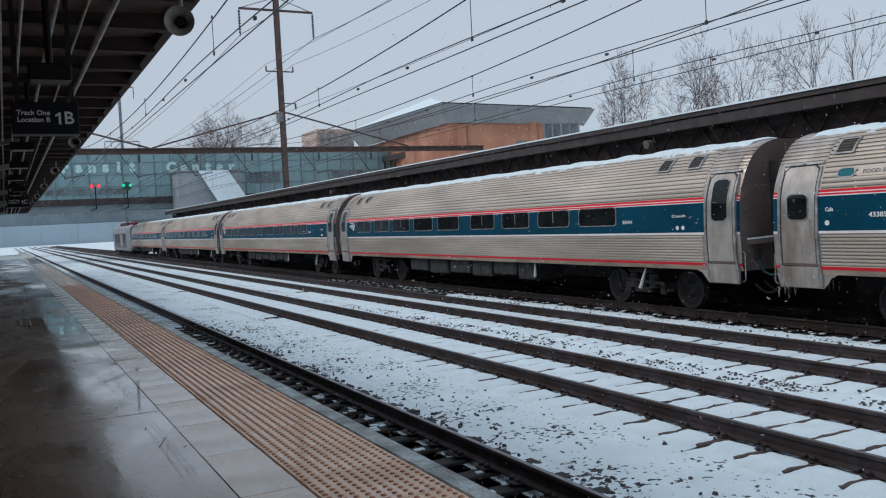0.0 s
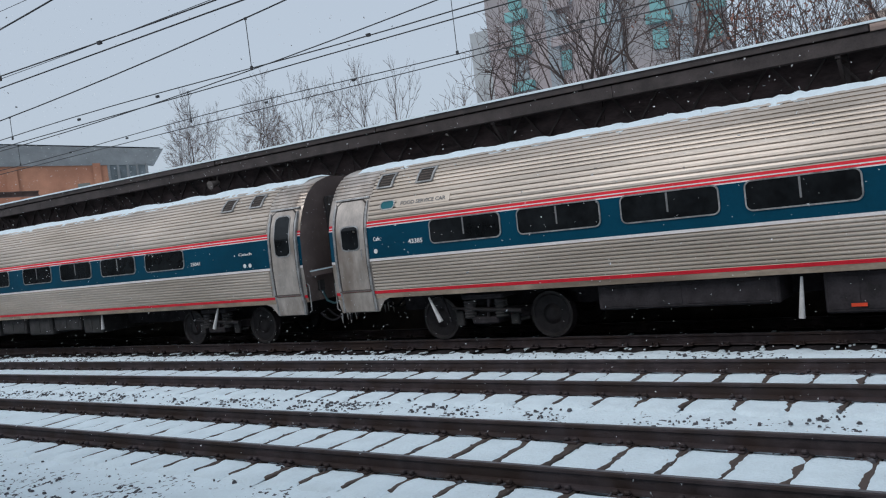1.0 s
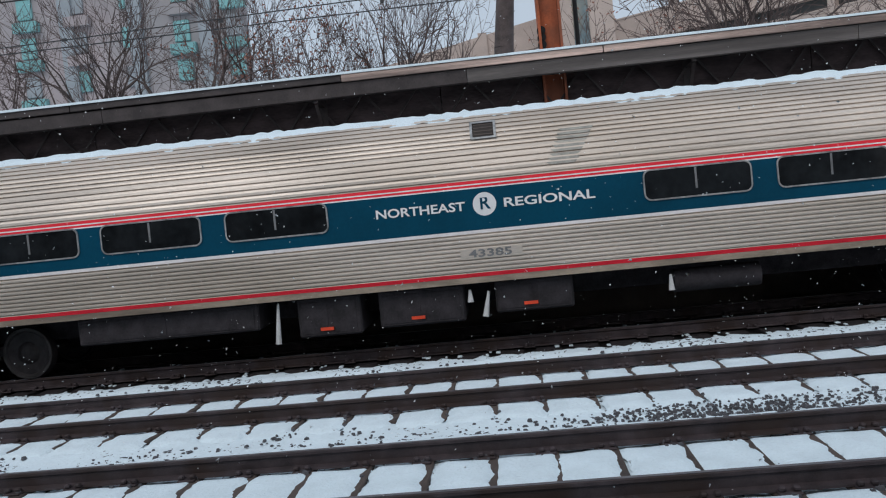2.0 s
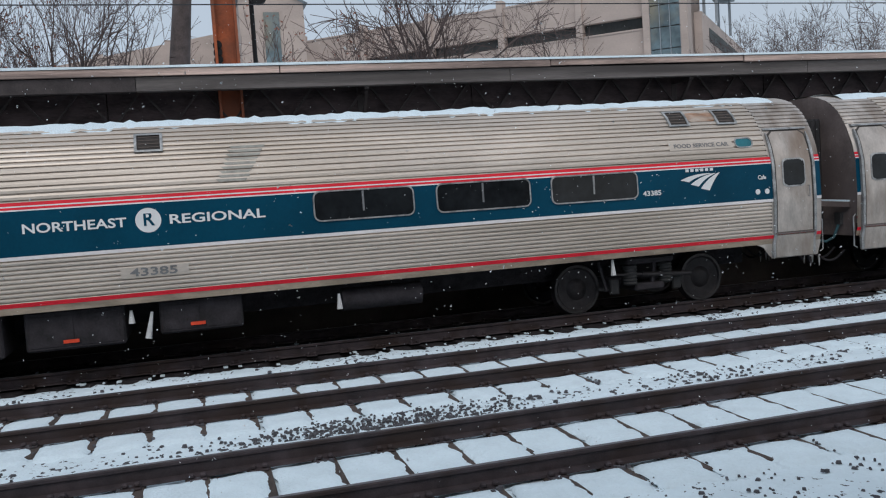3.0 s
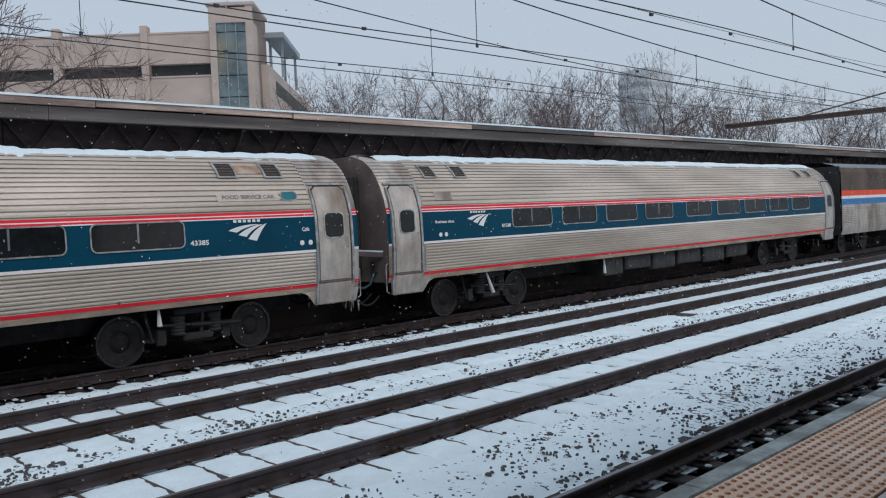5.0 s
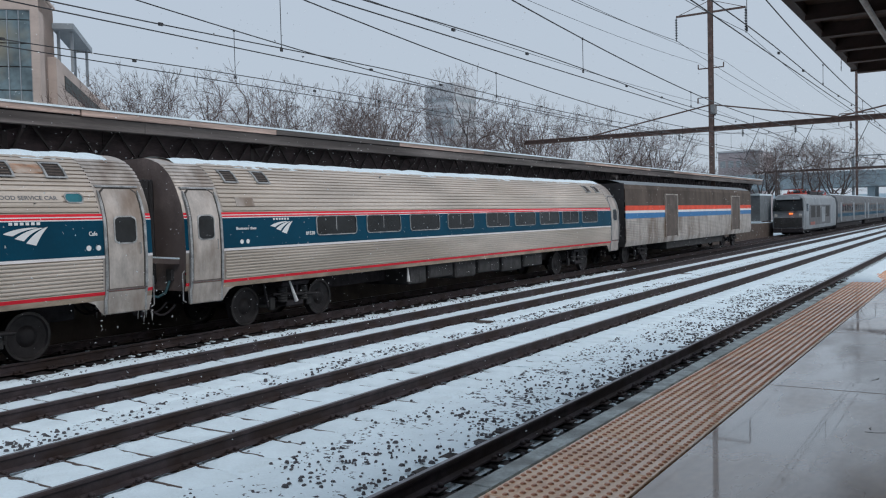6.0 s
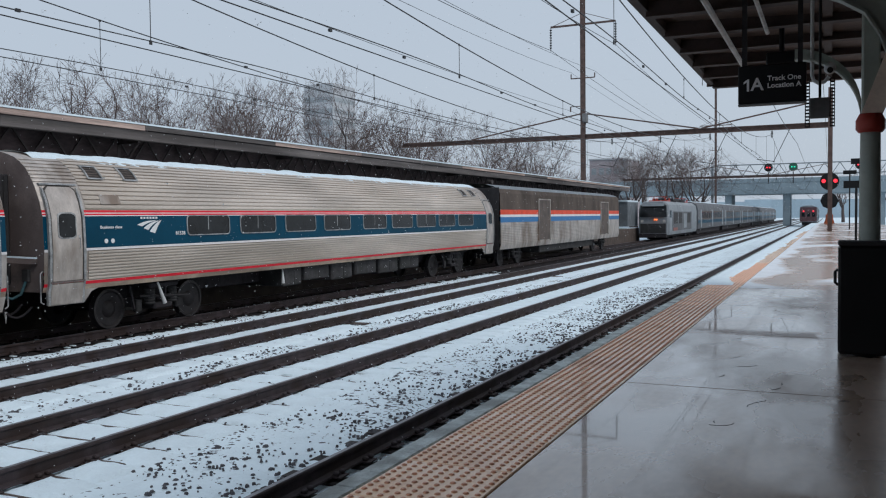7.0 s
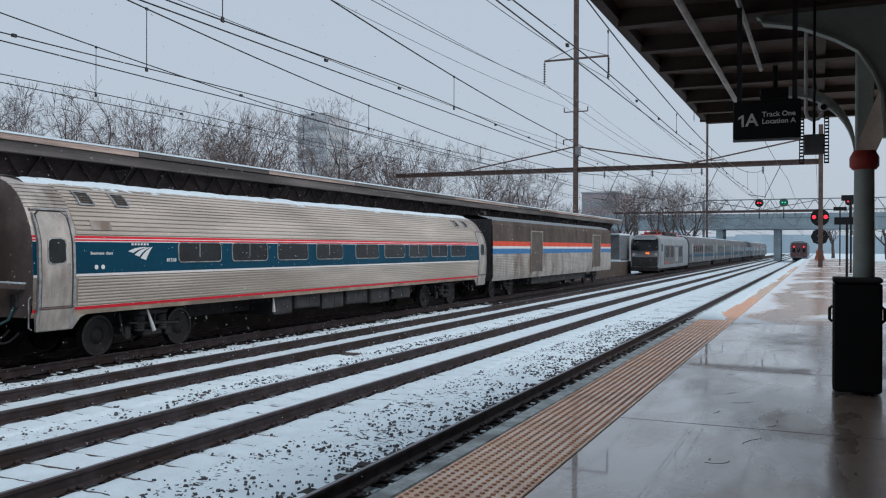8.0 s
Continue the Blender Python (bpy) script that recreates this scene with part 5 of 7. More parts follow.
def emblem(t, y, z, s=1.0):
    """The operator's mark: three swept bands under a row of short bars."""
    x = -hw(z) - 0.008
    def bez(p, c, q, u):
        return tuple((1 - u) ** 2 * i + 2 * u * (1 - u) * j + u * u * k for i, j, k in zip(p, c, q))
    bands = ((((0.72, 0.02), (0.30, 0.00), (0.0, 0.34)), ((0.78, 0.05), (0.45, 0.12), (0.21, 0.46))),
             (((0.83, 0.04), (0.50, 0.15), (0.25, 0.60)), ((0.90, 0.05), (0.62, 0.25), (0.45, 0.74))),
             (((0.94, 0.03), (0.68, 0.30), (0.50, 0.86)), ((1.0, 0.0), (0.85, 0.35), (0.72, 1.0))))
    for up, low in bands:
        m = Mesh()
        n = 8
        rows = [(bez(*up, k / n), bez(*low, k / n)) for k in range(n + 1)]
        q = lambda v: (x, y + s * 0.82 * (0.5 - v[0]), z + s * (0.14 - 0.32 * v[1]))
        for (l0, r0), (l1, r1) in zip(rows, rows[1:]):
            m.poly([q(l0), q(r0), q(r1), q(l1)])
        part("emblem_band", m, LETTER, t, "white swept emblem band", smooth=0)
    for k in range(6):
        m = Mesh()
        m.box(x - 0.002, x + 0.001, y + s * (0.30 - 0.10 * k), y + s * (0.235 - 0.10 * k), z + s * 0.175, z + s * 0.225)
        part("emblem_bar", m, LETTER, t, smooth=0)


def soot(t):
    """A dull smear on the upper side by the middle vent."""
    m = Mesh()
    for k in range(9):
        z0, z1 = 1.56 + 0.065 * k, 1.60 + 0.065 * k
        m.poly([(-hw(z0) - 0.0125, -1.55 - 0.03 * k, z0), (-hw(z0) - 0.0125, -1.95 - 0.04 * k + 0.06 * nz(k * 1.7), z0), (-hw(z1) - 0.0125, -1.98 - 0.04 * k, z1), (-hw(z1) - 0.0125, -1.5 - 0.03 * k, z1)])
    tagged(part("smear", m, SMEAR, t, "dull greyish smear on the steel", smooth=0), kind="stuff")


RUSTSTAIN = mat("brown_rust_stain", (0.30, 0.15, 0.08), 0.7, metal=0.1, var=0.5, scale=5, fine=30, second=(0.50, 0.42, 0.36), edge=(0.4, 0.6), stretch=(1, 1, 3))
SMEAR = mat("dull_smear", (0.33, 0.32, 0.29), 0.6, metal=0.3, var=0.25, scale=5, fine=30)


def under_box(t, y0, y1, z0, z1, lamp=False, material=UNDER, x0=-1.35, x1=1.35):
    b = Mesh()
    b.box(x0, x1, y0, y1, z0, z1, 0.03)
    for k in range(2):
        b.box(x0 - 0.012, x0, y0 + 0.08 + k * (y1 - y0 - 0.1) / 2, y0 + (y1 - y0) / 2 * (k + 1) - 0.06, z0 + 0.06, z1 - 0.08, 0.008)
    o = part("equipment_box", b, material, t, "dark underfloor equipment box")
    if lamp:
        b = Mesh()
        ym = y0 + (y1 - y0) * 0.55
        b.box(x0 - 0.03, x0 - 0.013, ym - 0.11, ym + 0.11, z0 + 0.1, z0 + 0.15)
        part("red_tag", b, BAGORANGE, o, "red marking on the box")


def frost_pipe(t, y, z0, z1, lean=0.0):
    b = Mesh()
    b.tube((-1.38, y, z0), (-1.40, y + lean, z1), 0.02, 0.05, n=8)
    part("drain_pipe", b, DOMEWHITE, t, "frost-covered drain pipe")


def cafe_car():
    t = thing("passenger_car", "fluted stainless food service railcar, blue band and seven wide windows", "train car", pose(15.7, 0.3, 0), group="passenger train")
    h, fl = 12.57, 11.40
    m = Mesh()
    shell(m, shell_profile(True), -fl, fl)
    part("body", m, [STEEL, BLUE, RED, WHITE, GRIMESTEEL], t, "fluted stainless body with blue band", smooth=25)
    car_ends(t, h, fl)
    for e in (-1, 1):
        y0, y1 = sorted((e * 11.50, e * 12.33))
        side_door(t, y0, y1, False)
    rng = random.Random(4)
    for y1, y0 in ((9.81, 8.21), (7.81, 6.19), (5.77, 4.13), (3.69, 2.05), (-2.97, -4.57), (-4.99, -6.61), (-7.03, -8.64)):
        window_part(y0, y1, 0.86, 1.30, t, True, 0.09, rng=rng)
    for y in (11.08, 10.05, -9.75, -10.75, -0.55):
        vent(t, y)
    soot(t)
    rs = Mesh()
    curved(rs, -10.55, -9.98, 2.16, 2.34, 0.0135, 0.05, 10, 0.06)
    part("rust_stain", rs, RUSTSTAIN, t, "brown rust stain between the roof vents", smooth=25)
    roof_snow(t, h - 0.4, 1.0)
    bogie(t, 9.05)
    bogie(t, -9.05)
    under_box(t, 1.7, 2.75, -0.85, -0.2, True)
    under_box(t, 0.0, 1.4, -0.8, -0.2, True)
    under_box(t, -1.75, -0.5, -0.72, -0.2, True)
    under_box(t, 3.4, 6.5, -0.66, -0.2)
    b = Mesh()
    b.tube((-1.15, -3.35, -0.48), (-1.15, -4.7, -0.48), 0.19, n=16)
    part("air_tank", b, UNDER, t, "dark cylindrical air tank")
    b = Mesh()
    b.box(-0.5, 0.5, -11.5, 11.5, -0.6, -0.18)
    part("centre_sill", b, UNDER, t)
    for y, z0, z1, ln in ((3.05, -0.25, -0.9, 0.05), (10.2, -0.25, -0.75, -0.25), (-0.1, -0.3, -0.5, 0), (-0.4, -0.35, -0.75, 0.08), (-8.2, -0.22, -0.5, 0), (-3.28, -0.35, -0.6, 0)):
        frost_pipe(t, y, z0, z1, ln)
    text_on_car(t, "NORTHEAST", 0.135, 0.55, 1.035, 1.42)
    text_on_car(t, "REGIONAL", 0.135, -1.48, 1.035, 1.42)
    d = Mesh()
    d.tube((-hw(1.04) - 0.002, -0.475, 1.05), (-hw(1.04) - 0.008, -0.475, 1.05), 0.185, n=28)
    d.box(-hw(1.04) - 0.008, -hw(1.04) - 0.002, -0.66, -0.3, 0.83, 0.85)
    part("round_emblem", d, LETTER, t, "white round service emblem")
    text_on_car(t, "R", 0.2, -0.475, 1.06, 0.16, BLUE)
    for y in (-10.05, 10.0):
        text_on_car(t, "FOOD SERVICE CAR", 0.075, y, 1.715, 1.12, GREY, off=0.022)
        pl = Mesh()
        pl.plate(-hw(1.64) - 0.004, y - 0.66, y + 0.66, 1.64, 1.79, 0.013, 0.01, hw(1.64) - hw(1.79))
        part("name_panel", pl, STEEL, t, "plain steel panel with dark lettering")
    for y in (10.91, -10.95):
        w = Mesh()
        z = 1.65
        w.plate(-hw(z) - 0.002, y - 0.17, y + 0.17, z, z + 0.15, 0.01, 0.07, hw(z) - hw(z + 0.15))
        o = part("teal_oval_window", w, TEALGLASS, t, "small teal oval window")
        w = Mesh()
        w.rim(-hw(z) - 0.002, y - 0.17, y + 0.17, z, z + 0.15, 0.018, 0.07, 0.025, hw(z) - hw(z + 0.15))
        part("window_frame", w, GASKET, o)
    text_on_car(t, "43385", 0.085, -8.94, 0.91, 0.36)
    text_on_car(t, "43385", 0.085, 10.2, 0.93, 0.36)
    text_on_car(t, "43385", 0.115, -0.50, 0.28, 0.68, GREY, off=0.028)
    text_on_car(t, "Cafe", 0.075, -11.22, 1.06, 0.17)
    text_on_car(t, "Cafe", 0.075, 11.2, 1.05, 0.17)
    for y in (-11.12, -11.32, 11.25):
        d = Mesh()
        d.tube((-hw(0.78) - 0.002, y, 0.80), (-hw(0.78) - 0.008, y, 0.80), 0.05, n=16)
        part("round_pictogram", d, LETTER, t)
    emblem(t, -9.93, 1.07, 1.0)
    b = Mesh()
    b.box(-hw(0.28) - 0.022, -hw(0.28), -1.0, -0.02, 0.20, 0.36)
    part("number_plate_panel", b, STEEL, t)
    return t


# shadow of the door recess as a dark colour
DOORSHADE = mat("dark_recess_shade", (0.05, 0.042, 0.038), 0.7, var=0.3, scale=4, fine=30)
# near-black colour for the shade inside the vent holes
VENTDARK = mat("shaded_vent_hole", (0.035, 0.028, 0.025), 0.8, var=0.4, scale=8, fine=60)
TEALGLASS = mat("teal_glass", (0.01, 0.16, 0.20), 0.15, var=0.2, scale=3, fine=20, bump=0)


def coach(cy, near, h, kind_text, label):
    """near: +1 where the end next to the food service car points to +y."""
    t = thing("passenger_car", label, "train car", pose(15.7, cy, 0), group="passenger train")
    fl = h - 1.02
    m = Mesh()
    shell(m, shell_profile(True), -fl, fl)
    part("body", m, [STEEL, BLUE, RED, WHITE, GRIMESTEEL], t, "fluted stainless body with blue band", smooth=25)
    car_ends(t, h, fl)
    for e in (-1, 1):
        a, b = (h - 0.89, h - 0.11)
        y0, y1 = sorted((e * a, e * b))
        side_door(t, y0, y1, near < 0)
    rng = random.Random(int(cy * 7))
    n0 = near * h
    for a, b in ((4.0, 5.53), (6.0, 7.5), (8.0, 9.5), (10.0, 11.5), (12.35, 13.9), (14.35, 15.9), (16.3, 17.9), (18.25, 19.75), (20.15, 21.7)):
        y0, y1 = sorted((n0 - near * a, n0 - near * b))
        window_part(y0, y1, 0.86, 1.30, t, rng.random() < 0.8, 0.09, rng=rng)
    for a in (1.55, 2.55, 2 * h - 1.6, 2 * h - 2.6):
        vent(t, n0 - near * a)
    roof_snow(t, h - 0.4, cy)
    bogie(t, h - 3.6)
    bogie(t, -h + 3.6)
    for a, b, z in ((8.2, 9.1, -0.72), (9.25, 10.6, -0.62), (10.75, 12.0, -0.72), (12.2, 13.6, -0.66), (13.8, 15.2, -0.72), (15.4, 16.9, -0.66)):
        y0, y1 = sorted((n0 - near * a, n0 - near * b))
        under_box(t, y0, y1, z, -0.2, material=UNDERGREY)
    b = Mesh()
    b.box(-0.5, 0.5, -h + 1, h - 1, -0.6, -0.18)
    part("centre_sill", b, UNDER, t)
    frost_pipe(t, n0 - near * 3.2, -0.22, -0.72, -near * 0.2)
    frost_pipe(t, n0 - near * 8.1, -0.22, -0.62, 0)
    if near > 0:
        emblem(t, n0 - 2.77, 1.08, 0.92)
        text_on_car(t, kind_text, 0.06, n0 - 1.65, 1.07, 0.6)
        text_on_car(t, "81538", 0.08, n0 - 3.75, 0.90, 0.32)
        for a in (1.5, 1.68):
            d = Mesh()
            d.tube((-hw(0.78) - 0.002, n0 - a, 0.78), (-hw(0.78) - 0.008, n0 - a, 0.78), 0.05, n=16)
            part("round_pictogram", d, LETTER, t)
        p = Mesh()
        p.plate(-hw(1.55) - 0.003, n0 - 2.0, n0 - 1.45, 1.56, 1.76, 0.016, 0.02, hw(1.55) - hw(1.76))
        part("access_panel", p, STEELDOOR, t, "small steel access panel")
    else:
        emblem(t, -n0 + 0 - 1.6, 1.08, 0.9)
        text_on_car(t, "25041", 0.08, n0 + 3.55, 0.92, 0.36)
        text_on_car(t, kind_text, 0.06, n0 + 1.75, 1.03, 0.45)
        for a in (1.62, 1.8):
            d = Mesh()
            d.tube((-hw(0.78) - 0.002, n0 + a, 0.76), (-hw(0.78) - 0.008, n0 + a, 0.76), 0.05, n=16)
            part("round_pictogram", d, LETTER, t)
    return t


UNDERGREY = mat("frosted_grey_equipment", (0.042, 0.04, 0.042), 0.8, var=0.5, scale=4, fine=25, bump=0.4, second=(0.03, 0.03, 0.03))


def baggage_car():
    t = thing("baggage_car", "grimy stainless baggage car with red, white and blue stripes", "train car", pose(15.7, -50.3, 0), group="passenger train")
    h = 12.1
    prof = [(1.50, -0.35, 0), (1.56, -0.15, 3)]
    z = -0.1
    while z < 0.85:
        prof += [(1.56, z, 3), (1.575, z + 0.015, 3), (1.575, z + 0.045, 3), (1.56, z + 0.06, 3)]
        z += 0.08
    prof += [(1.56, 0.92, 3), (1.565, 0.92, 4), (1.565, 1.17, 4), (1.565, 1.17, 5), (1.565, 1.29, 5), (1.565, 1.29, 6), (1.565, 1.52, 6), (1.56, 1.52, 0), (1.54, 2.3, 0), (1.45, 2.5, 0), (1.2, 2.62, 1), (0.8, 2.72, 1), (0.0, 2.78, 1)]
    m = Mesh()
    shell(m, prof, -h, h)
    part("body", m, [BAGTOP, GALV, BLACK, STEELDOOR, BAGBLUE, WHITE, BAGORANGE], t, "grimy stainless body with red, white and blue stripes", smooth=25)
    for e in (-1, 1):
        g = Mesh()
        g.box(-1.5, 1.5, e * h - 0.005, e * h + 0.005, -0.35, 2.55)
        g.box(-0.6, 0.6, e * h, e * (h + 0.36), -0.1, 2.1, 0.02)
        part("end_wall", g, BLACK, t, "dark end wall with diaphragm")
    for y0, y1 in ((4.55, 6.45), (-8.75, -6.75)):
        g = Mesh()
        g.box(-1.585, -1.5, y0, y1, -0.05, 2.05, 0.01)
        d = part("loading_door", g, BROWNSTEEL, t, "brown grimy loading door")
        g = Mesh()
        for y in (y0 - 0.06, y1):
            g.box(-1.62, -1.5, y, y + 0.06, -0.1, 2.1)
        g.box(-1.62, -1.5, y0, y1, 2.05, 2.11)
        part("door_frame", g, STEELDOOR, d)
    g = Mesh()
    g.box(-1.3, 1.3, -5.5, 5.5, -0.75, -0.35, 0.03)
    part("equipment_box", g, UNDERGREY, t, "frosted underfloor equipment")
    bogie(t, 8.9)
    bogie(t, -8.9)
    return t


def locomotive(m, label):
    t = thing("locomotive", label, "locomotive", m, group="distant trains")
    b = Mesh()
    half = [(1.42, -0.75), (1.47, -0.5), (1.47, 1.55), (1.36, 2.15), (0.95, 2.5)]
    prof = [(-a, z) for a, z in half] + [(a, z) for a, z in reversed(half)]
    b.prism(prof, -18.6, -0.55)
    b.faces([(x, -0.55, z) for x, z in prof] + [(x * 0.9, 0.0 if z < 1.0 else -0.35, z * 0.97) for x, z in prof], [(k, (k + 1) % 10, 10 + (k + 1) % 10, 10 + k) for k in range(10)] + [tuple(range(10, 20))])
    part("body", b, LOCO, t, "white and silver body", smooth=20)
    w = Mesh()
    w.poly([(-1.30, 0.03, 0.98), (1.30, 0.03, 0.98), (1.2, -0.29, 2.1), (-1.2, -0.29, 2.1)])
    part("windscreen", w, GLASS, t, "dark windscreen band", smooth=0)
    w = Mesh()
    w.box(-1.5, -1.475, -14.5, -2.2, -0.4, 1.5, 0.0)
    part("side_panel", w, COACHGREY, t, "grey side panel with grilles", smooth=0)
    w = Mesh()
    w.box(-1.49, -1.47, -1.6, -0.7, 0.9, 1.6)
    part("cab_side_window", w, GLASS, t)
    w = Mesh()
    w.faces([(-1.05, 0.035, 2.02), (1.05, 0.035, 2.02), (1.0, -0.30, 2.34), (-1.0, -0.30, 2.34)], [(0, 1, 2, 3)])
    part("roof_brow", w, GALV, t, "pale brow over the windscreen", smooth=0)
    for y0, y1, z0, z1, mt in ((-5.2, -3.0, 0.3, 1.4, UNDERGREY), (-8.0, -6.0, 0.3, 1.4, UNDERGREY), (-10.9, -9.0, -0.2, 1.3, LOCO), (-13.6, -11.6, 0.3, 1.4, UNDERGREY), (-5.0, -2.6, -0.4, -0.1, TAILRED)):
        w = Mesh()
        w.box(-1.515, -1.498, y0, y1, z0, z1)
        part("side_grille", w, mt, t, "grille and paint panel on the side", smooth=0)
    for x in (-1.05, 1.05):
        w = Mesh()
        w.box(x - 0.12, x + 0.12, 0.0, 0.06, 0.45, 0.7, 0.02)
        part("headlight", w, PIPE, t)
    for x in (-0.28, -0.1):
        l = Mesh()
        l.tube((x - 0.05, -0.3, 0.72), (x - 0.05, 0.03, 0.72), 0.07, n=12)
        part("marker_light", l, AMBER, t, "lit amber light")
    p = Mesh()
    for y in (-3.5, -15.0):
        p.box(-0.9, 0.9, y - 1.0, y + 1.0, 2.5, 2.62, 0.02)
        for s in (-0.5, 0.5):
            p.bar((s, y - 0.9, 2.65), (s, y + 0.7, 2.95), 0.05, 0.05)
        p.bar((-0.9, y + 0.7, 2.97), (0.9, y + 0.7, 2.97), 0.05, 0.05)
        for s in (-0.8, -0.4, 0.4, 0.8):
            p.tube((s, y - 0.8, 2.6), (s, y - 0.8, 2.85), 0.07, n=8)
    tagged(part("pantograph", p, REDPAINT, t, "red insulators and folded pantograph"), kind="stuff")
    for y0, y1, hh in ((-9.5, -5.5, 0.35), (-13.0, -10.0, 0.3)):
        p = Mesh()
        p.box(-1.0, 1.0, y0, y1, 2.45, 2.5 + hh, 0.05)
        part("roof_equipment", p, UNDER, t, "dark roof equipment")
    p = Mesh()
    p.box(-1.22, 1.22, -0.02, 0.05, -0.55, 0.35, 0.03)
    part("nose_panel", p, UNDERGREY, t, "dark lower nose")
    p = Mesh()
    p.tube((0, -4.5, 2.9), (0, -6.2, 3.9), 0.04, n=6)
    p.tube((0, -6.2, 3.9), (0, -4.4, 5.6), 0.03, n=6)
    p.bar((-0.9, -4.4, 5.62), (0.9, -4.4, 5.62), 0.05, 0.04)
    part("pantograph_arm", p, GALV, t)
    u = Mesh()
    u.box(-1.2, 1.2, -17.5, -1.0, RAIL + 0.25, -0.75, 0.05)
    u.box(-1.3, 1.3, -0.4, 0.15, RAIL + 0.2, -0.6, 0.05)
    for y in (-2.5, -5.3, -13.3, -16.1):
        u.tube((-1.0, y, RAIL + 0.5), (1.0, y, RAIL + 0.5), 0.5, n=16)
    part("running_gear", u, UNDER, t, "dark bogies and pilot")
    return t


def commuter_coach(m, material, label, front=None):
    t = thing("commuter_coach", label, "train car", m, group="distant trains")
    b = Mesh()
    prof = [(-1.45, -0.5), (-1.55, 0.0), (-1.55, 1.75), (-1.35, 2.35), (-0.7, 2.65), (0.7, 2.65), (1.35, 2.35), (1.55, 1.75), (1.55, 0.0), (1.45, -0.5)]
    b.prism(prof, -25.4, 0)
    part("body", b, material, t, smooth=20)
    w = Mesh()
    for k in range(11):
        w.box(-1.565, -1.545, -3.2 - 2.0 * k - 1.4, -3.2 - 2.0 * k, 0.75, 1.5)
    part("window_row", w, GLASS, t, "row of dark windows", smooth=0)
    w = Mesh()
    w.box(-1.562, -1.547, -25.2, -3.0, 0.62, 1.62)
    part("window_band", w, BROWNSTEEL, t, "dark brown window band", smooth=0)
    for y in (-2.6, -13.2, -24.6):
        w = Mesh()
        w.box(-1.575, -1.548, y - 0.55, y + 0.55, -0.35, 1.75, 0.01)
        part("door", w, LOCO, t, "grey sliding door", smooth=0)
    w = Mesh()
    w.box(-1.56, -1.548, -25.3, -0.1, 0.15, 0.5)
    part("stripe", w, BLUE, t, "dark blue stripe", smooth=0)
    u = Mesh()
    u.box(-1.2, 1.2, -24, -1.5, RAIL + 0.1, -0.5, 0.05)
    part("running_gear", u, UNDER, t)
    s = Mesh()
    s.box(-0.8, 0.8, -25.2, -0.2, 2.6, 2.7, 0.04)
    part("roof_snow", s, SNOW, t)
    if front:
        f = Mesh()
        f.box(-1.45, 1.45, 0.0, 0.08, -0.4, 2.3, 0.03)
        part("end_face", f, front, t, "dark red end face")
        for x in (-0.85, 0.85):
            l = Mesh()
            l.tube((x, 0.08, 1.55), (x, 0.14, 1.55), 0.15, n=12)
            part("tail_light", l, SIGRED, t, "lit red tail light")
        for x in (-0.9, 0.0, 0.9):
            l = Mesh()
            l.box(x - 0.28, x + 0.28, 0.08, 0.1, 0.5, 1.25, 0.01)
            part("end_window", l, GLASS, t)
    return t


def trains():
    cafe_car()
    coach(-25.2, 1, 12.1, "Business class", "fluted stainless business class railcar with blue band and nine windows")
    left = coach(25.7, -1, 11.95, "Coach", "fluted stainless coach railcar with blue band, red stripes and snowy roof")
    for cy in (50.4, 75.1, 99.2):
        copy_thing(left, pose(15.7, cy, 0))
    baggage_car()
    locomotive(pose(15.75, -84, 0), "white electric locomotive with dark windscreen and lit amber lights")
    locomotive(pose(15.7, 131.0, 0), "pale electric locomotive at the head of the train")
    c = commuter_coach(pose(15.75, -103.3, 0), COACHGREY, "dull grey commuter coach with dark windows")
    for k in range(1, 6):
        copy_thing(c, pose(15.75, -103.3 - 25.9 * k, 0))
    commuter_coach(pose(4.0, -176, 0), GALV, "distant commuter train end with two red tail lights", BAGRED)


TAILRED = mat("faded_red_paint", (0.30, 0.10, 0.08), 0.6, var=0.3, scale=2, fine=15)
COACHGREY = mat("dull_grey_coach_side", (0.15, 0.155, 0.165), 0.7, spec=0.2, var=0.25, scale=1, fine=12)
BAGRED = mat("dark_red_train_end", (0.085, 0.035, 0.04), 0.6, var=0.2, scale=2, fine=15)


# ---- overhead line ----
SPANS = (145.0, 58.2, -1.7, -67.0, -152.0, -240.0)
BEAMZ = 7.4


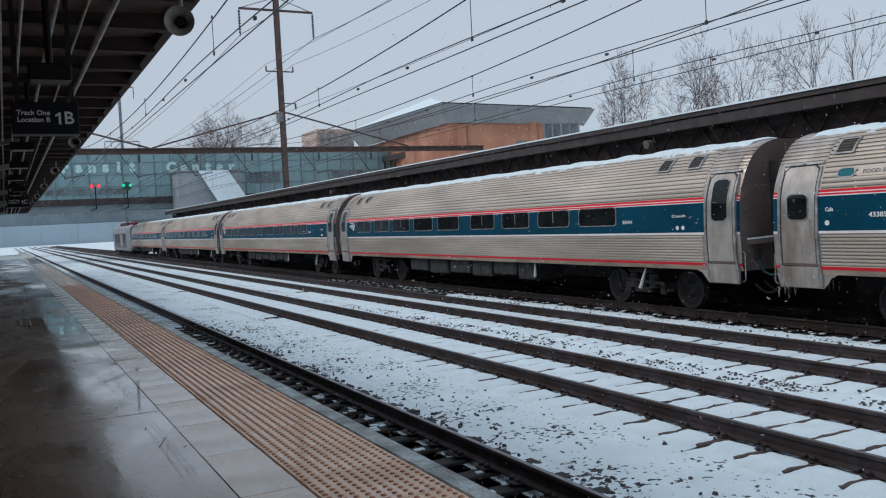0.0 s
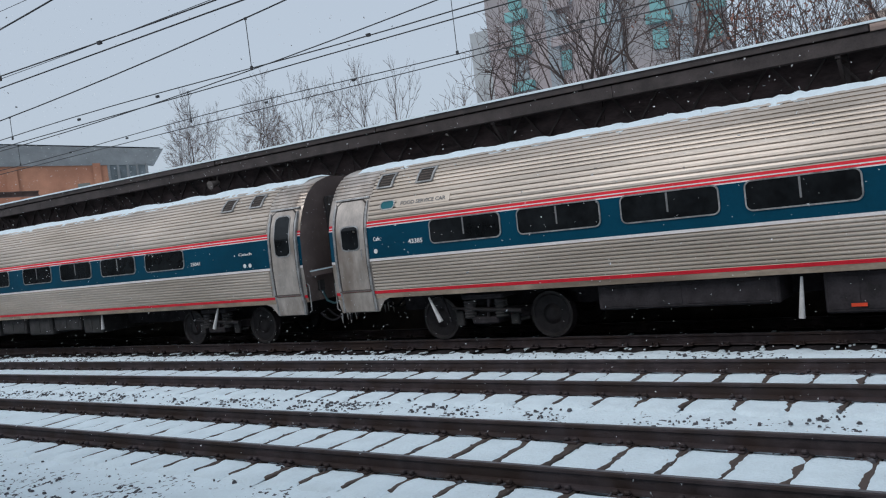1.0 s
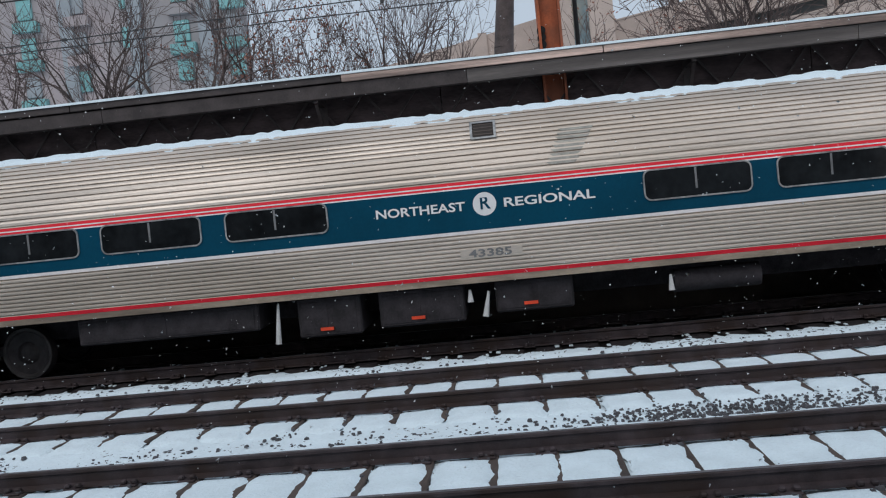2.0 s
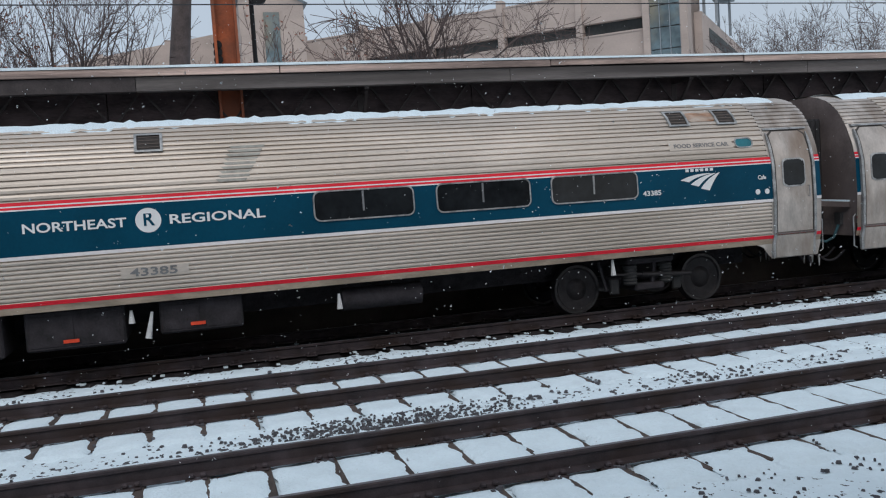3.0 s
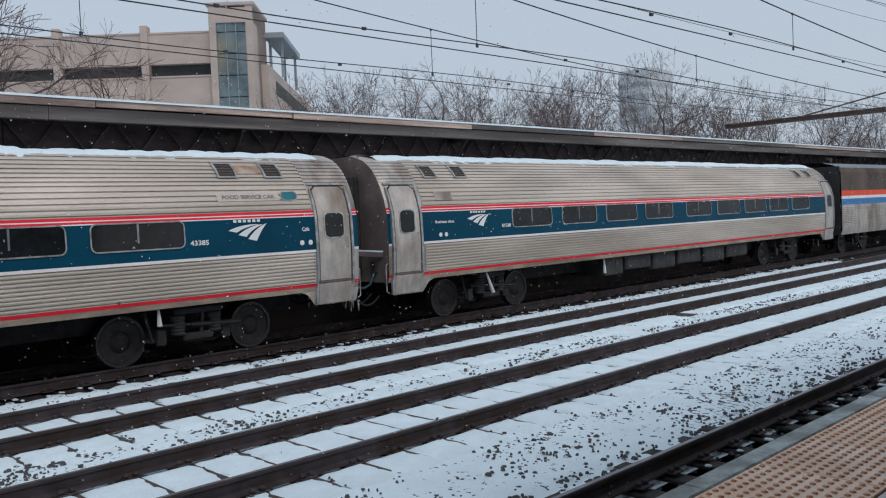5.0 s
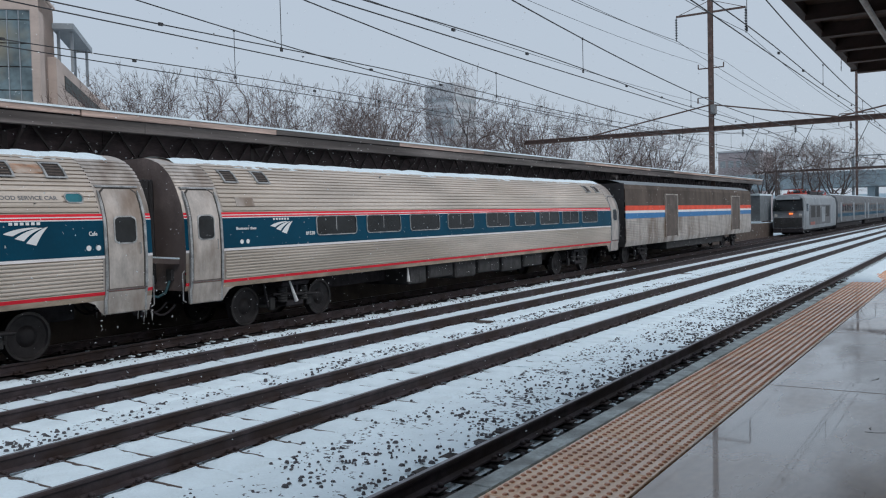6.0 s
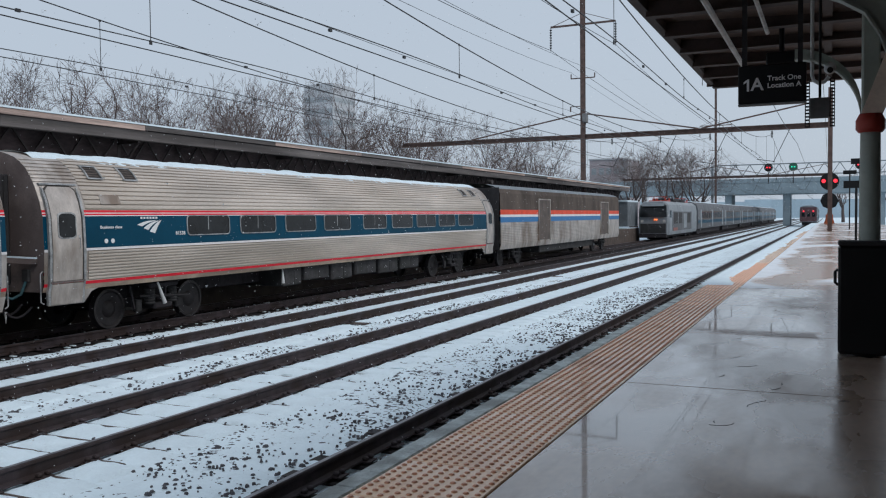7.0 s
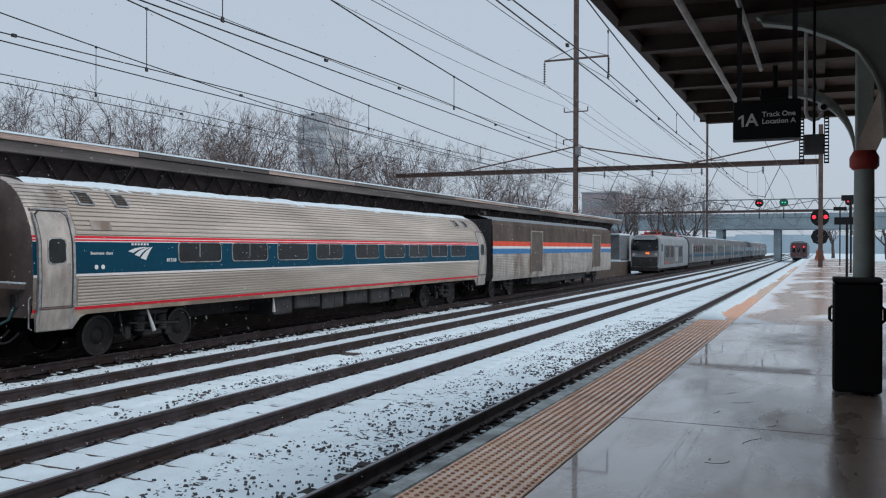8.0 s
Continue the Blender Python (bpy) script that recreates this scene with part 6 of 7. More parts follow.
def line_pole(x, y, top, material, width, arms=True, label="tall brown steel catenary pole with cross-arms and insulators"):
    t = thing("catenary_pole", label, "pole", pose(x, y, PLAT if x > 17 else PLAT), group="catenary poles")
    m = Mesh()
    w = width / 2
    f = 0.025
    sec = [(-w, -w), (w, -w), (w, -w + 2 * f), (f, -w + 2 * f), (f, w - 2 * f), (w, w - 2 * f), (w, w), (-w, w), (-w, w - 2 * f), (-f, w - 2 * f), (-f, -w + 2 * f), (-w, -w + 2 * f)]
    m.faces([(a, b, z) for z in (0, top) for a, b in sec], [(k, (k + 1) % 12, 12 + (k + 1) % 12, 12 + k) for k in range(12)])
    part("shaft", m, material, t, smooth=0)
    if arms:
        for z, ln in ((16.3, 2.6), (25.0, 2.2)):
            if z < top:
                m = Mesh()
                m.bar((-ln, 0, z), (ln, 0, z), 0.12, 0.14)
                m.bar((-ln, 0, z), (0, 0, z + 0.9), 0.04, 0.04)
                m.bar((ln, 0, z), (0, 0, z + 0.9), 0.04, 0.04)
                a = part("cross_arm", m, material, t, smooth=0)
                for s in (-ln, ln):
                    m = Mesh()
                    for k in range(8):
                        m.tube((s, 0, z - 0.2 - 0.2 * k), (s, 0, z - 0.3 - 0.2 * k), 0.11, 0.05, 8)
                    m.tube((s, 0, z), (s, 0, z - 1.9), 0.03, n=6)
                    part("insulator", m, WIRE, a, "string of dark insulator discs")
        m = Mesh()
        m.bar((-0.95, 0, 12.1), (0.95, 0, 12.1), 0.08, 0.08)
        for s in (-0.95, 0.95):
            m.tube((s, 0, 12.1), (s, 0, 12.45), 0.05, n=6)
        part("small_cross_arm", m, material, t, smooth=0)
        m = Mesh()
        m.bar((0, 0, 9.9), (1.0, 0, 9.9), 0.06, 0.06)
        m.tube((1.0, 0, 9.9), (1.0, 0, 9.5), 0.06, n=6)
        part("side_arm", m, material, t, smooth=0)
        m = Mesh()
        m.box(-0.35, 0.0, -0.3, 0.3, 8.6, 9.3, 0.05)
        part("equipment_box", m, GREY, t)
    return t


def portal(y, x0=0.25, x1=34.0, drop=0.0):
    t = thing("catenary_portal", "brown steel portal beam spanning the tracks with bracing rods", "portal", pose(0, y, 0), group="catenary portals")
    m = Mesh()
    for z in (BEAMZ - drop - 0.16, BEAMZ - drop + 0.16):
        m.box(x0, x1, -0.16, 0.16, z - 0.03, z + 0.03)
    m.box(x0, x1, -0.03, 0.03, BEAMZ - drop - 0.16, BEAMZ - drop + 0.16)
    part("beam", m, POLE, t, smooth=0)
    for a, b in ((18.0, 9.2), (18.0, 27.5), (0.25, 9.0)):
        m = Mesh()
        m.bar((a, 0, BEAMZ + 1.85), (b, 0, BEAMZ - drop + 0.2), 0.10, 0.10)
        part("brace_rod", m, POLE, t, smooth=0)
    for x in TRACKS + (20.5, 24.5):
        m = Mesh()
        bz = BEAMZ - drop
        m.tube((x, 0, bz - 0.16), (x, 0, bz - 0.75), 0.03, n=6)
        for k in range(4):
            m.tube((x, 0, bz - 0.3 - 0.1 * k), (x, 0, bz - 0.36 - 0.1 * k), 0.10, 0.05, 8)
        m.tube((x - 1.2, 0, bz - 0.16), (x - 0.1, 0, 4.9), 0.025, n=6)
        m.tube((x - 0.2, 0, 4.95), (x + 1.0, 0, 5.15), 0.025, n=6)
        part("insulator", m, WIRE, t, "hanging insulator and registration arm")
    if y < -20:
        near = Mesh()
        near.box(0.1, 0.4, -0.15, 0.15, PLAT, BEAMZ + 2.6)
        part("near_post", near, POLE, t, smooth=0)
    return t


def wires():
    def curve(name, pts, r, group, label):
        cu = bpy.data.curves.new(name, "CURVE")
        cu.dimensions, cu.bevel_depth, cu.bevel_resolution = "3D", r, 1
        sp = cu.splines.new("POLY")
        sp.points.add(len(pts) - 1)
        for p, q in zip(sp.points, pts):
            p.co = (*q, 1)
        cu.materials.append(WIRE)
        return tagged(new(name, cu), label, "wire", group)
    for c, x in enumerate(TRACKS):
        def mess(y):
            for a, b in zip(SPANS, SPANS[1:]):
                if b <= y <= a:
                    u = 2 * (y - b) / (a - b) - 1
                    low, high = MESS[c]
                    return low + (high - low) * u * u
            return 6.5
        ys = [SPANS[0] + (SPANS[-1] - SPANS[0]) * k / 240 for k in range(241)]
        curve("messenger_wire", [(x + 0.1 * nz(y * 0.02, c), y, mess(y)) for y in ys], 0.014, "overhead wires", "dark sagging messenger wire above the track")
        curve("auxiliary_wire", [(x, y, CONT[c] + 0.16 + 0.05 * math.cos(y * 0.35)) for y in ys], 0.011, "overhead wires", "dark auxiliary wire above the track")
        curve("contact_wire", [(x + 0.04, y, CONT[c]) for y in ys], 0.011, "overhead wires", "straight dark contact wire above the track")
        h = Mesh()
        y = 130.0 - 2.3 * c
        while y > -230:
            z0 = mess(y)
            h.tube((x, y, CONT[c] + 0.1), (x, y, z0), 0.008, n=4)
            h.box(x - 0.012, x + 0.012, y - 0.03, y + 0.03, CONT[c] + 0.10, CONT[c] + 0.18)
            h.box(x - 0.012, x + 0.012, y - 0.03, y + 0.03, z0 - 0.03, z0 + 0.02)
            for q in (2.9, 5.8):
                h.box(x - 0.014, x + 0.03, y - q - 0.04, y - q + 0.04, CONT[c] + 0.10, CONT[c] + 0.15)
            y -= 8.7
        solid("wire_droppers", h, WIRE, "droppers and clips between the overhead wires", "droppers", "overhead wires", "stuff", 0)
    for x, z, r in ((15.4, 14.4, 0.02), (20.6, 14.4, 0.02), (17.05, 12.5, 0.012), (18.95, 12.5, 0.012), (19.0, 9.5, 0.012), (0.6, 8.4, 0.014), (2.4, 6.2, 0.014)):
        pts = []
        for a, b in zip(SPANS, SPANS[1:]):
            for k in range(20):
                u = k / 20
                pts.append((x, a + (b - a) * u, z - 1.2 * 4 * u * (1 - u) * (0.8 if z > 10 else 0.4)))
        curve("feeder_wire", pts, r, "overhead wires", "thin dark feeder wire high beside the tracks")


MESS = ((5.0, 6.9), (5.0, 6.9), (5.0, 6.9), (5.35, 7.0))
CONT = (4.45, 4.45, 4.45, 4.60)


# ---- trees ----
def tree_data(seed, leaves=0, spread=1.0, stems=1, droop=0.0, bole=0.30, last=5):
    """A bare tree one metre high: trunk and limbs, a rounded crown of fine twigs, and perhaps some dry leaves."""
    rng = random.Random(seed)
    wood, twig, leaf = Mesh(), Mesh(), Mesh()
    lengths = (bole, 0.29, 0.19, 0.115, 0.065, 0.036)
    kids = (4, 4, 5, 5, 3)
    thin = {5: 0.0007, 4: 0.0009, 3: 0.0018}[last]

    def grow(p, d, length, r, depth):
        n = (5, 5, 4, 3, 2, 1)[depth]
        pts = []
        for k in range(n):
            wob = (0.09, 0.30, 0.38, 0.40, 0.36, 0.3)[depth]
            d = (d + Vector((rng.uniform(-1, 1), rng.uniform(-1, 1), rng.uniform(-1, 1))) * wob + Vector((0, 0, (0.02, 0.13, 0.08, 0.05, 0.03, 0.0)[depth] - droop))).normalized()
            q = p + d * length / n
            r2 = max(thin * 0.8, r * (0.93, 0.86, 0.82, 0.78, 0.75, 0.7)[depth])
            (wood if depth < 3 else twig).tube(p, q, r, r2, 8 if depth < 1 else 5 if depth < 3 else 3, caps=False)
            p, r = q, r2
            pts.append((p.copy(), d.copy(), r))
        if depth < last:
            for i in range(kids[depth] + (rng.random() < 0.35)):
                u = 1.0 if i < 2 else rng.uniform(0.45 if depth == 0 else 0.2, 0.95)
                c, cd, cr = pts[min(n - 1, int(u * n))]
                f = rng.uniform(0.75, 1.2)
                ang = (rng.uniform(0.15, 0.45) if i < 2 and depth else rng.uniform(0.3, 0.62) if depth == 0 else rng.uniform(0.4, 0.9)) * spread
                side = Matrix.Rotation(rng.uniform(0, 6.283), 3, cd) @ cd.orthogonal().normalized()
                nd = (cd * math.cos(ang) + side * math.sin(ang)).normalized()
                grow(c, nd, lengths[depth + 1] * f, max(thin, cr * rng.uniform(0.5, 0.74)), depth + 1)
        elif leaves and rng.random() < leaves:
            for _ in range(3):
                c = p + Vector((rng.uniform(-1, 1), rng.uniform(-1, 1), rng.uniform(-1, 1))) * 0.015
                a = Vector((rng.uniform(-1, 1), rng.uniform(-1, 1), rng.uniform(-1, 1))).normalized() * 0.006
                b = a.orthogonal().normalized() * 0.004
                leaf.poly([c - a, c + b, c + a, c - b])

    for k in range(stems):
        a = 6.28 * (k + rng.random() * 0.6) / stems
        lean = 0.0 if stems == 1 else rng.uniform(0.15, 0.45)
        grow(Vector((0.012 * k, 0.01 * k, 0)), Vector((lean * math.cos(a), lean * math.sin(a), 1)).normalized(), bole if stems == 1 else 0.36, 0.024 if stems == 1 else 0.013, 0 if stems == 1 else 1)
    hi = sorted(v[2] for v in twig.v)[int(len(twig.v) * 0.99)]
    for m in (wood, twig, leaf):
        m.v = [(x / hi, y / hi, z / hi) for x, y, z in m.v]
    return (wood.data("trunk", BARK, 60), twig.data("crown", TWIG, 0), leaf.data("leaves", LEAF, 0) if leaf.v else None)


def trees():
    kinds = [tree_data(11), tree_data(23, spread=1.1), tree_data(5, leaves=0.4, last=4), tree_data(31, stems=4, last=4), tree_data(47, spread=0.75, bole=0.42, last=4), tree_data(59, leaves=0.3, stems=4, last=4), tree_data(71, spread=1.2, droop=0.03, last=4),
             tree_data(83, last=3), tree_data(97, last=3, spread=1.15), tree_data(13, last=4, spread=0.9), tree_data(29, last=4)]
    labels = ("bare grey-brown deciduous tree in winter", "bare spreading tree with dense twigs", "tree with dry red-brown leaves still on", "bare tree of several thin stems", "tall narrow bare tree", "shrubby tree with dry reddish foliage", "gnarled bare tree with wide dark limbs", "bare tree in a distant hazy wood", "bare tree in a distant hazy wood",
              "slender bare tree with crooked limbs", "bare deciduous tree with open crown")
    rng = random.Random(99)

    def put(kind, x, y, top, wide=1.0):
        base = BED - 0.06
        t = thing("tree", labels[kind], "tree", pose(x, y, base, 0, 0, rng.uniform(0, 360)), group="bare trees")
        s = top - base
        for name, data in zip(("trunk", "crown", "leaves"), kinds[kind]):
            if data:
                o = part(name, data, None, t)
                o.scale = (s * wide * 0.82, s * wide * 0.82, s)
    # behind the far platform, from north to south
    for k, x, y, top, w in ((0, 38, 45.7, 11.4, 0.85), (1, 38, 38.5, 10.9, 0.85), (0, 38, 34.8, 10.6, 0.75), (4, 38, 29.6, 10.6, 0.7), (3, 46, 33.0, 7.6, 1.2),
                            (6, 34, 18.8, 10.4, 0.9), (0, 38, 17.1, 12.6, 1.0), (4, 38, 13.6, 13.0, 1.2), (5, 38, 10.9, 8.7, 1.0), (4, 38, 9.6, 12.5, 0.9), (2, 38, 8.2, 10.8, 1.0), (3, 38, 5.8, 9.6, 0.8),
                            (0, 38, 4.2, 12.2, 0.8), (6, 38, 1.0, 11.5, 0.8), (5, 38, -6.4, 9.0, 1.1), (3, 36, -9.6, 12.2, 1.1), (0, 38, -11.0, 11.0, 0.9), (6, 38, -16.5, 9.8, 0.9),
                            (1, 38, -29.0, 8.5, 1.1), (0, 38, -32.0, 9.4, 1.1), (6, 38, -35.8, 9.9, 1.25), (1, 38, -40.6, 9.9, 1.25), (0, 38, -45.5, 10.0, 1.0), (1, 38, -48.9, 10.9, 1.1),
                            (0, 38, -52.2, 11.2, 1.1), (1, 44, -56.5, 10.2, 1.1), (0, 38, -62.5, 13.4, 1.0), (3, 42, -66.0, 11.0, 1.0), (0, 46, -34.5, 10.4, 1.1), (1, 45, -43.0, 10.6, 1.0), (0, 47, -50.0, 10.8, 1.1), (1, 46, -58.0, 11.4, 1.1), (0, 47, -74.0, 12.0, 1.1), (1, 48, -84.0, 12.0, 1.2), (1, 38, -71.0, 11.8, 1.1), (0, 38, -80.0, 12.8, 1.0), (1, 40, -87.0, 11.5, 1.1),
                            (0, 38, -95.5, 13.0, 1.0), (1, 38, -112.0, 13.5, 1.2), (3, 40, -104.0, 11.0, 1.2), (0, 40, -125.0, 13.0, 1.2), (1, 26, -150.0, 13.0, 1.3), (0, 24, -170.0, 13.5, 1.4), (1, 30, -190.0, 15.0, 1.4), (0, 28.5, -146.0, 12.0, 1.5), (7, -8.0, -232.0, 12.0, 1.6), (8, -15.0, -240.0, 13.0, 1.6), (7, -22.0, -225.0, 12.0, 1.6), (8, -3.0, -262.0, 12.0, 1.6), (7, -13.0, -158.0, 8.0, 1.5), (8, -19.0, -168.0, 9.0, 1.5), (1, 31.5, -152.0, 13.0, 1.5), (0, 22.0, -160.0, 12.5, 1.4), (1, 34.0, -160.0, 12.0, 1.5),
                            (1, 36.5, 152.0, 22.5, 1.2), (0, 33.5, 154.0, 20.5, 1.0), (0, 39.6, 153.0, 21.0, 1.1)):
        put({0: 9, 1: 10}.get(k, k) if -20 < y < 25 else k, x, y, top, w)
    # woods further off
    for k in range(60):
        put(rng.choice((7, 8)), rng.uniform(58, 110), -34 - 4.2 * k + rng.uniform(-2, 2), rng.uniform(12, 17), 1.3)
    for k in range(14):
        put(rng.choice((7, 8)), rng.uniform(70, 100), 40 + 4 * k, rng.uniform(10, 14), 1.3)


def leaning_trunk():
    t = thing("tree", "thick dark leaning tree trunk beside the rusty pole", "tree", pose(20.0, -0.75, PLAT))
    m = Mesh()
    pts = [(0, 0, 0), (0, 0.05, 3.0), (0, -0.05, 4.5), (0.05, -0.25, 6.2), (0.1, -0.4, 8.5), (0.1, -0.5, 12)]
    for k, (a, b) in enumerate(zip(pts, pts[1:])):
        m.tube(a, b, 0.28 - 0.03 * k, 0.25 - 0.03 * k, 10, caps=False)
    m.tube((0, -0.05, 4.5), (0.2, -0.7, 7.5), 0.09, 0.04, 8)
    part("trunk", m, BARK, t, smooth=60)


# ---- buildings ----
def facade_frame(a, b):
    """The pose of a wall from the plan point a to b: x along the wall, y away from the viewer."""
    d = Vector((b[0] - a[0], b[1] - a[1], 0))
    return Matrix.Translation((a[0], a[1], 0)) @ Matrix.Rotation(math.atan2(d.y, d.x), 4, "Z"), d.length


def garage():
    # the long front runs from the stair tower back to the north
    g = thing("parking_garage", "beige precast concrete parking garage with dark open decks", "building", Matrix())
    a, b = (56.0, -32.9), (67.4, -20.6)
    m, ln = facade_frame(a, b)
    g.matrix_world = m
    base, top = -1.5, 15.2
    # one solid block stands for the decks; its dark colour is their shade
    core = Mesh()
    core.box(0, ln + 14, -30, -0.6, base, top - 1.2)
    part("deck_shade_block", core, DARKBAY, g, "solid dark block standing for the shaded parking decks", smooth=0)
    z = top
    while z > base + 1:
        w = Mesh()
        w.box(0, ln + 14, -0.55, 0, z - 2.3, z, 0.02)
        part("spandrel", w, BEIGE, g, smooth=0)
        w = Mesh()
        w.box(0, ln + 14, -0.05, 0.06, z - 0.12, z + 0.0)
        part("coping", w, BEIGE, g, smooth=0)
        z -= 3.15
    for k in range(5):
        w = Mesh()
        x = 4.8 + 6.3 * k
        w.box(x - 0.26, x + 0.26, -0.6, 0.22, base, top + 0.5, 0.03)
        part("pier", w, BEIGE, g, smooth=0)
    # side wall running back from the tower
    s = Mesh()
    s.box(-3.7, -3.1, -30, -2.0, base, 13.0)
    part("side_wall", s, BEIGE, g, smooth=0)
    # openings are dark panels on the wall, their shade put into the colour
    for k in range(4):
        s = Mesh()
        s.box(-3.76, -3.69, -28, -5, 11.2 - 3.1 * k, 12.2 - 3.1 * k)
        part("side_opening_shade", s, DARKBAY, g, smooth=0)
    s = Mesh()
    for y in (-5, -12):
        for x in (-4.3, -3.4):
            s.box(x - 0.1, x + 0.1, y - 0.1, y + 0.1, 12.5, 15.4)
    s.box(-4.6, -3.1, -13, -4, 15.4, 15.8)
    part("roof_canopy", s, FARGREY, g, "small steel roof over the top deck", smooth=0)
    t = thing("stair_tower", "beige stair tower with tall blue-grey glazing", "building", m)
    w = Mesh()
    for x0, x1 in ((-3.15, -2.62), (-0.5, 0.0)):
        w.box(x0, x1, -4.5, 0.6, base, 16.8, 0.03)
    w.box(-3.15, 0, -4.5, 0.58, 15.6, 16.7, 0.03)
    w.box(-3.15, 0, -4.6, -1.0, base, 16.6)
    part("tower_wall", w, BEIGE, t, smooth=0)
    w = Mesh()
    w.box(-3.3, 0.15, -4.7, 0.7, 16.8, 17.05, 0.04)
    part("tower_coping", w, BEIGE, t, smooth=0)
    for i in range(3):
        for j in range(11):
            p = Mesh()
            p.box(-2.61 + 0.71 * i, -1.94 + 0.71 * i, 0.40, 0.44, base + 1.0 + 1.55 * j, base + 2.48 + 1.55 * j)
            part("glass_pane", p, TOWERGLASS, t, smooth=0)
    p = Mesh()
    for i in range(4):
        p.box(-2.64 + 0.71 * i, -2.58 + 0.71 * i, 0.38, 0.50, base, 15.8)
    part("mullions", p, FARGREY, t, smooth=0)
    # second tower and ramp wing to the north
    t2 = thing("stair_tower", "second beige stair tower with low pitched roof and glass strip", "building", pose(62, -4.8, 0))
    w = Mesh()
    w.prism([(0, base), (5.5, base), (5.5, 15.2), (0, 15.6)], -4.5, 0)
    part("tower_wall", w, BEIGE, t2, smooth=0)
    w = Mesh()
    w.faces([(-0.3, 0.3, 15.65), (-0.3, -2.6, 16.3), (-0.3, -4.8, 15.2), (6, -4.8, 15.2), (6, -2.6, 16.3), (6, 0.3, 15.65)], [(0, 1, 4, 5), (1, 2, 3, 4), (0, 5, 3, 2, 1)])
    part("tower_roof", w, FARGREY, t2, smooth=0)
    w = Mesh()
    w.box(-0.08, 0.02, -2.75, -1.65, base, 14.6)
    part("glass_strip", w, TOWERGLASS, t2, smooth=0)
    r = thing("garage_ramp", "sloping beige concrete garage ramp wing", "building", pose(70, 0, 0))
    w = Mesh()
    for k in range(4):
        o = -3.1 * k
        w.faces([(0, 14, 11.4 + o), (0, -6, 15.2 + o), (0, -6, 13.0 + o), (0, 14, 9.2 + o), (1, 14, 11.4 + o), (1, -6, 15.2 + o), (1, -6, 13.0 + o), (1, 14, 9.2 + o)], [(0, 1, 2, 3), (4, 7, 6, 5), (0, 4, 5, 1), (3, 2, 6, 7), (0, 3, 7, 4)])
    part("ramp_parapet", w, BEIGE, r, smooth=0)
    for k in range(4):
        w = Mesh()
        y = 10.5 - 5.2 * k
        w.box(-0.2, 0.6, y - 0.35, y + 0.35, base, 12.5 + 0.19 * (14 - y) - 0.9)
        part("pier", w, BEIGE, r, smooth=0)
    # solid block behind the ramps, coloured as the shade between them
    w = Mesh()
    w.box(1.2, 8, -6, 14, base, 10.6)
    part("deck_shade_block", w, DARKBAY, r, smooth=0)


def apartments():
    t = thing("apartment_block", "tall pinkish-grey apartment block with turquoise balcony panels", "building", pose(62, 36.3, 0))
    base, top = -1.5, 25.0
    w = Mesh()
    w.box(0, 14, -9, 0, base, top)
    w.box(0, 3.2, -18.6, -8.98, base, top - 0.3)
    part("wall", w, APT, t, smooth=0)
    w = Mesh()
    w.box(7.2, 14, 0.02, 6.2, base, 18.3)
    part("end_wall", w, APTGREY, t, "pale grey end wall", smooth=0)
    rng = random.Random(12)
    for j in range(9):
        for i in range(5):
            p = Mesh()
            y = -2.2 - 3.9 * i
            z = 0.4 + 2.85 * j
            p.box(-0.16, 0.03, y - 1.25, y - 0.1, z, z + 1.5, 0.02)
            part("window", p, TURQ if rng.random() < 0.55 else FARGREY, t, smooth=0)
            if rng.random() < 0.5:
                p = Mesh()
                p.box(-0.5, -0.02, y - 1.7, y + 0.2, z - 0.95, z - 0.2, 0.02)
                part("balcony", p, TURQ if rng.random() < 0.5 else APT, t, smooth=0)
    for i in range(3):
        p = Mesh()
        y = -6.0 - 5.2 * i
        p.box(-0.35, 0.02, y - 0.5, y + 0.5, base, top)
        part("pilaster", p, FARGREY, t, smooth=0)


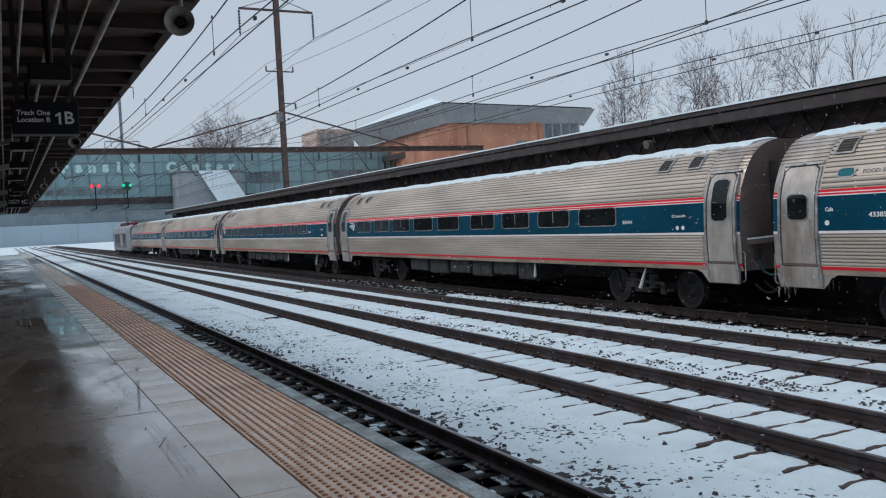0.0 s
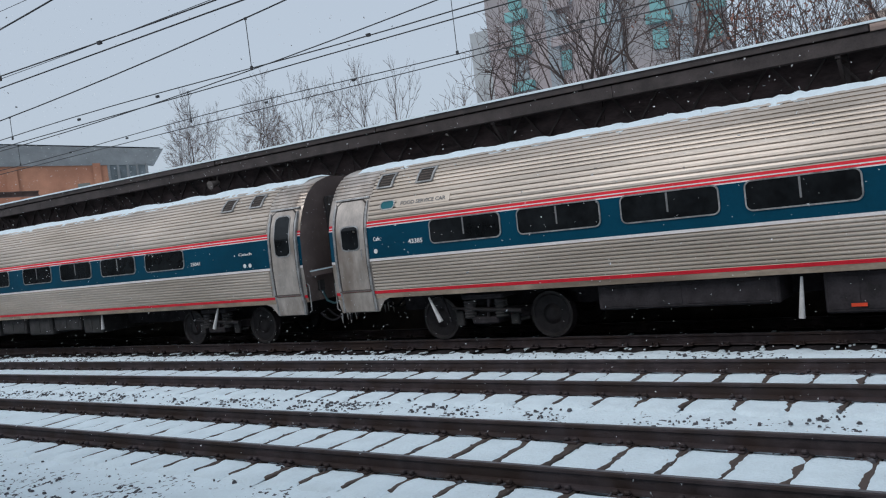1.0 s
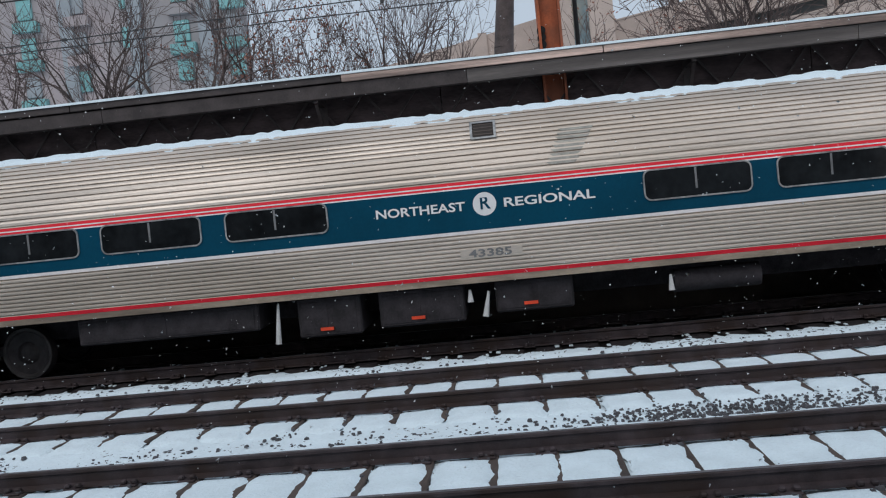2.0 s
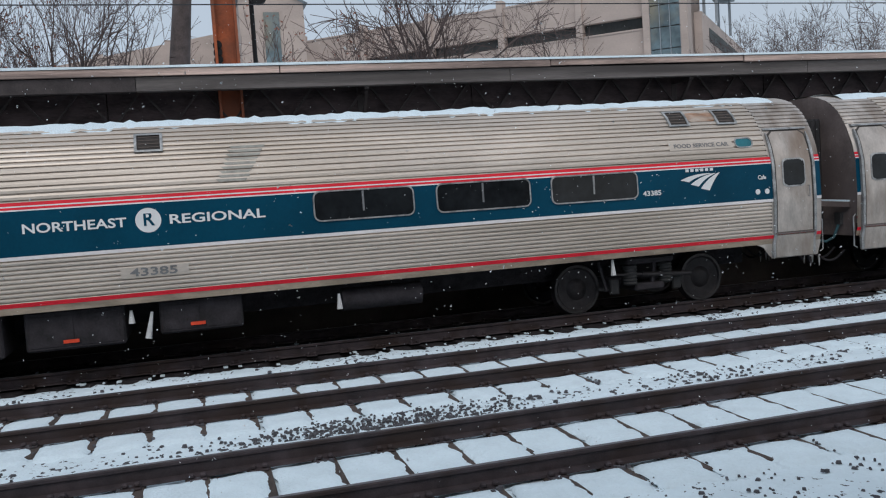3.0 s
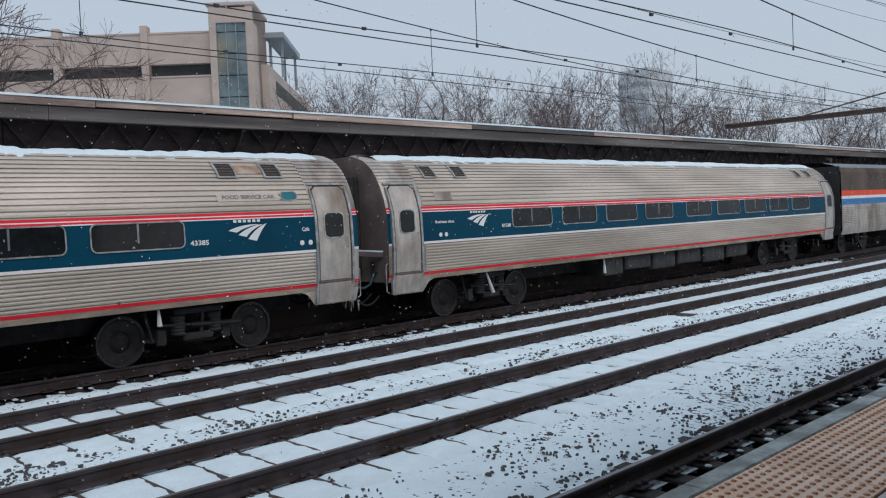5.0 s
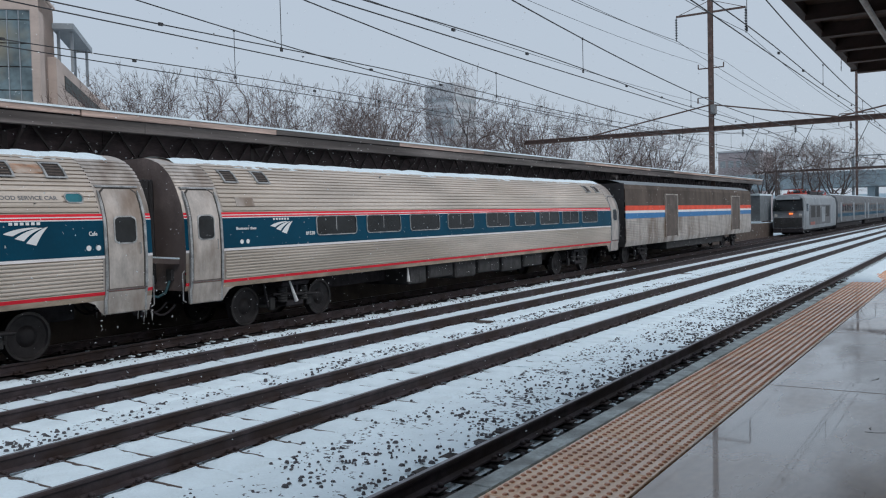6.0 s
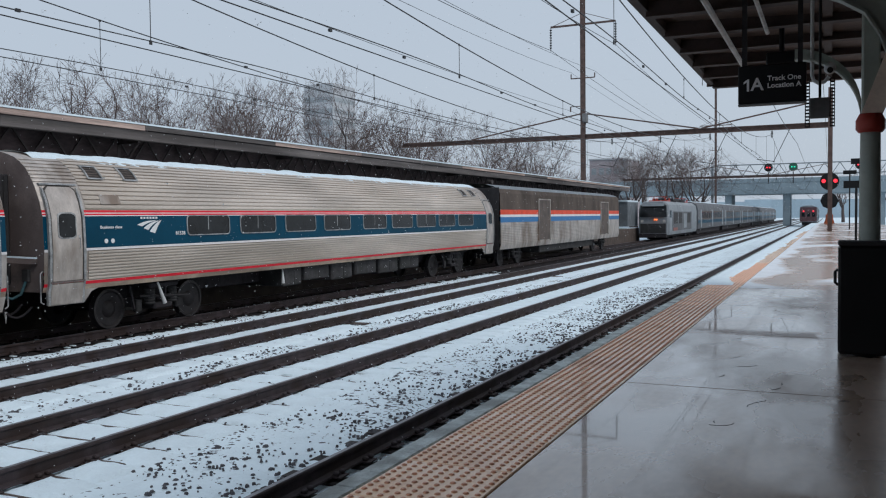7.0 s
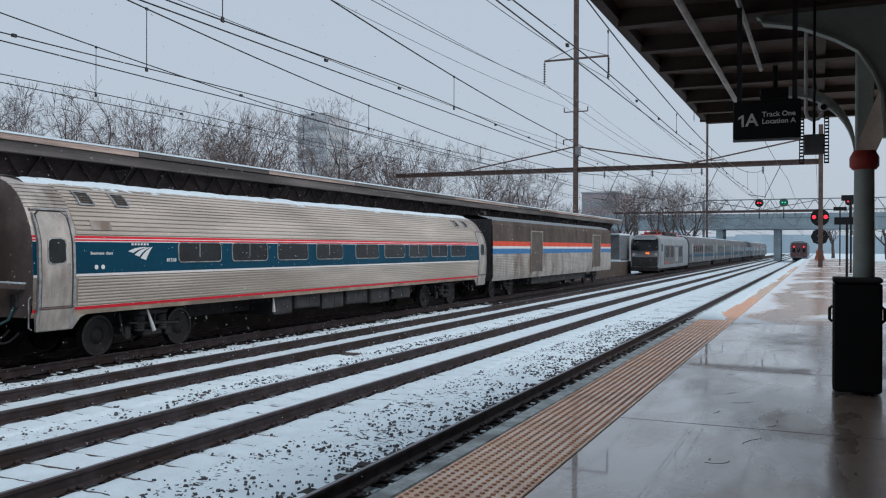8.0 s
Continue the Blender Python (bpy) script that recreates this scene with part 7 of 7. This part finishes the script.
def station_building():
    t = thing("station_building", "orange brick station building with grey overhanging roof and snow", "building", Matrix())
    base = -1.5
    # plan corners: the near corner, the glazed south end and the receding north end
    C, S, N = Vector((42.4, 79.4, 0)), Vector((53.0, 71.3, 0)), Vector((49.6, 119.0, 0))
    G = C.lerp(S, 0.74)
    deep = Vector((15, 20.5, 0))

    def wall(m, a, b, z0, za, zb, out=Vector()):
        a, b = a + out, b + out
        m.poly([(a.x, a.y, z0), (b.x, b.y, z0), (b.x, b.y, zb), (a.x, a.y, za)])
    w = Mesh()
    wall(w, C, G, base, 11.4, 10.6)
    part("south_wall", w, BRICK, t, "orange brick wall", smooth=0)
    w = Mesh()
    wall(w, C, N, base, 11.4, 12.6)
    wall(w, N, N + deep, base, 12.6, 12.6)
    part("west_wall", w, BRICK, t, "orange brick wall", smooth=0)
    toward = Vector((-0.6, -0.8, 0))
    for u, wd in ((0.10, 0.5), (0.66, 0.35)):
        w = Mesh()
        p = C.lerp(S, u)
        d = (S - C).normalized() * wd
        wall(w, p - d, p + d, base, 11.0, 10.9, toward * 0.25)
        part("brick_pier", w, BRICK, t, smooth=0)
    w = Mesh()
    wall(w, G, S, base, 10.7, 10.3)
    wall(w, S, S + deep, base, 10.3, 10.3)
    part("glazed_corner", w, CORNERGLASS, t, "grey-blue glazed corner", smooth=0)
    for k in range(5):
        w = Mesh()
        p = G.lerp(S, k / 4) + toward * 0.08
        w.box(p.x - 0.09, p.x + 0.09, p.y - 0.09, p.y + 0.09, base, 10.4)
        part("mullion", w, ROOFGREY, t, smooth=0)
    for u, z0, z1 in ((0.56, 7.6, 8.9), (0.30, 4.6, 6.0)):
        w = Mesh()
        p, d = C.lerp(S, u), (S - C).normalized() * 0.55
        wall(w, p - d, p + d, z0, z1, z1, toward * 0.06)
        part("window", w, TOWERGLASS, t, smooth=0)
    r = Mesh()
    c0, s0, n0 = C + Vector((-1.3, -0.9, 0)), S + Vector((1.0, -1.6, 0)), N + Vector((-1.6, 4, 0))
    top = [(c0.x, c0.y, 13.15), (s0.x, s0.y, 11.5), (n0.x, n0.y, 15.2)]
    low = [(C.x - 0.2, C.y - 0.1, 11.2), (S.x + 0.4, S.y - 0.4, 10.1), (N.x - 0.4, N.y + 2, 12.6)]
    r.faces(top + low + [(s0.x + 14, s0.y + 20.5, 12.3), (c0.x + 16, c0.y + 22, 15.5), (n0.x + 20, n0.y + 6, 16.4)], [(0, 1, 4, 3), (0, 3, 5, 2), (1, 6, 4), (0, 2, 8, 7), (0, 7, 6, 1)])
    part("roof_eave", r, ROOFGREY, t, "grey overhanging eave", smooth=0)
    sn = Mesh()
    sn.faces([(c0.x + 0.3, c0.y + 0.3, 13.3), (s0.x - 0.2, s0.y + 0.2, 11.65), (s0.x + 14, s0.y + 20.5, 12.6), (c0.x + 16, c0.y + 22, 15.9), (n0.x + 20, n0.y + 6, 16.8), (n0.x + 0.3, n0.y, 15.4), (c0.x + 7, c0.y + 16, 16.2)], [(0, 1, 2, 3), (0, 3, 6), (0, 6, 5), (6, 3, 4, 5)])
    part("roof_snow", sn, SNOW, t, "snow on the roof", smooth=0)
    h = thing("rooftop_unit", "tan rooftop ventilation unit behind a railing", "ventilation unit", pose(48, 139, 0))
    b = Mesh()
    b.box(-1.5, 5, -6, 2, 13.2, 16.9, 0.1)
    part("housing", b, FASCIA, h, smooth=0)
    b = Mesh()
    for k in range(5):
        b.box(-1.0 + 1.2 * k, -0.2 + 1.2 * k, -6.08, -6.01, 13.8, 16.2)
    part("louvres", b, ROOFGREY, h, smooth=0)
    b = Mesh()
    b.box(-1.5, 10, -9, 8, -1.5, 12.8)
    part("support_block", b, ROOFGREY, h, smooth=0)
    lo = thing("loading_annex", "low annex with dark steel frame beside the brick building", "building", pose(46, 104, 0))
    b = Mesh()
    for k in range(7):
        b.box(-0.1, 0.1, -12 + 3.2 * k - 0.1, -12 + 3.2 * k + 0.1, -1.5, 9.4)
    b.box(-0.3, 3.5, -13, 9, 9.2, 9.9)
    part("frame", b, CANOPY, lo, smooth=0)
    b = Mesh()
    b.faces([(-6, -14, 5.2), (2, -14, 6.4), (2, -8, 6.4), (-6, -8, 5.2)], [(0, 1, 2, 3)])
    part("roof_snow", b, SNOW, lo, smooth=0)


def footbridge():
    y = 105.0
    t = thing("footbridge", "glazed pedestrian bridge over the tracks with pale lettering on its glass", "bridge", pose(0, y, 0))
    b = Mesh()
    b.box(-30, 47, 0.0, 5.0, 4.9, 5.6, 0.05)
    b.box(-30, 47, -0.1, 5.0, 10.75, 11.1, 0.05)
    part("deck_and_roof", b, CANOPY, t, "dark deck and roof edges", smooth=0)
    b = Mesh()
    b.box(-30, 47, 0.4, 4.8, 4.2, 4.9)
    part("girder", b, HAZECONCRETE, t, smooth=0)
    rows = ((5.6, 6.9), (6.95, 8.2), (8.25, 9.6), (9.65, 10.75))
    panes = [None] * len(rows)
    for r, (z0, z1) in enumerate(rows):
        p = Mesh()
        p.box(0, 1.72, -0.02, 0.02, z0, z1)
        panes[r] = p.data("glass_pane", TEAL, 0)
    for k in range(43):
        for r in range(4):
            o = part("glass_pane", panes[r], TEAL, t)
            o.location = (-30 + 1.79 * k, 0.05, 0)
    b = Mesh()
    for k in range(44):
        b.box(-30.06 + 1.79 * k, -29.98 + 1.79 * k, -0.06, 0.1, 5.6, 10.75)
    for z in (6.9, 8.2, 9.6):
        b.box(-30, 47, -0.04, 0.08, z, z + 0.06)
    part("mullions", b, GALV, t, smooth=0)
    b = Mesh()
    b.box(-30, 47, 4.6, 4.8, 5.6, 10.7)
    part("rear_wall", b, HAZECONCRETE, t, smooth=0)
    for k, ch in enumerate("Transit"):
        words("lettering", ch, 1.1, Matrix.Translation((5.4 + 1.43 * k, -0.12, 9.12)) @ NORTH, t, PALETEAL, bold=0.11)
    for k, ch in enumerate("Center"):
        words("lettering", ch, 1.1, Matrix.Translation((18.43 + 1.42 * k, -0.12, 8.95)) @ NORTH, t, PALETEAL, bold=0.11)
    for x0, n in ((27.3, 4), (38.5, 4), (3.5, 9)):
        w = Mesh()
        for k in range(n):
            w.box(x0 + 1.1 * k, x0 + 1.1 * k + 0.95, -0.1, -0.06, 6.95 if n == 4 else 6.1, 7.5 if n == 4 else 6.7)
            if n == 4:
                w.box(x0 + 1.1 * k, x0 + 1.1 * k + 0.95, -0.1, -0.06, 7.6, 8.2)
        tagged(part("window_strip", w, CORNERGLASS, t, "row of dark window panes", smooth=0), kind="stuff")
    b = Mesh()
    for x in (-3.0, 21.0, 33.0):
        b.box(x - 0.5, x + 0.5, 1.0, 3.5, -1.5, 4.3)
    part("pier", b, HAZECONCRETE, t, smooth=0)
    e = thing("stair_enclosure", "grey stair enclosure with a snow-covered sloping roof", "building", pose(17.5, 101, 0))
    b = Mesh()
    b.box(0.8, 8.2, 0, 3.6, 3.0, 8.1, 0.05)
    part("enclosure", b, FARGREY, e, smooth=0)
    b = Mesh()
    b.box(0.6, 8.6, -0.2, 3.8, 8.1, 8.3, 0.04)
    part("roof", b, GALV, e, smooth=0)
    b = Mesh()
    b.faces([(3.2, -0.25, 8.25), (6.6, -0.25, 8.25), (9.0, -1.6, 3.9), (5.4, -1.6, 3.9)], [(0, 1, 2, 3)])
    b.faces([(3.2, -0.25, 8.15), (6.6, -0.25, 8.15), (9.0, -1.6, 3.8), (5.4, -1.6, 3.8)], [(0, 1, 2, 3)])
    part("roof_snow", b, SNOW, e, "snow on the sloping stair roof", smooth=0)
    for x, m in ((9.35, SIGRED), (12.6, SIGGREEN)):
        q = thing("hanging_signal", "round railway signal head hung before the footbridge", "signal", pose(x, 99.0, 6.6), group="hanging signals")
        # the red head's target takes the haze-tinted concrete colour
        b = Mesh()
        b.tube((0, 0.1, 0), (0, 0.25, 0), 0.5, n=20)
        part("target", b, HAZECONCRETE if m is SIGRED else DKGREEN, q, "round target")
        for a in (-0.36, 0.36):
            b = Mesh()
            b.tube((a, 0.1, 0.1), (a, -0.02, 0.1), 0.17, n=12)
            part("signal_lamp", b, m, q, "lit signal lens")
        b = Mesh()
        b.box(-0.06, 0.06, 0.1, 0.2, -2.4, 0)
        b.box(-0.06, 0.06, 0.1, 6.3, -2.4, -2.28)
        part("bracket", b, SIGN, q, smooth=0)
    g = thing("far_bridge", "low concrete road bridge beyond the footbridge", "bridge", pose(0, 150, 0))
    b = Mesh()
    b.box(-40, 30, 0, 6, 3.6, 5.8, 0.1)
    part("deck", b, HAZECONCRETE, g, smooth=0)
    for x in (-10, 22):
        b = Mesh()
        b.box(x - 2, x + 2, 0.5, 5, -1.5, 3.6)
        part("pier", b, HAZECONCRETE, g, smooth=0)


PALETEAL = mat("pale_aqua_lettering", (0.55, 0.80, 0.80), 0.5, var=0.05, scale=2, fine=10)


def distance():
    """The edge of town that closes the view along the line, its haze put into the colour."""
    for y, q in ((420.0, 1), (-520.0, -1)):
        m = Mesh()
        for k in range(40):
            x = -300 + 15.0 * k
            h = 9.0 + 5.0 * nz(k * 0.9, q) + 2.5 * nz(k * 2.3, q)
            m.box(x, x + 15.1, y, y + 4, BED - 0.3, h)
        solid("backdrop", m, HAZE, "distant rooftops and trees in the snow, coloured with haze", "backdrop", kind="structure", smooth=0)


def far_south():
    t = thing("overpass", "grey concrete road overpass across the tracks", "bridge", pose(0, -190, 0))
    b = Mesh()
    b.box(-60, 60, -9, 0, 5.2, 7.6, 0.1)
    part("deck", b, HAZECONCRETE, t, smooth=0)
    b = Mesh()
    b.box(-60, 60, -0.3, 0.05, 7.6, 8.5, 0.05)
    part("parapet", b, HAZECONCRETE, t, smooth=0)
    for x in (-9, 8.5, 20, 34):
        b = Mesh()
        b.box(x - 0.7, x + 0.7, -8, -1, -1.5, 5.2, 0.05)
        part("pier", b, HAZECONCRETE, t, smooth=0)
    g = thing("signal_gantry", "lattice steel signal gantry with red and green signal heads", "gantry", pose(0, -160, 0))
    b = Mesh()
    x0, x1, z0, z1 = -12.0, 19.5, 7.9, 9.8
    for z in (z0, z1):
        b.box(x0, x1, -0.1, 0.1, z - 0.09, z + 0.09)
    k = x0
    while k < x1:
        b.bar((k, 0, z0), (k + 1.2, 0, z1), 0.12, 0.12)
        b.bar((k + 1.2, 0, z1), (k + 2.4, 0, z0), 0.12, 0.12)
        k += 2.4
    part("truss", b, GALV, g, smooth=0)
    for x in (x0, x1):
        b = Mesh()
        b.box(x - 0.2, x + 0.2, -0.2, 0.2, RAIL, z1, 0.02)
        part("post", b, GALV, g, smooth=0)
    for x, m in ((10.1, SIGRED), (6.1, SIGGREEN), (-4.2, SIGRED)):
        d = Mesh()
        d.tube((x, 0.2, 9.2), (x, 0.3, 9.2), 0.72, n=24)
        h = part("signal_head", d, SIGN if m is SIGRED else DKGREEN, g, "round black signal target")
        for a in (-0.22, 0.22):
            d = Mesh()
            d.tube((x + a, 0.3, 9.2), (x + a, 0.4, 9.2), 0.13, n=12)
            part("signal_lamp", d, m, h, "lit signal lens")
        d = Mesh()
        d.box(x - 0.08, x + 0.08, 0.1, 0.2, 6.4, 8.4)
        part("hanger", d, SIGN, g, smooth=0)
    s = thing("wayside_signal", "round black railway signal showing two red lights above an octagonal head", "signal", pose(0.33, -110, PLAT))
    b = Mesh()
    b.tube((0, 0, 0), (0, 0, 8.6), 0.12, n=10)
    part("mast", b, POLE, s)
    b = Mesh()
    b.tube((0, 0.15, 4.95), (0, 0.3, 4.95), 1.02, n=28)
    d = part("upper_head", b, SIGN, s, "black round target")
    for x in (-0.62, 0.62):
        l = Mesh()
        l.tube((x, 0.3, 5.0), (x, 0.45, 5.0), 0.22, n=14)
        part("signal_lamp", l, SIGRED, d, "lit red lens")
    b = Mesh()
    b.tube((0, 0.15, 2.7), (0, 0.3, 2.7), 0.98, n=8)
    part("lower_head", b, SIGN, s, "dark octagonal target", smooth=0)
    b = Mesh()
    b.box(-0.4, 0.4, -0.3, 0.3, 0, 1.1, 0.03)
    b.tube((-0.5, 0, 0), (0, 0, 1.8), 0.08, n=8)
    b.tube((0.5, 0, 0), (0, 0, 1.8), 0.08, n=8)
    part("orange_base", b, ORANGE, s, "rusty orange base")
    for x, y, h in ((-1.15, -75.0, 4.6), (-1.25, -52.0, 4.2), (-0.75, -40.0, 2.6)):
        p = thing("platform_post", "thin dark platform post with small sign", "post", pose(x, y, PLAT), group="platform posts")
        b = Mesh()
        b.tube((0, 0, 0), (0, 0, h), 0.05, n=8)
        part("post", b, SIGN, p)
        b = Mesh()
        b.box(-0.48, 0.48, -0.04, 0.04, h - 0.3, h)
        part("sign_board", b, SIGN, p)
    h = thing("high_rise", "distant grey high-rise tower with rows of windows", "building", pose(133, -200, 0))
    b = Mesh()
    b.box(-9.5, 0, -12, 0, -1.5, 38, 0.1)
    part("wall", b, HAZEWALL, h, smooth=0)
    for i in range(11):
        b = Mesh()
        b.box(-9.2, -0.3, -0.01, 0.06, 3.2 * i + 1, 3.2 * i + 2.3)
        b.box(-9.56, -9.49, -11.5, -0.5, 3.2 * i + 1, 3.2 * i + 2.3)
        part("window_band", b, HAZEWIN, h, smooth=0)
    h = thing("mid_rise", "distant brownish-grey apartment block with rows of windows", "building", pose(52.5, -200, 0))
    b = Mesh()
    b.box(-9.2, 0, -14, 0, -1.5, 14.2, 0.1)
    part("wall", b, APT, h, smooth=0)
    b = Mesh()
    b.box(-9.4, 0.2, -14.2, 0.2, 14.2, 14.6, 0.05)
    part("roof", b, HAZEWALL, h, smooth=0)
    win = Mesh()
    win.box(0, 1.15, -0.01, 0.08, 0, 1.5)
    win = win.data("window", HAZEWIN, 0)
    for i in range(4):
        for k in range(5):
            o = part("window", win, None, h)
            o.location = (-8.8 + 1.78 * k, 0, 1.2 + 3.2 * i)
    s = thing("platform_shelter", "pale glass shelter at the end of the far platform", "shelter", pose(18.3, -83.2, PLAT))
    b = Mesh()
    b.box(-0.8, 3.0, -2.5, 2.4, 2.5, 2.68, 0.03)
    part("roof", b, SNOW, s, "snowy roof", smooth=0)
    b = Mesh()
    b.box(-0.7, 2.9, 2.2, 2.26, 0.2, 2.5)
    b.box(-0.76, -0.7, -2.4, 2.26, 0.2, 2.5)
    part("glass_wall", b, GALV, s, smooth=0)


# distance haze is put into this pale blue-grey base colour
HAZE = mat("haze_coloured_distance", (0.36, 0.45, 0.51), 0.9, var=0.08, scale=0.05, fine=0.3, bump=0)
DKGREEN = mat("dark_green_signal_target", (0.02, 0.09, 0.06), 0.5, var=0.2, scale=3, fine=20)


# ---- signal heads and cables by the rusty pole ----
def pole_fittings():
    t = thing("signal_cluster", "two dark signal heads and a conduit beside the rusty pole", "signal", pose(18.1, -2.25, PLAT))
    b = Mesh()
    b.tube((0, 0, 3.6), (0, 0, 12), 0.045, n=8)
    part("conduit", b, SIGN, t)
    b = Mesh()
    b.tube((-0.1, -0.13, 5.35), (-0.22, -0.13, 5.35), 0.17, n=16)
    part("round_head", b, SIGN, t)
    b = Mesh()
    for k in range(3):
        b.tube((-0.1, 0.72, 4.12 + 0.14 * k), (-0.25, 0.72, 4.12 + 0.14 * k), 0.085, n=12)
    b.tube((0, 0.72, 3.6), (0, 0.72, 12), 0.03, n=6)
    part("small_head", b, SIGN, t)


# ---- falling snow ----
def snowfall():
    """Drifting flakes in three loose veils, each a rigid cloud that sinks past the camera."""
    obs = []
    rng = random.Random(21)
    # the two far veils have outsized flakes, added to haze the distance
    for k, (x0, x1, y0, y1, count, s0, s1) in enumerate(((3.0, 13.6, -22, 18, 32000, 0.005, 0.0105), (3.0, 13.6, -50, 45, 19000, 0.006, 0.013), (-20, 90, -190, -70, 26000, 0.022, 0.055), (-12, 60, 60, 128, 20000, 0.02, 0.045))):
        m = Mesh()
        for _ in range(count):
            c = Vector((rng.uniform(x0, x1), rng.uniform(y0, y1), rng.uniform(-1.3, 27.0)))
            s = rng.uniform(s0, s1)
            v = [c + Vector((rng.uniform(-1, 1), rng.uniform(-1, 1), rng.uniform(-1, 1))).normalized() * s for _ in range(4)]
            m.faces(v, [(0, 1, 2), (0, 2, 3), (0, 3, 1), (1, 3, 2)])
        obs.append(solid("falling_snow", m, FLAKE, "small white snowflakes drifting down", "snowfall", "falling snow", "stuff", 0))
    return obs


FLAKE = mat("snowflake", (0.88, 0.9, 0.92), 0.8, var=0.02, scale=1, fine=5, bump=0)


# ---- build ----
ground()
snow_bed()
track("track_1", TRACKS[0], False)
track("track_2", TRACKS[1], True)
track("track_3", TRACKS[2], True)
track("track_4", TRACKS[3], False)
near_platform()
near_canopy()
far_platform()
far_canopy()
trains()
for yy in (-10.0, 20.5, 30.5, 40.5, 50.5):
    column(yy)
bin_box(-10.0)
hanging_sign(-9.2, 0.40, 0.95, 2.17, 2.50, SOUTH, "1A", "A", True)
hanging_sign(9.0, 0.48, 1.02, 2.19, 2.47, NORTH, "1B", "B", False)
hanging_sign(27.0, 0.48, 1.02, 2.19, 2.47, NORTH, "1C", "C", False)
horn(1.9, 8.58, 3.14, (-0.3, -1, -0.15), 0.13)
dome_camera(0.22, -10.4, 2.62)
strip_panel(-9.6)
for yy in (58.2, -67.0, -152.0):
    line_pole(18.0, yy, 27.0, POLE, 0.34)
line_pole(18.0, 145.0, 27.0, GALV, 0.4)
line_pole(18.0, -1.7, 27.0, ORANGE, 0.46, True, "orange rusted steel catenary pole behind the canopy")
for yy in (145.0, 58.2, -67.0, -152.0):
    portal(yy, drop=0.8 if yy == 58.2 else 0.0)
wires()
trees()
leaning_trunk()
pole_fittings()
garage()
apartments()
station_building()
footbridge()
far_south()
distance()
canopy_lights()
stones()
FLAKES = snowfall()


# ---- what moves: the falling snow ----
def motions():
    for k, ob in enumerate(FLAKES):
        fall, drift = 1.1 + 0.15 * k, 0.25
        walk(ob, [(t, pose(0.1 * t * k, -drift * t, -fall * t)) for t in (0.0, 4.0, 8.0)])


motions()
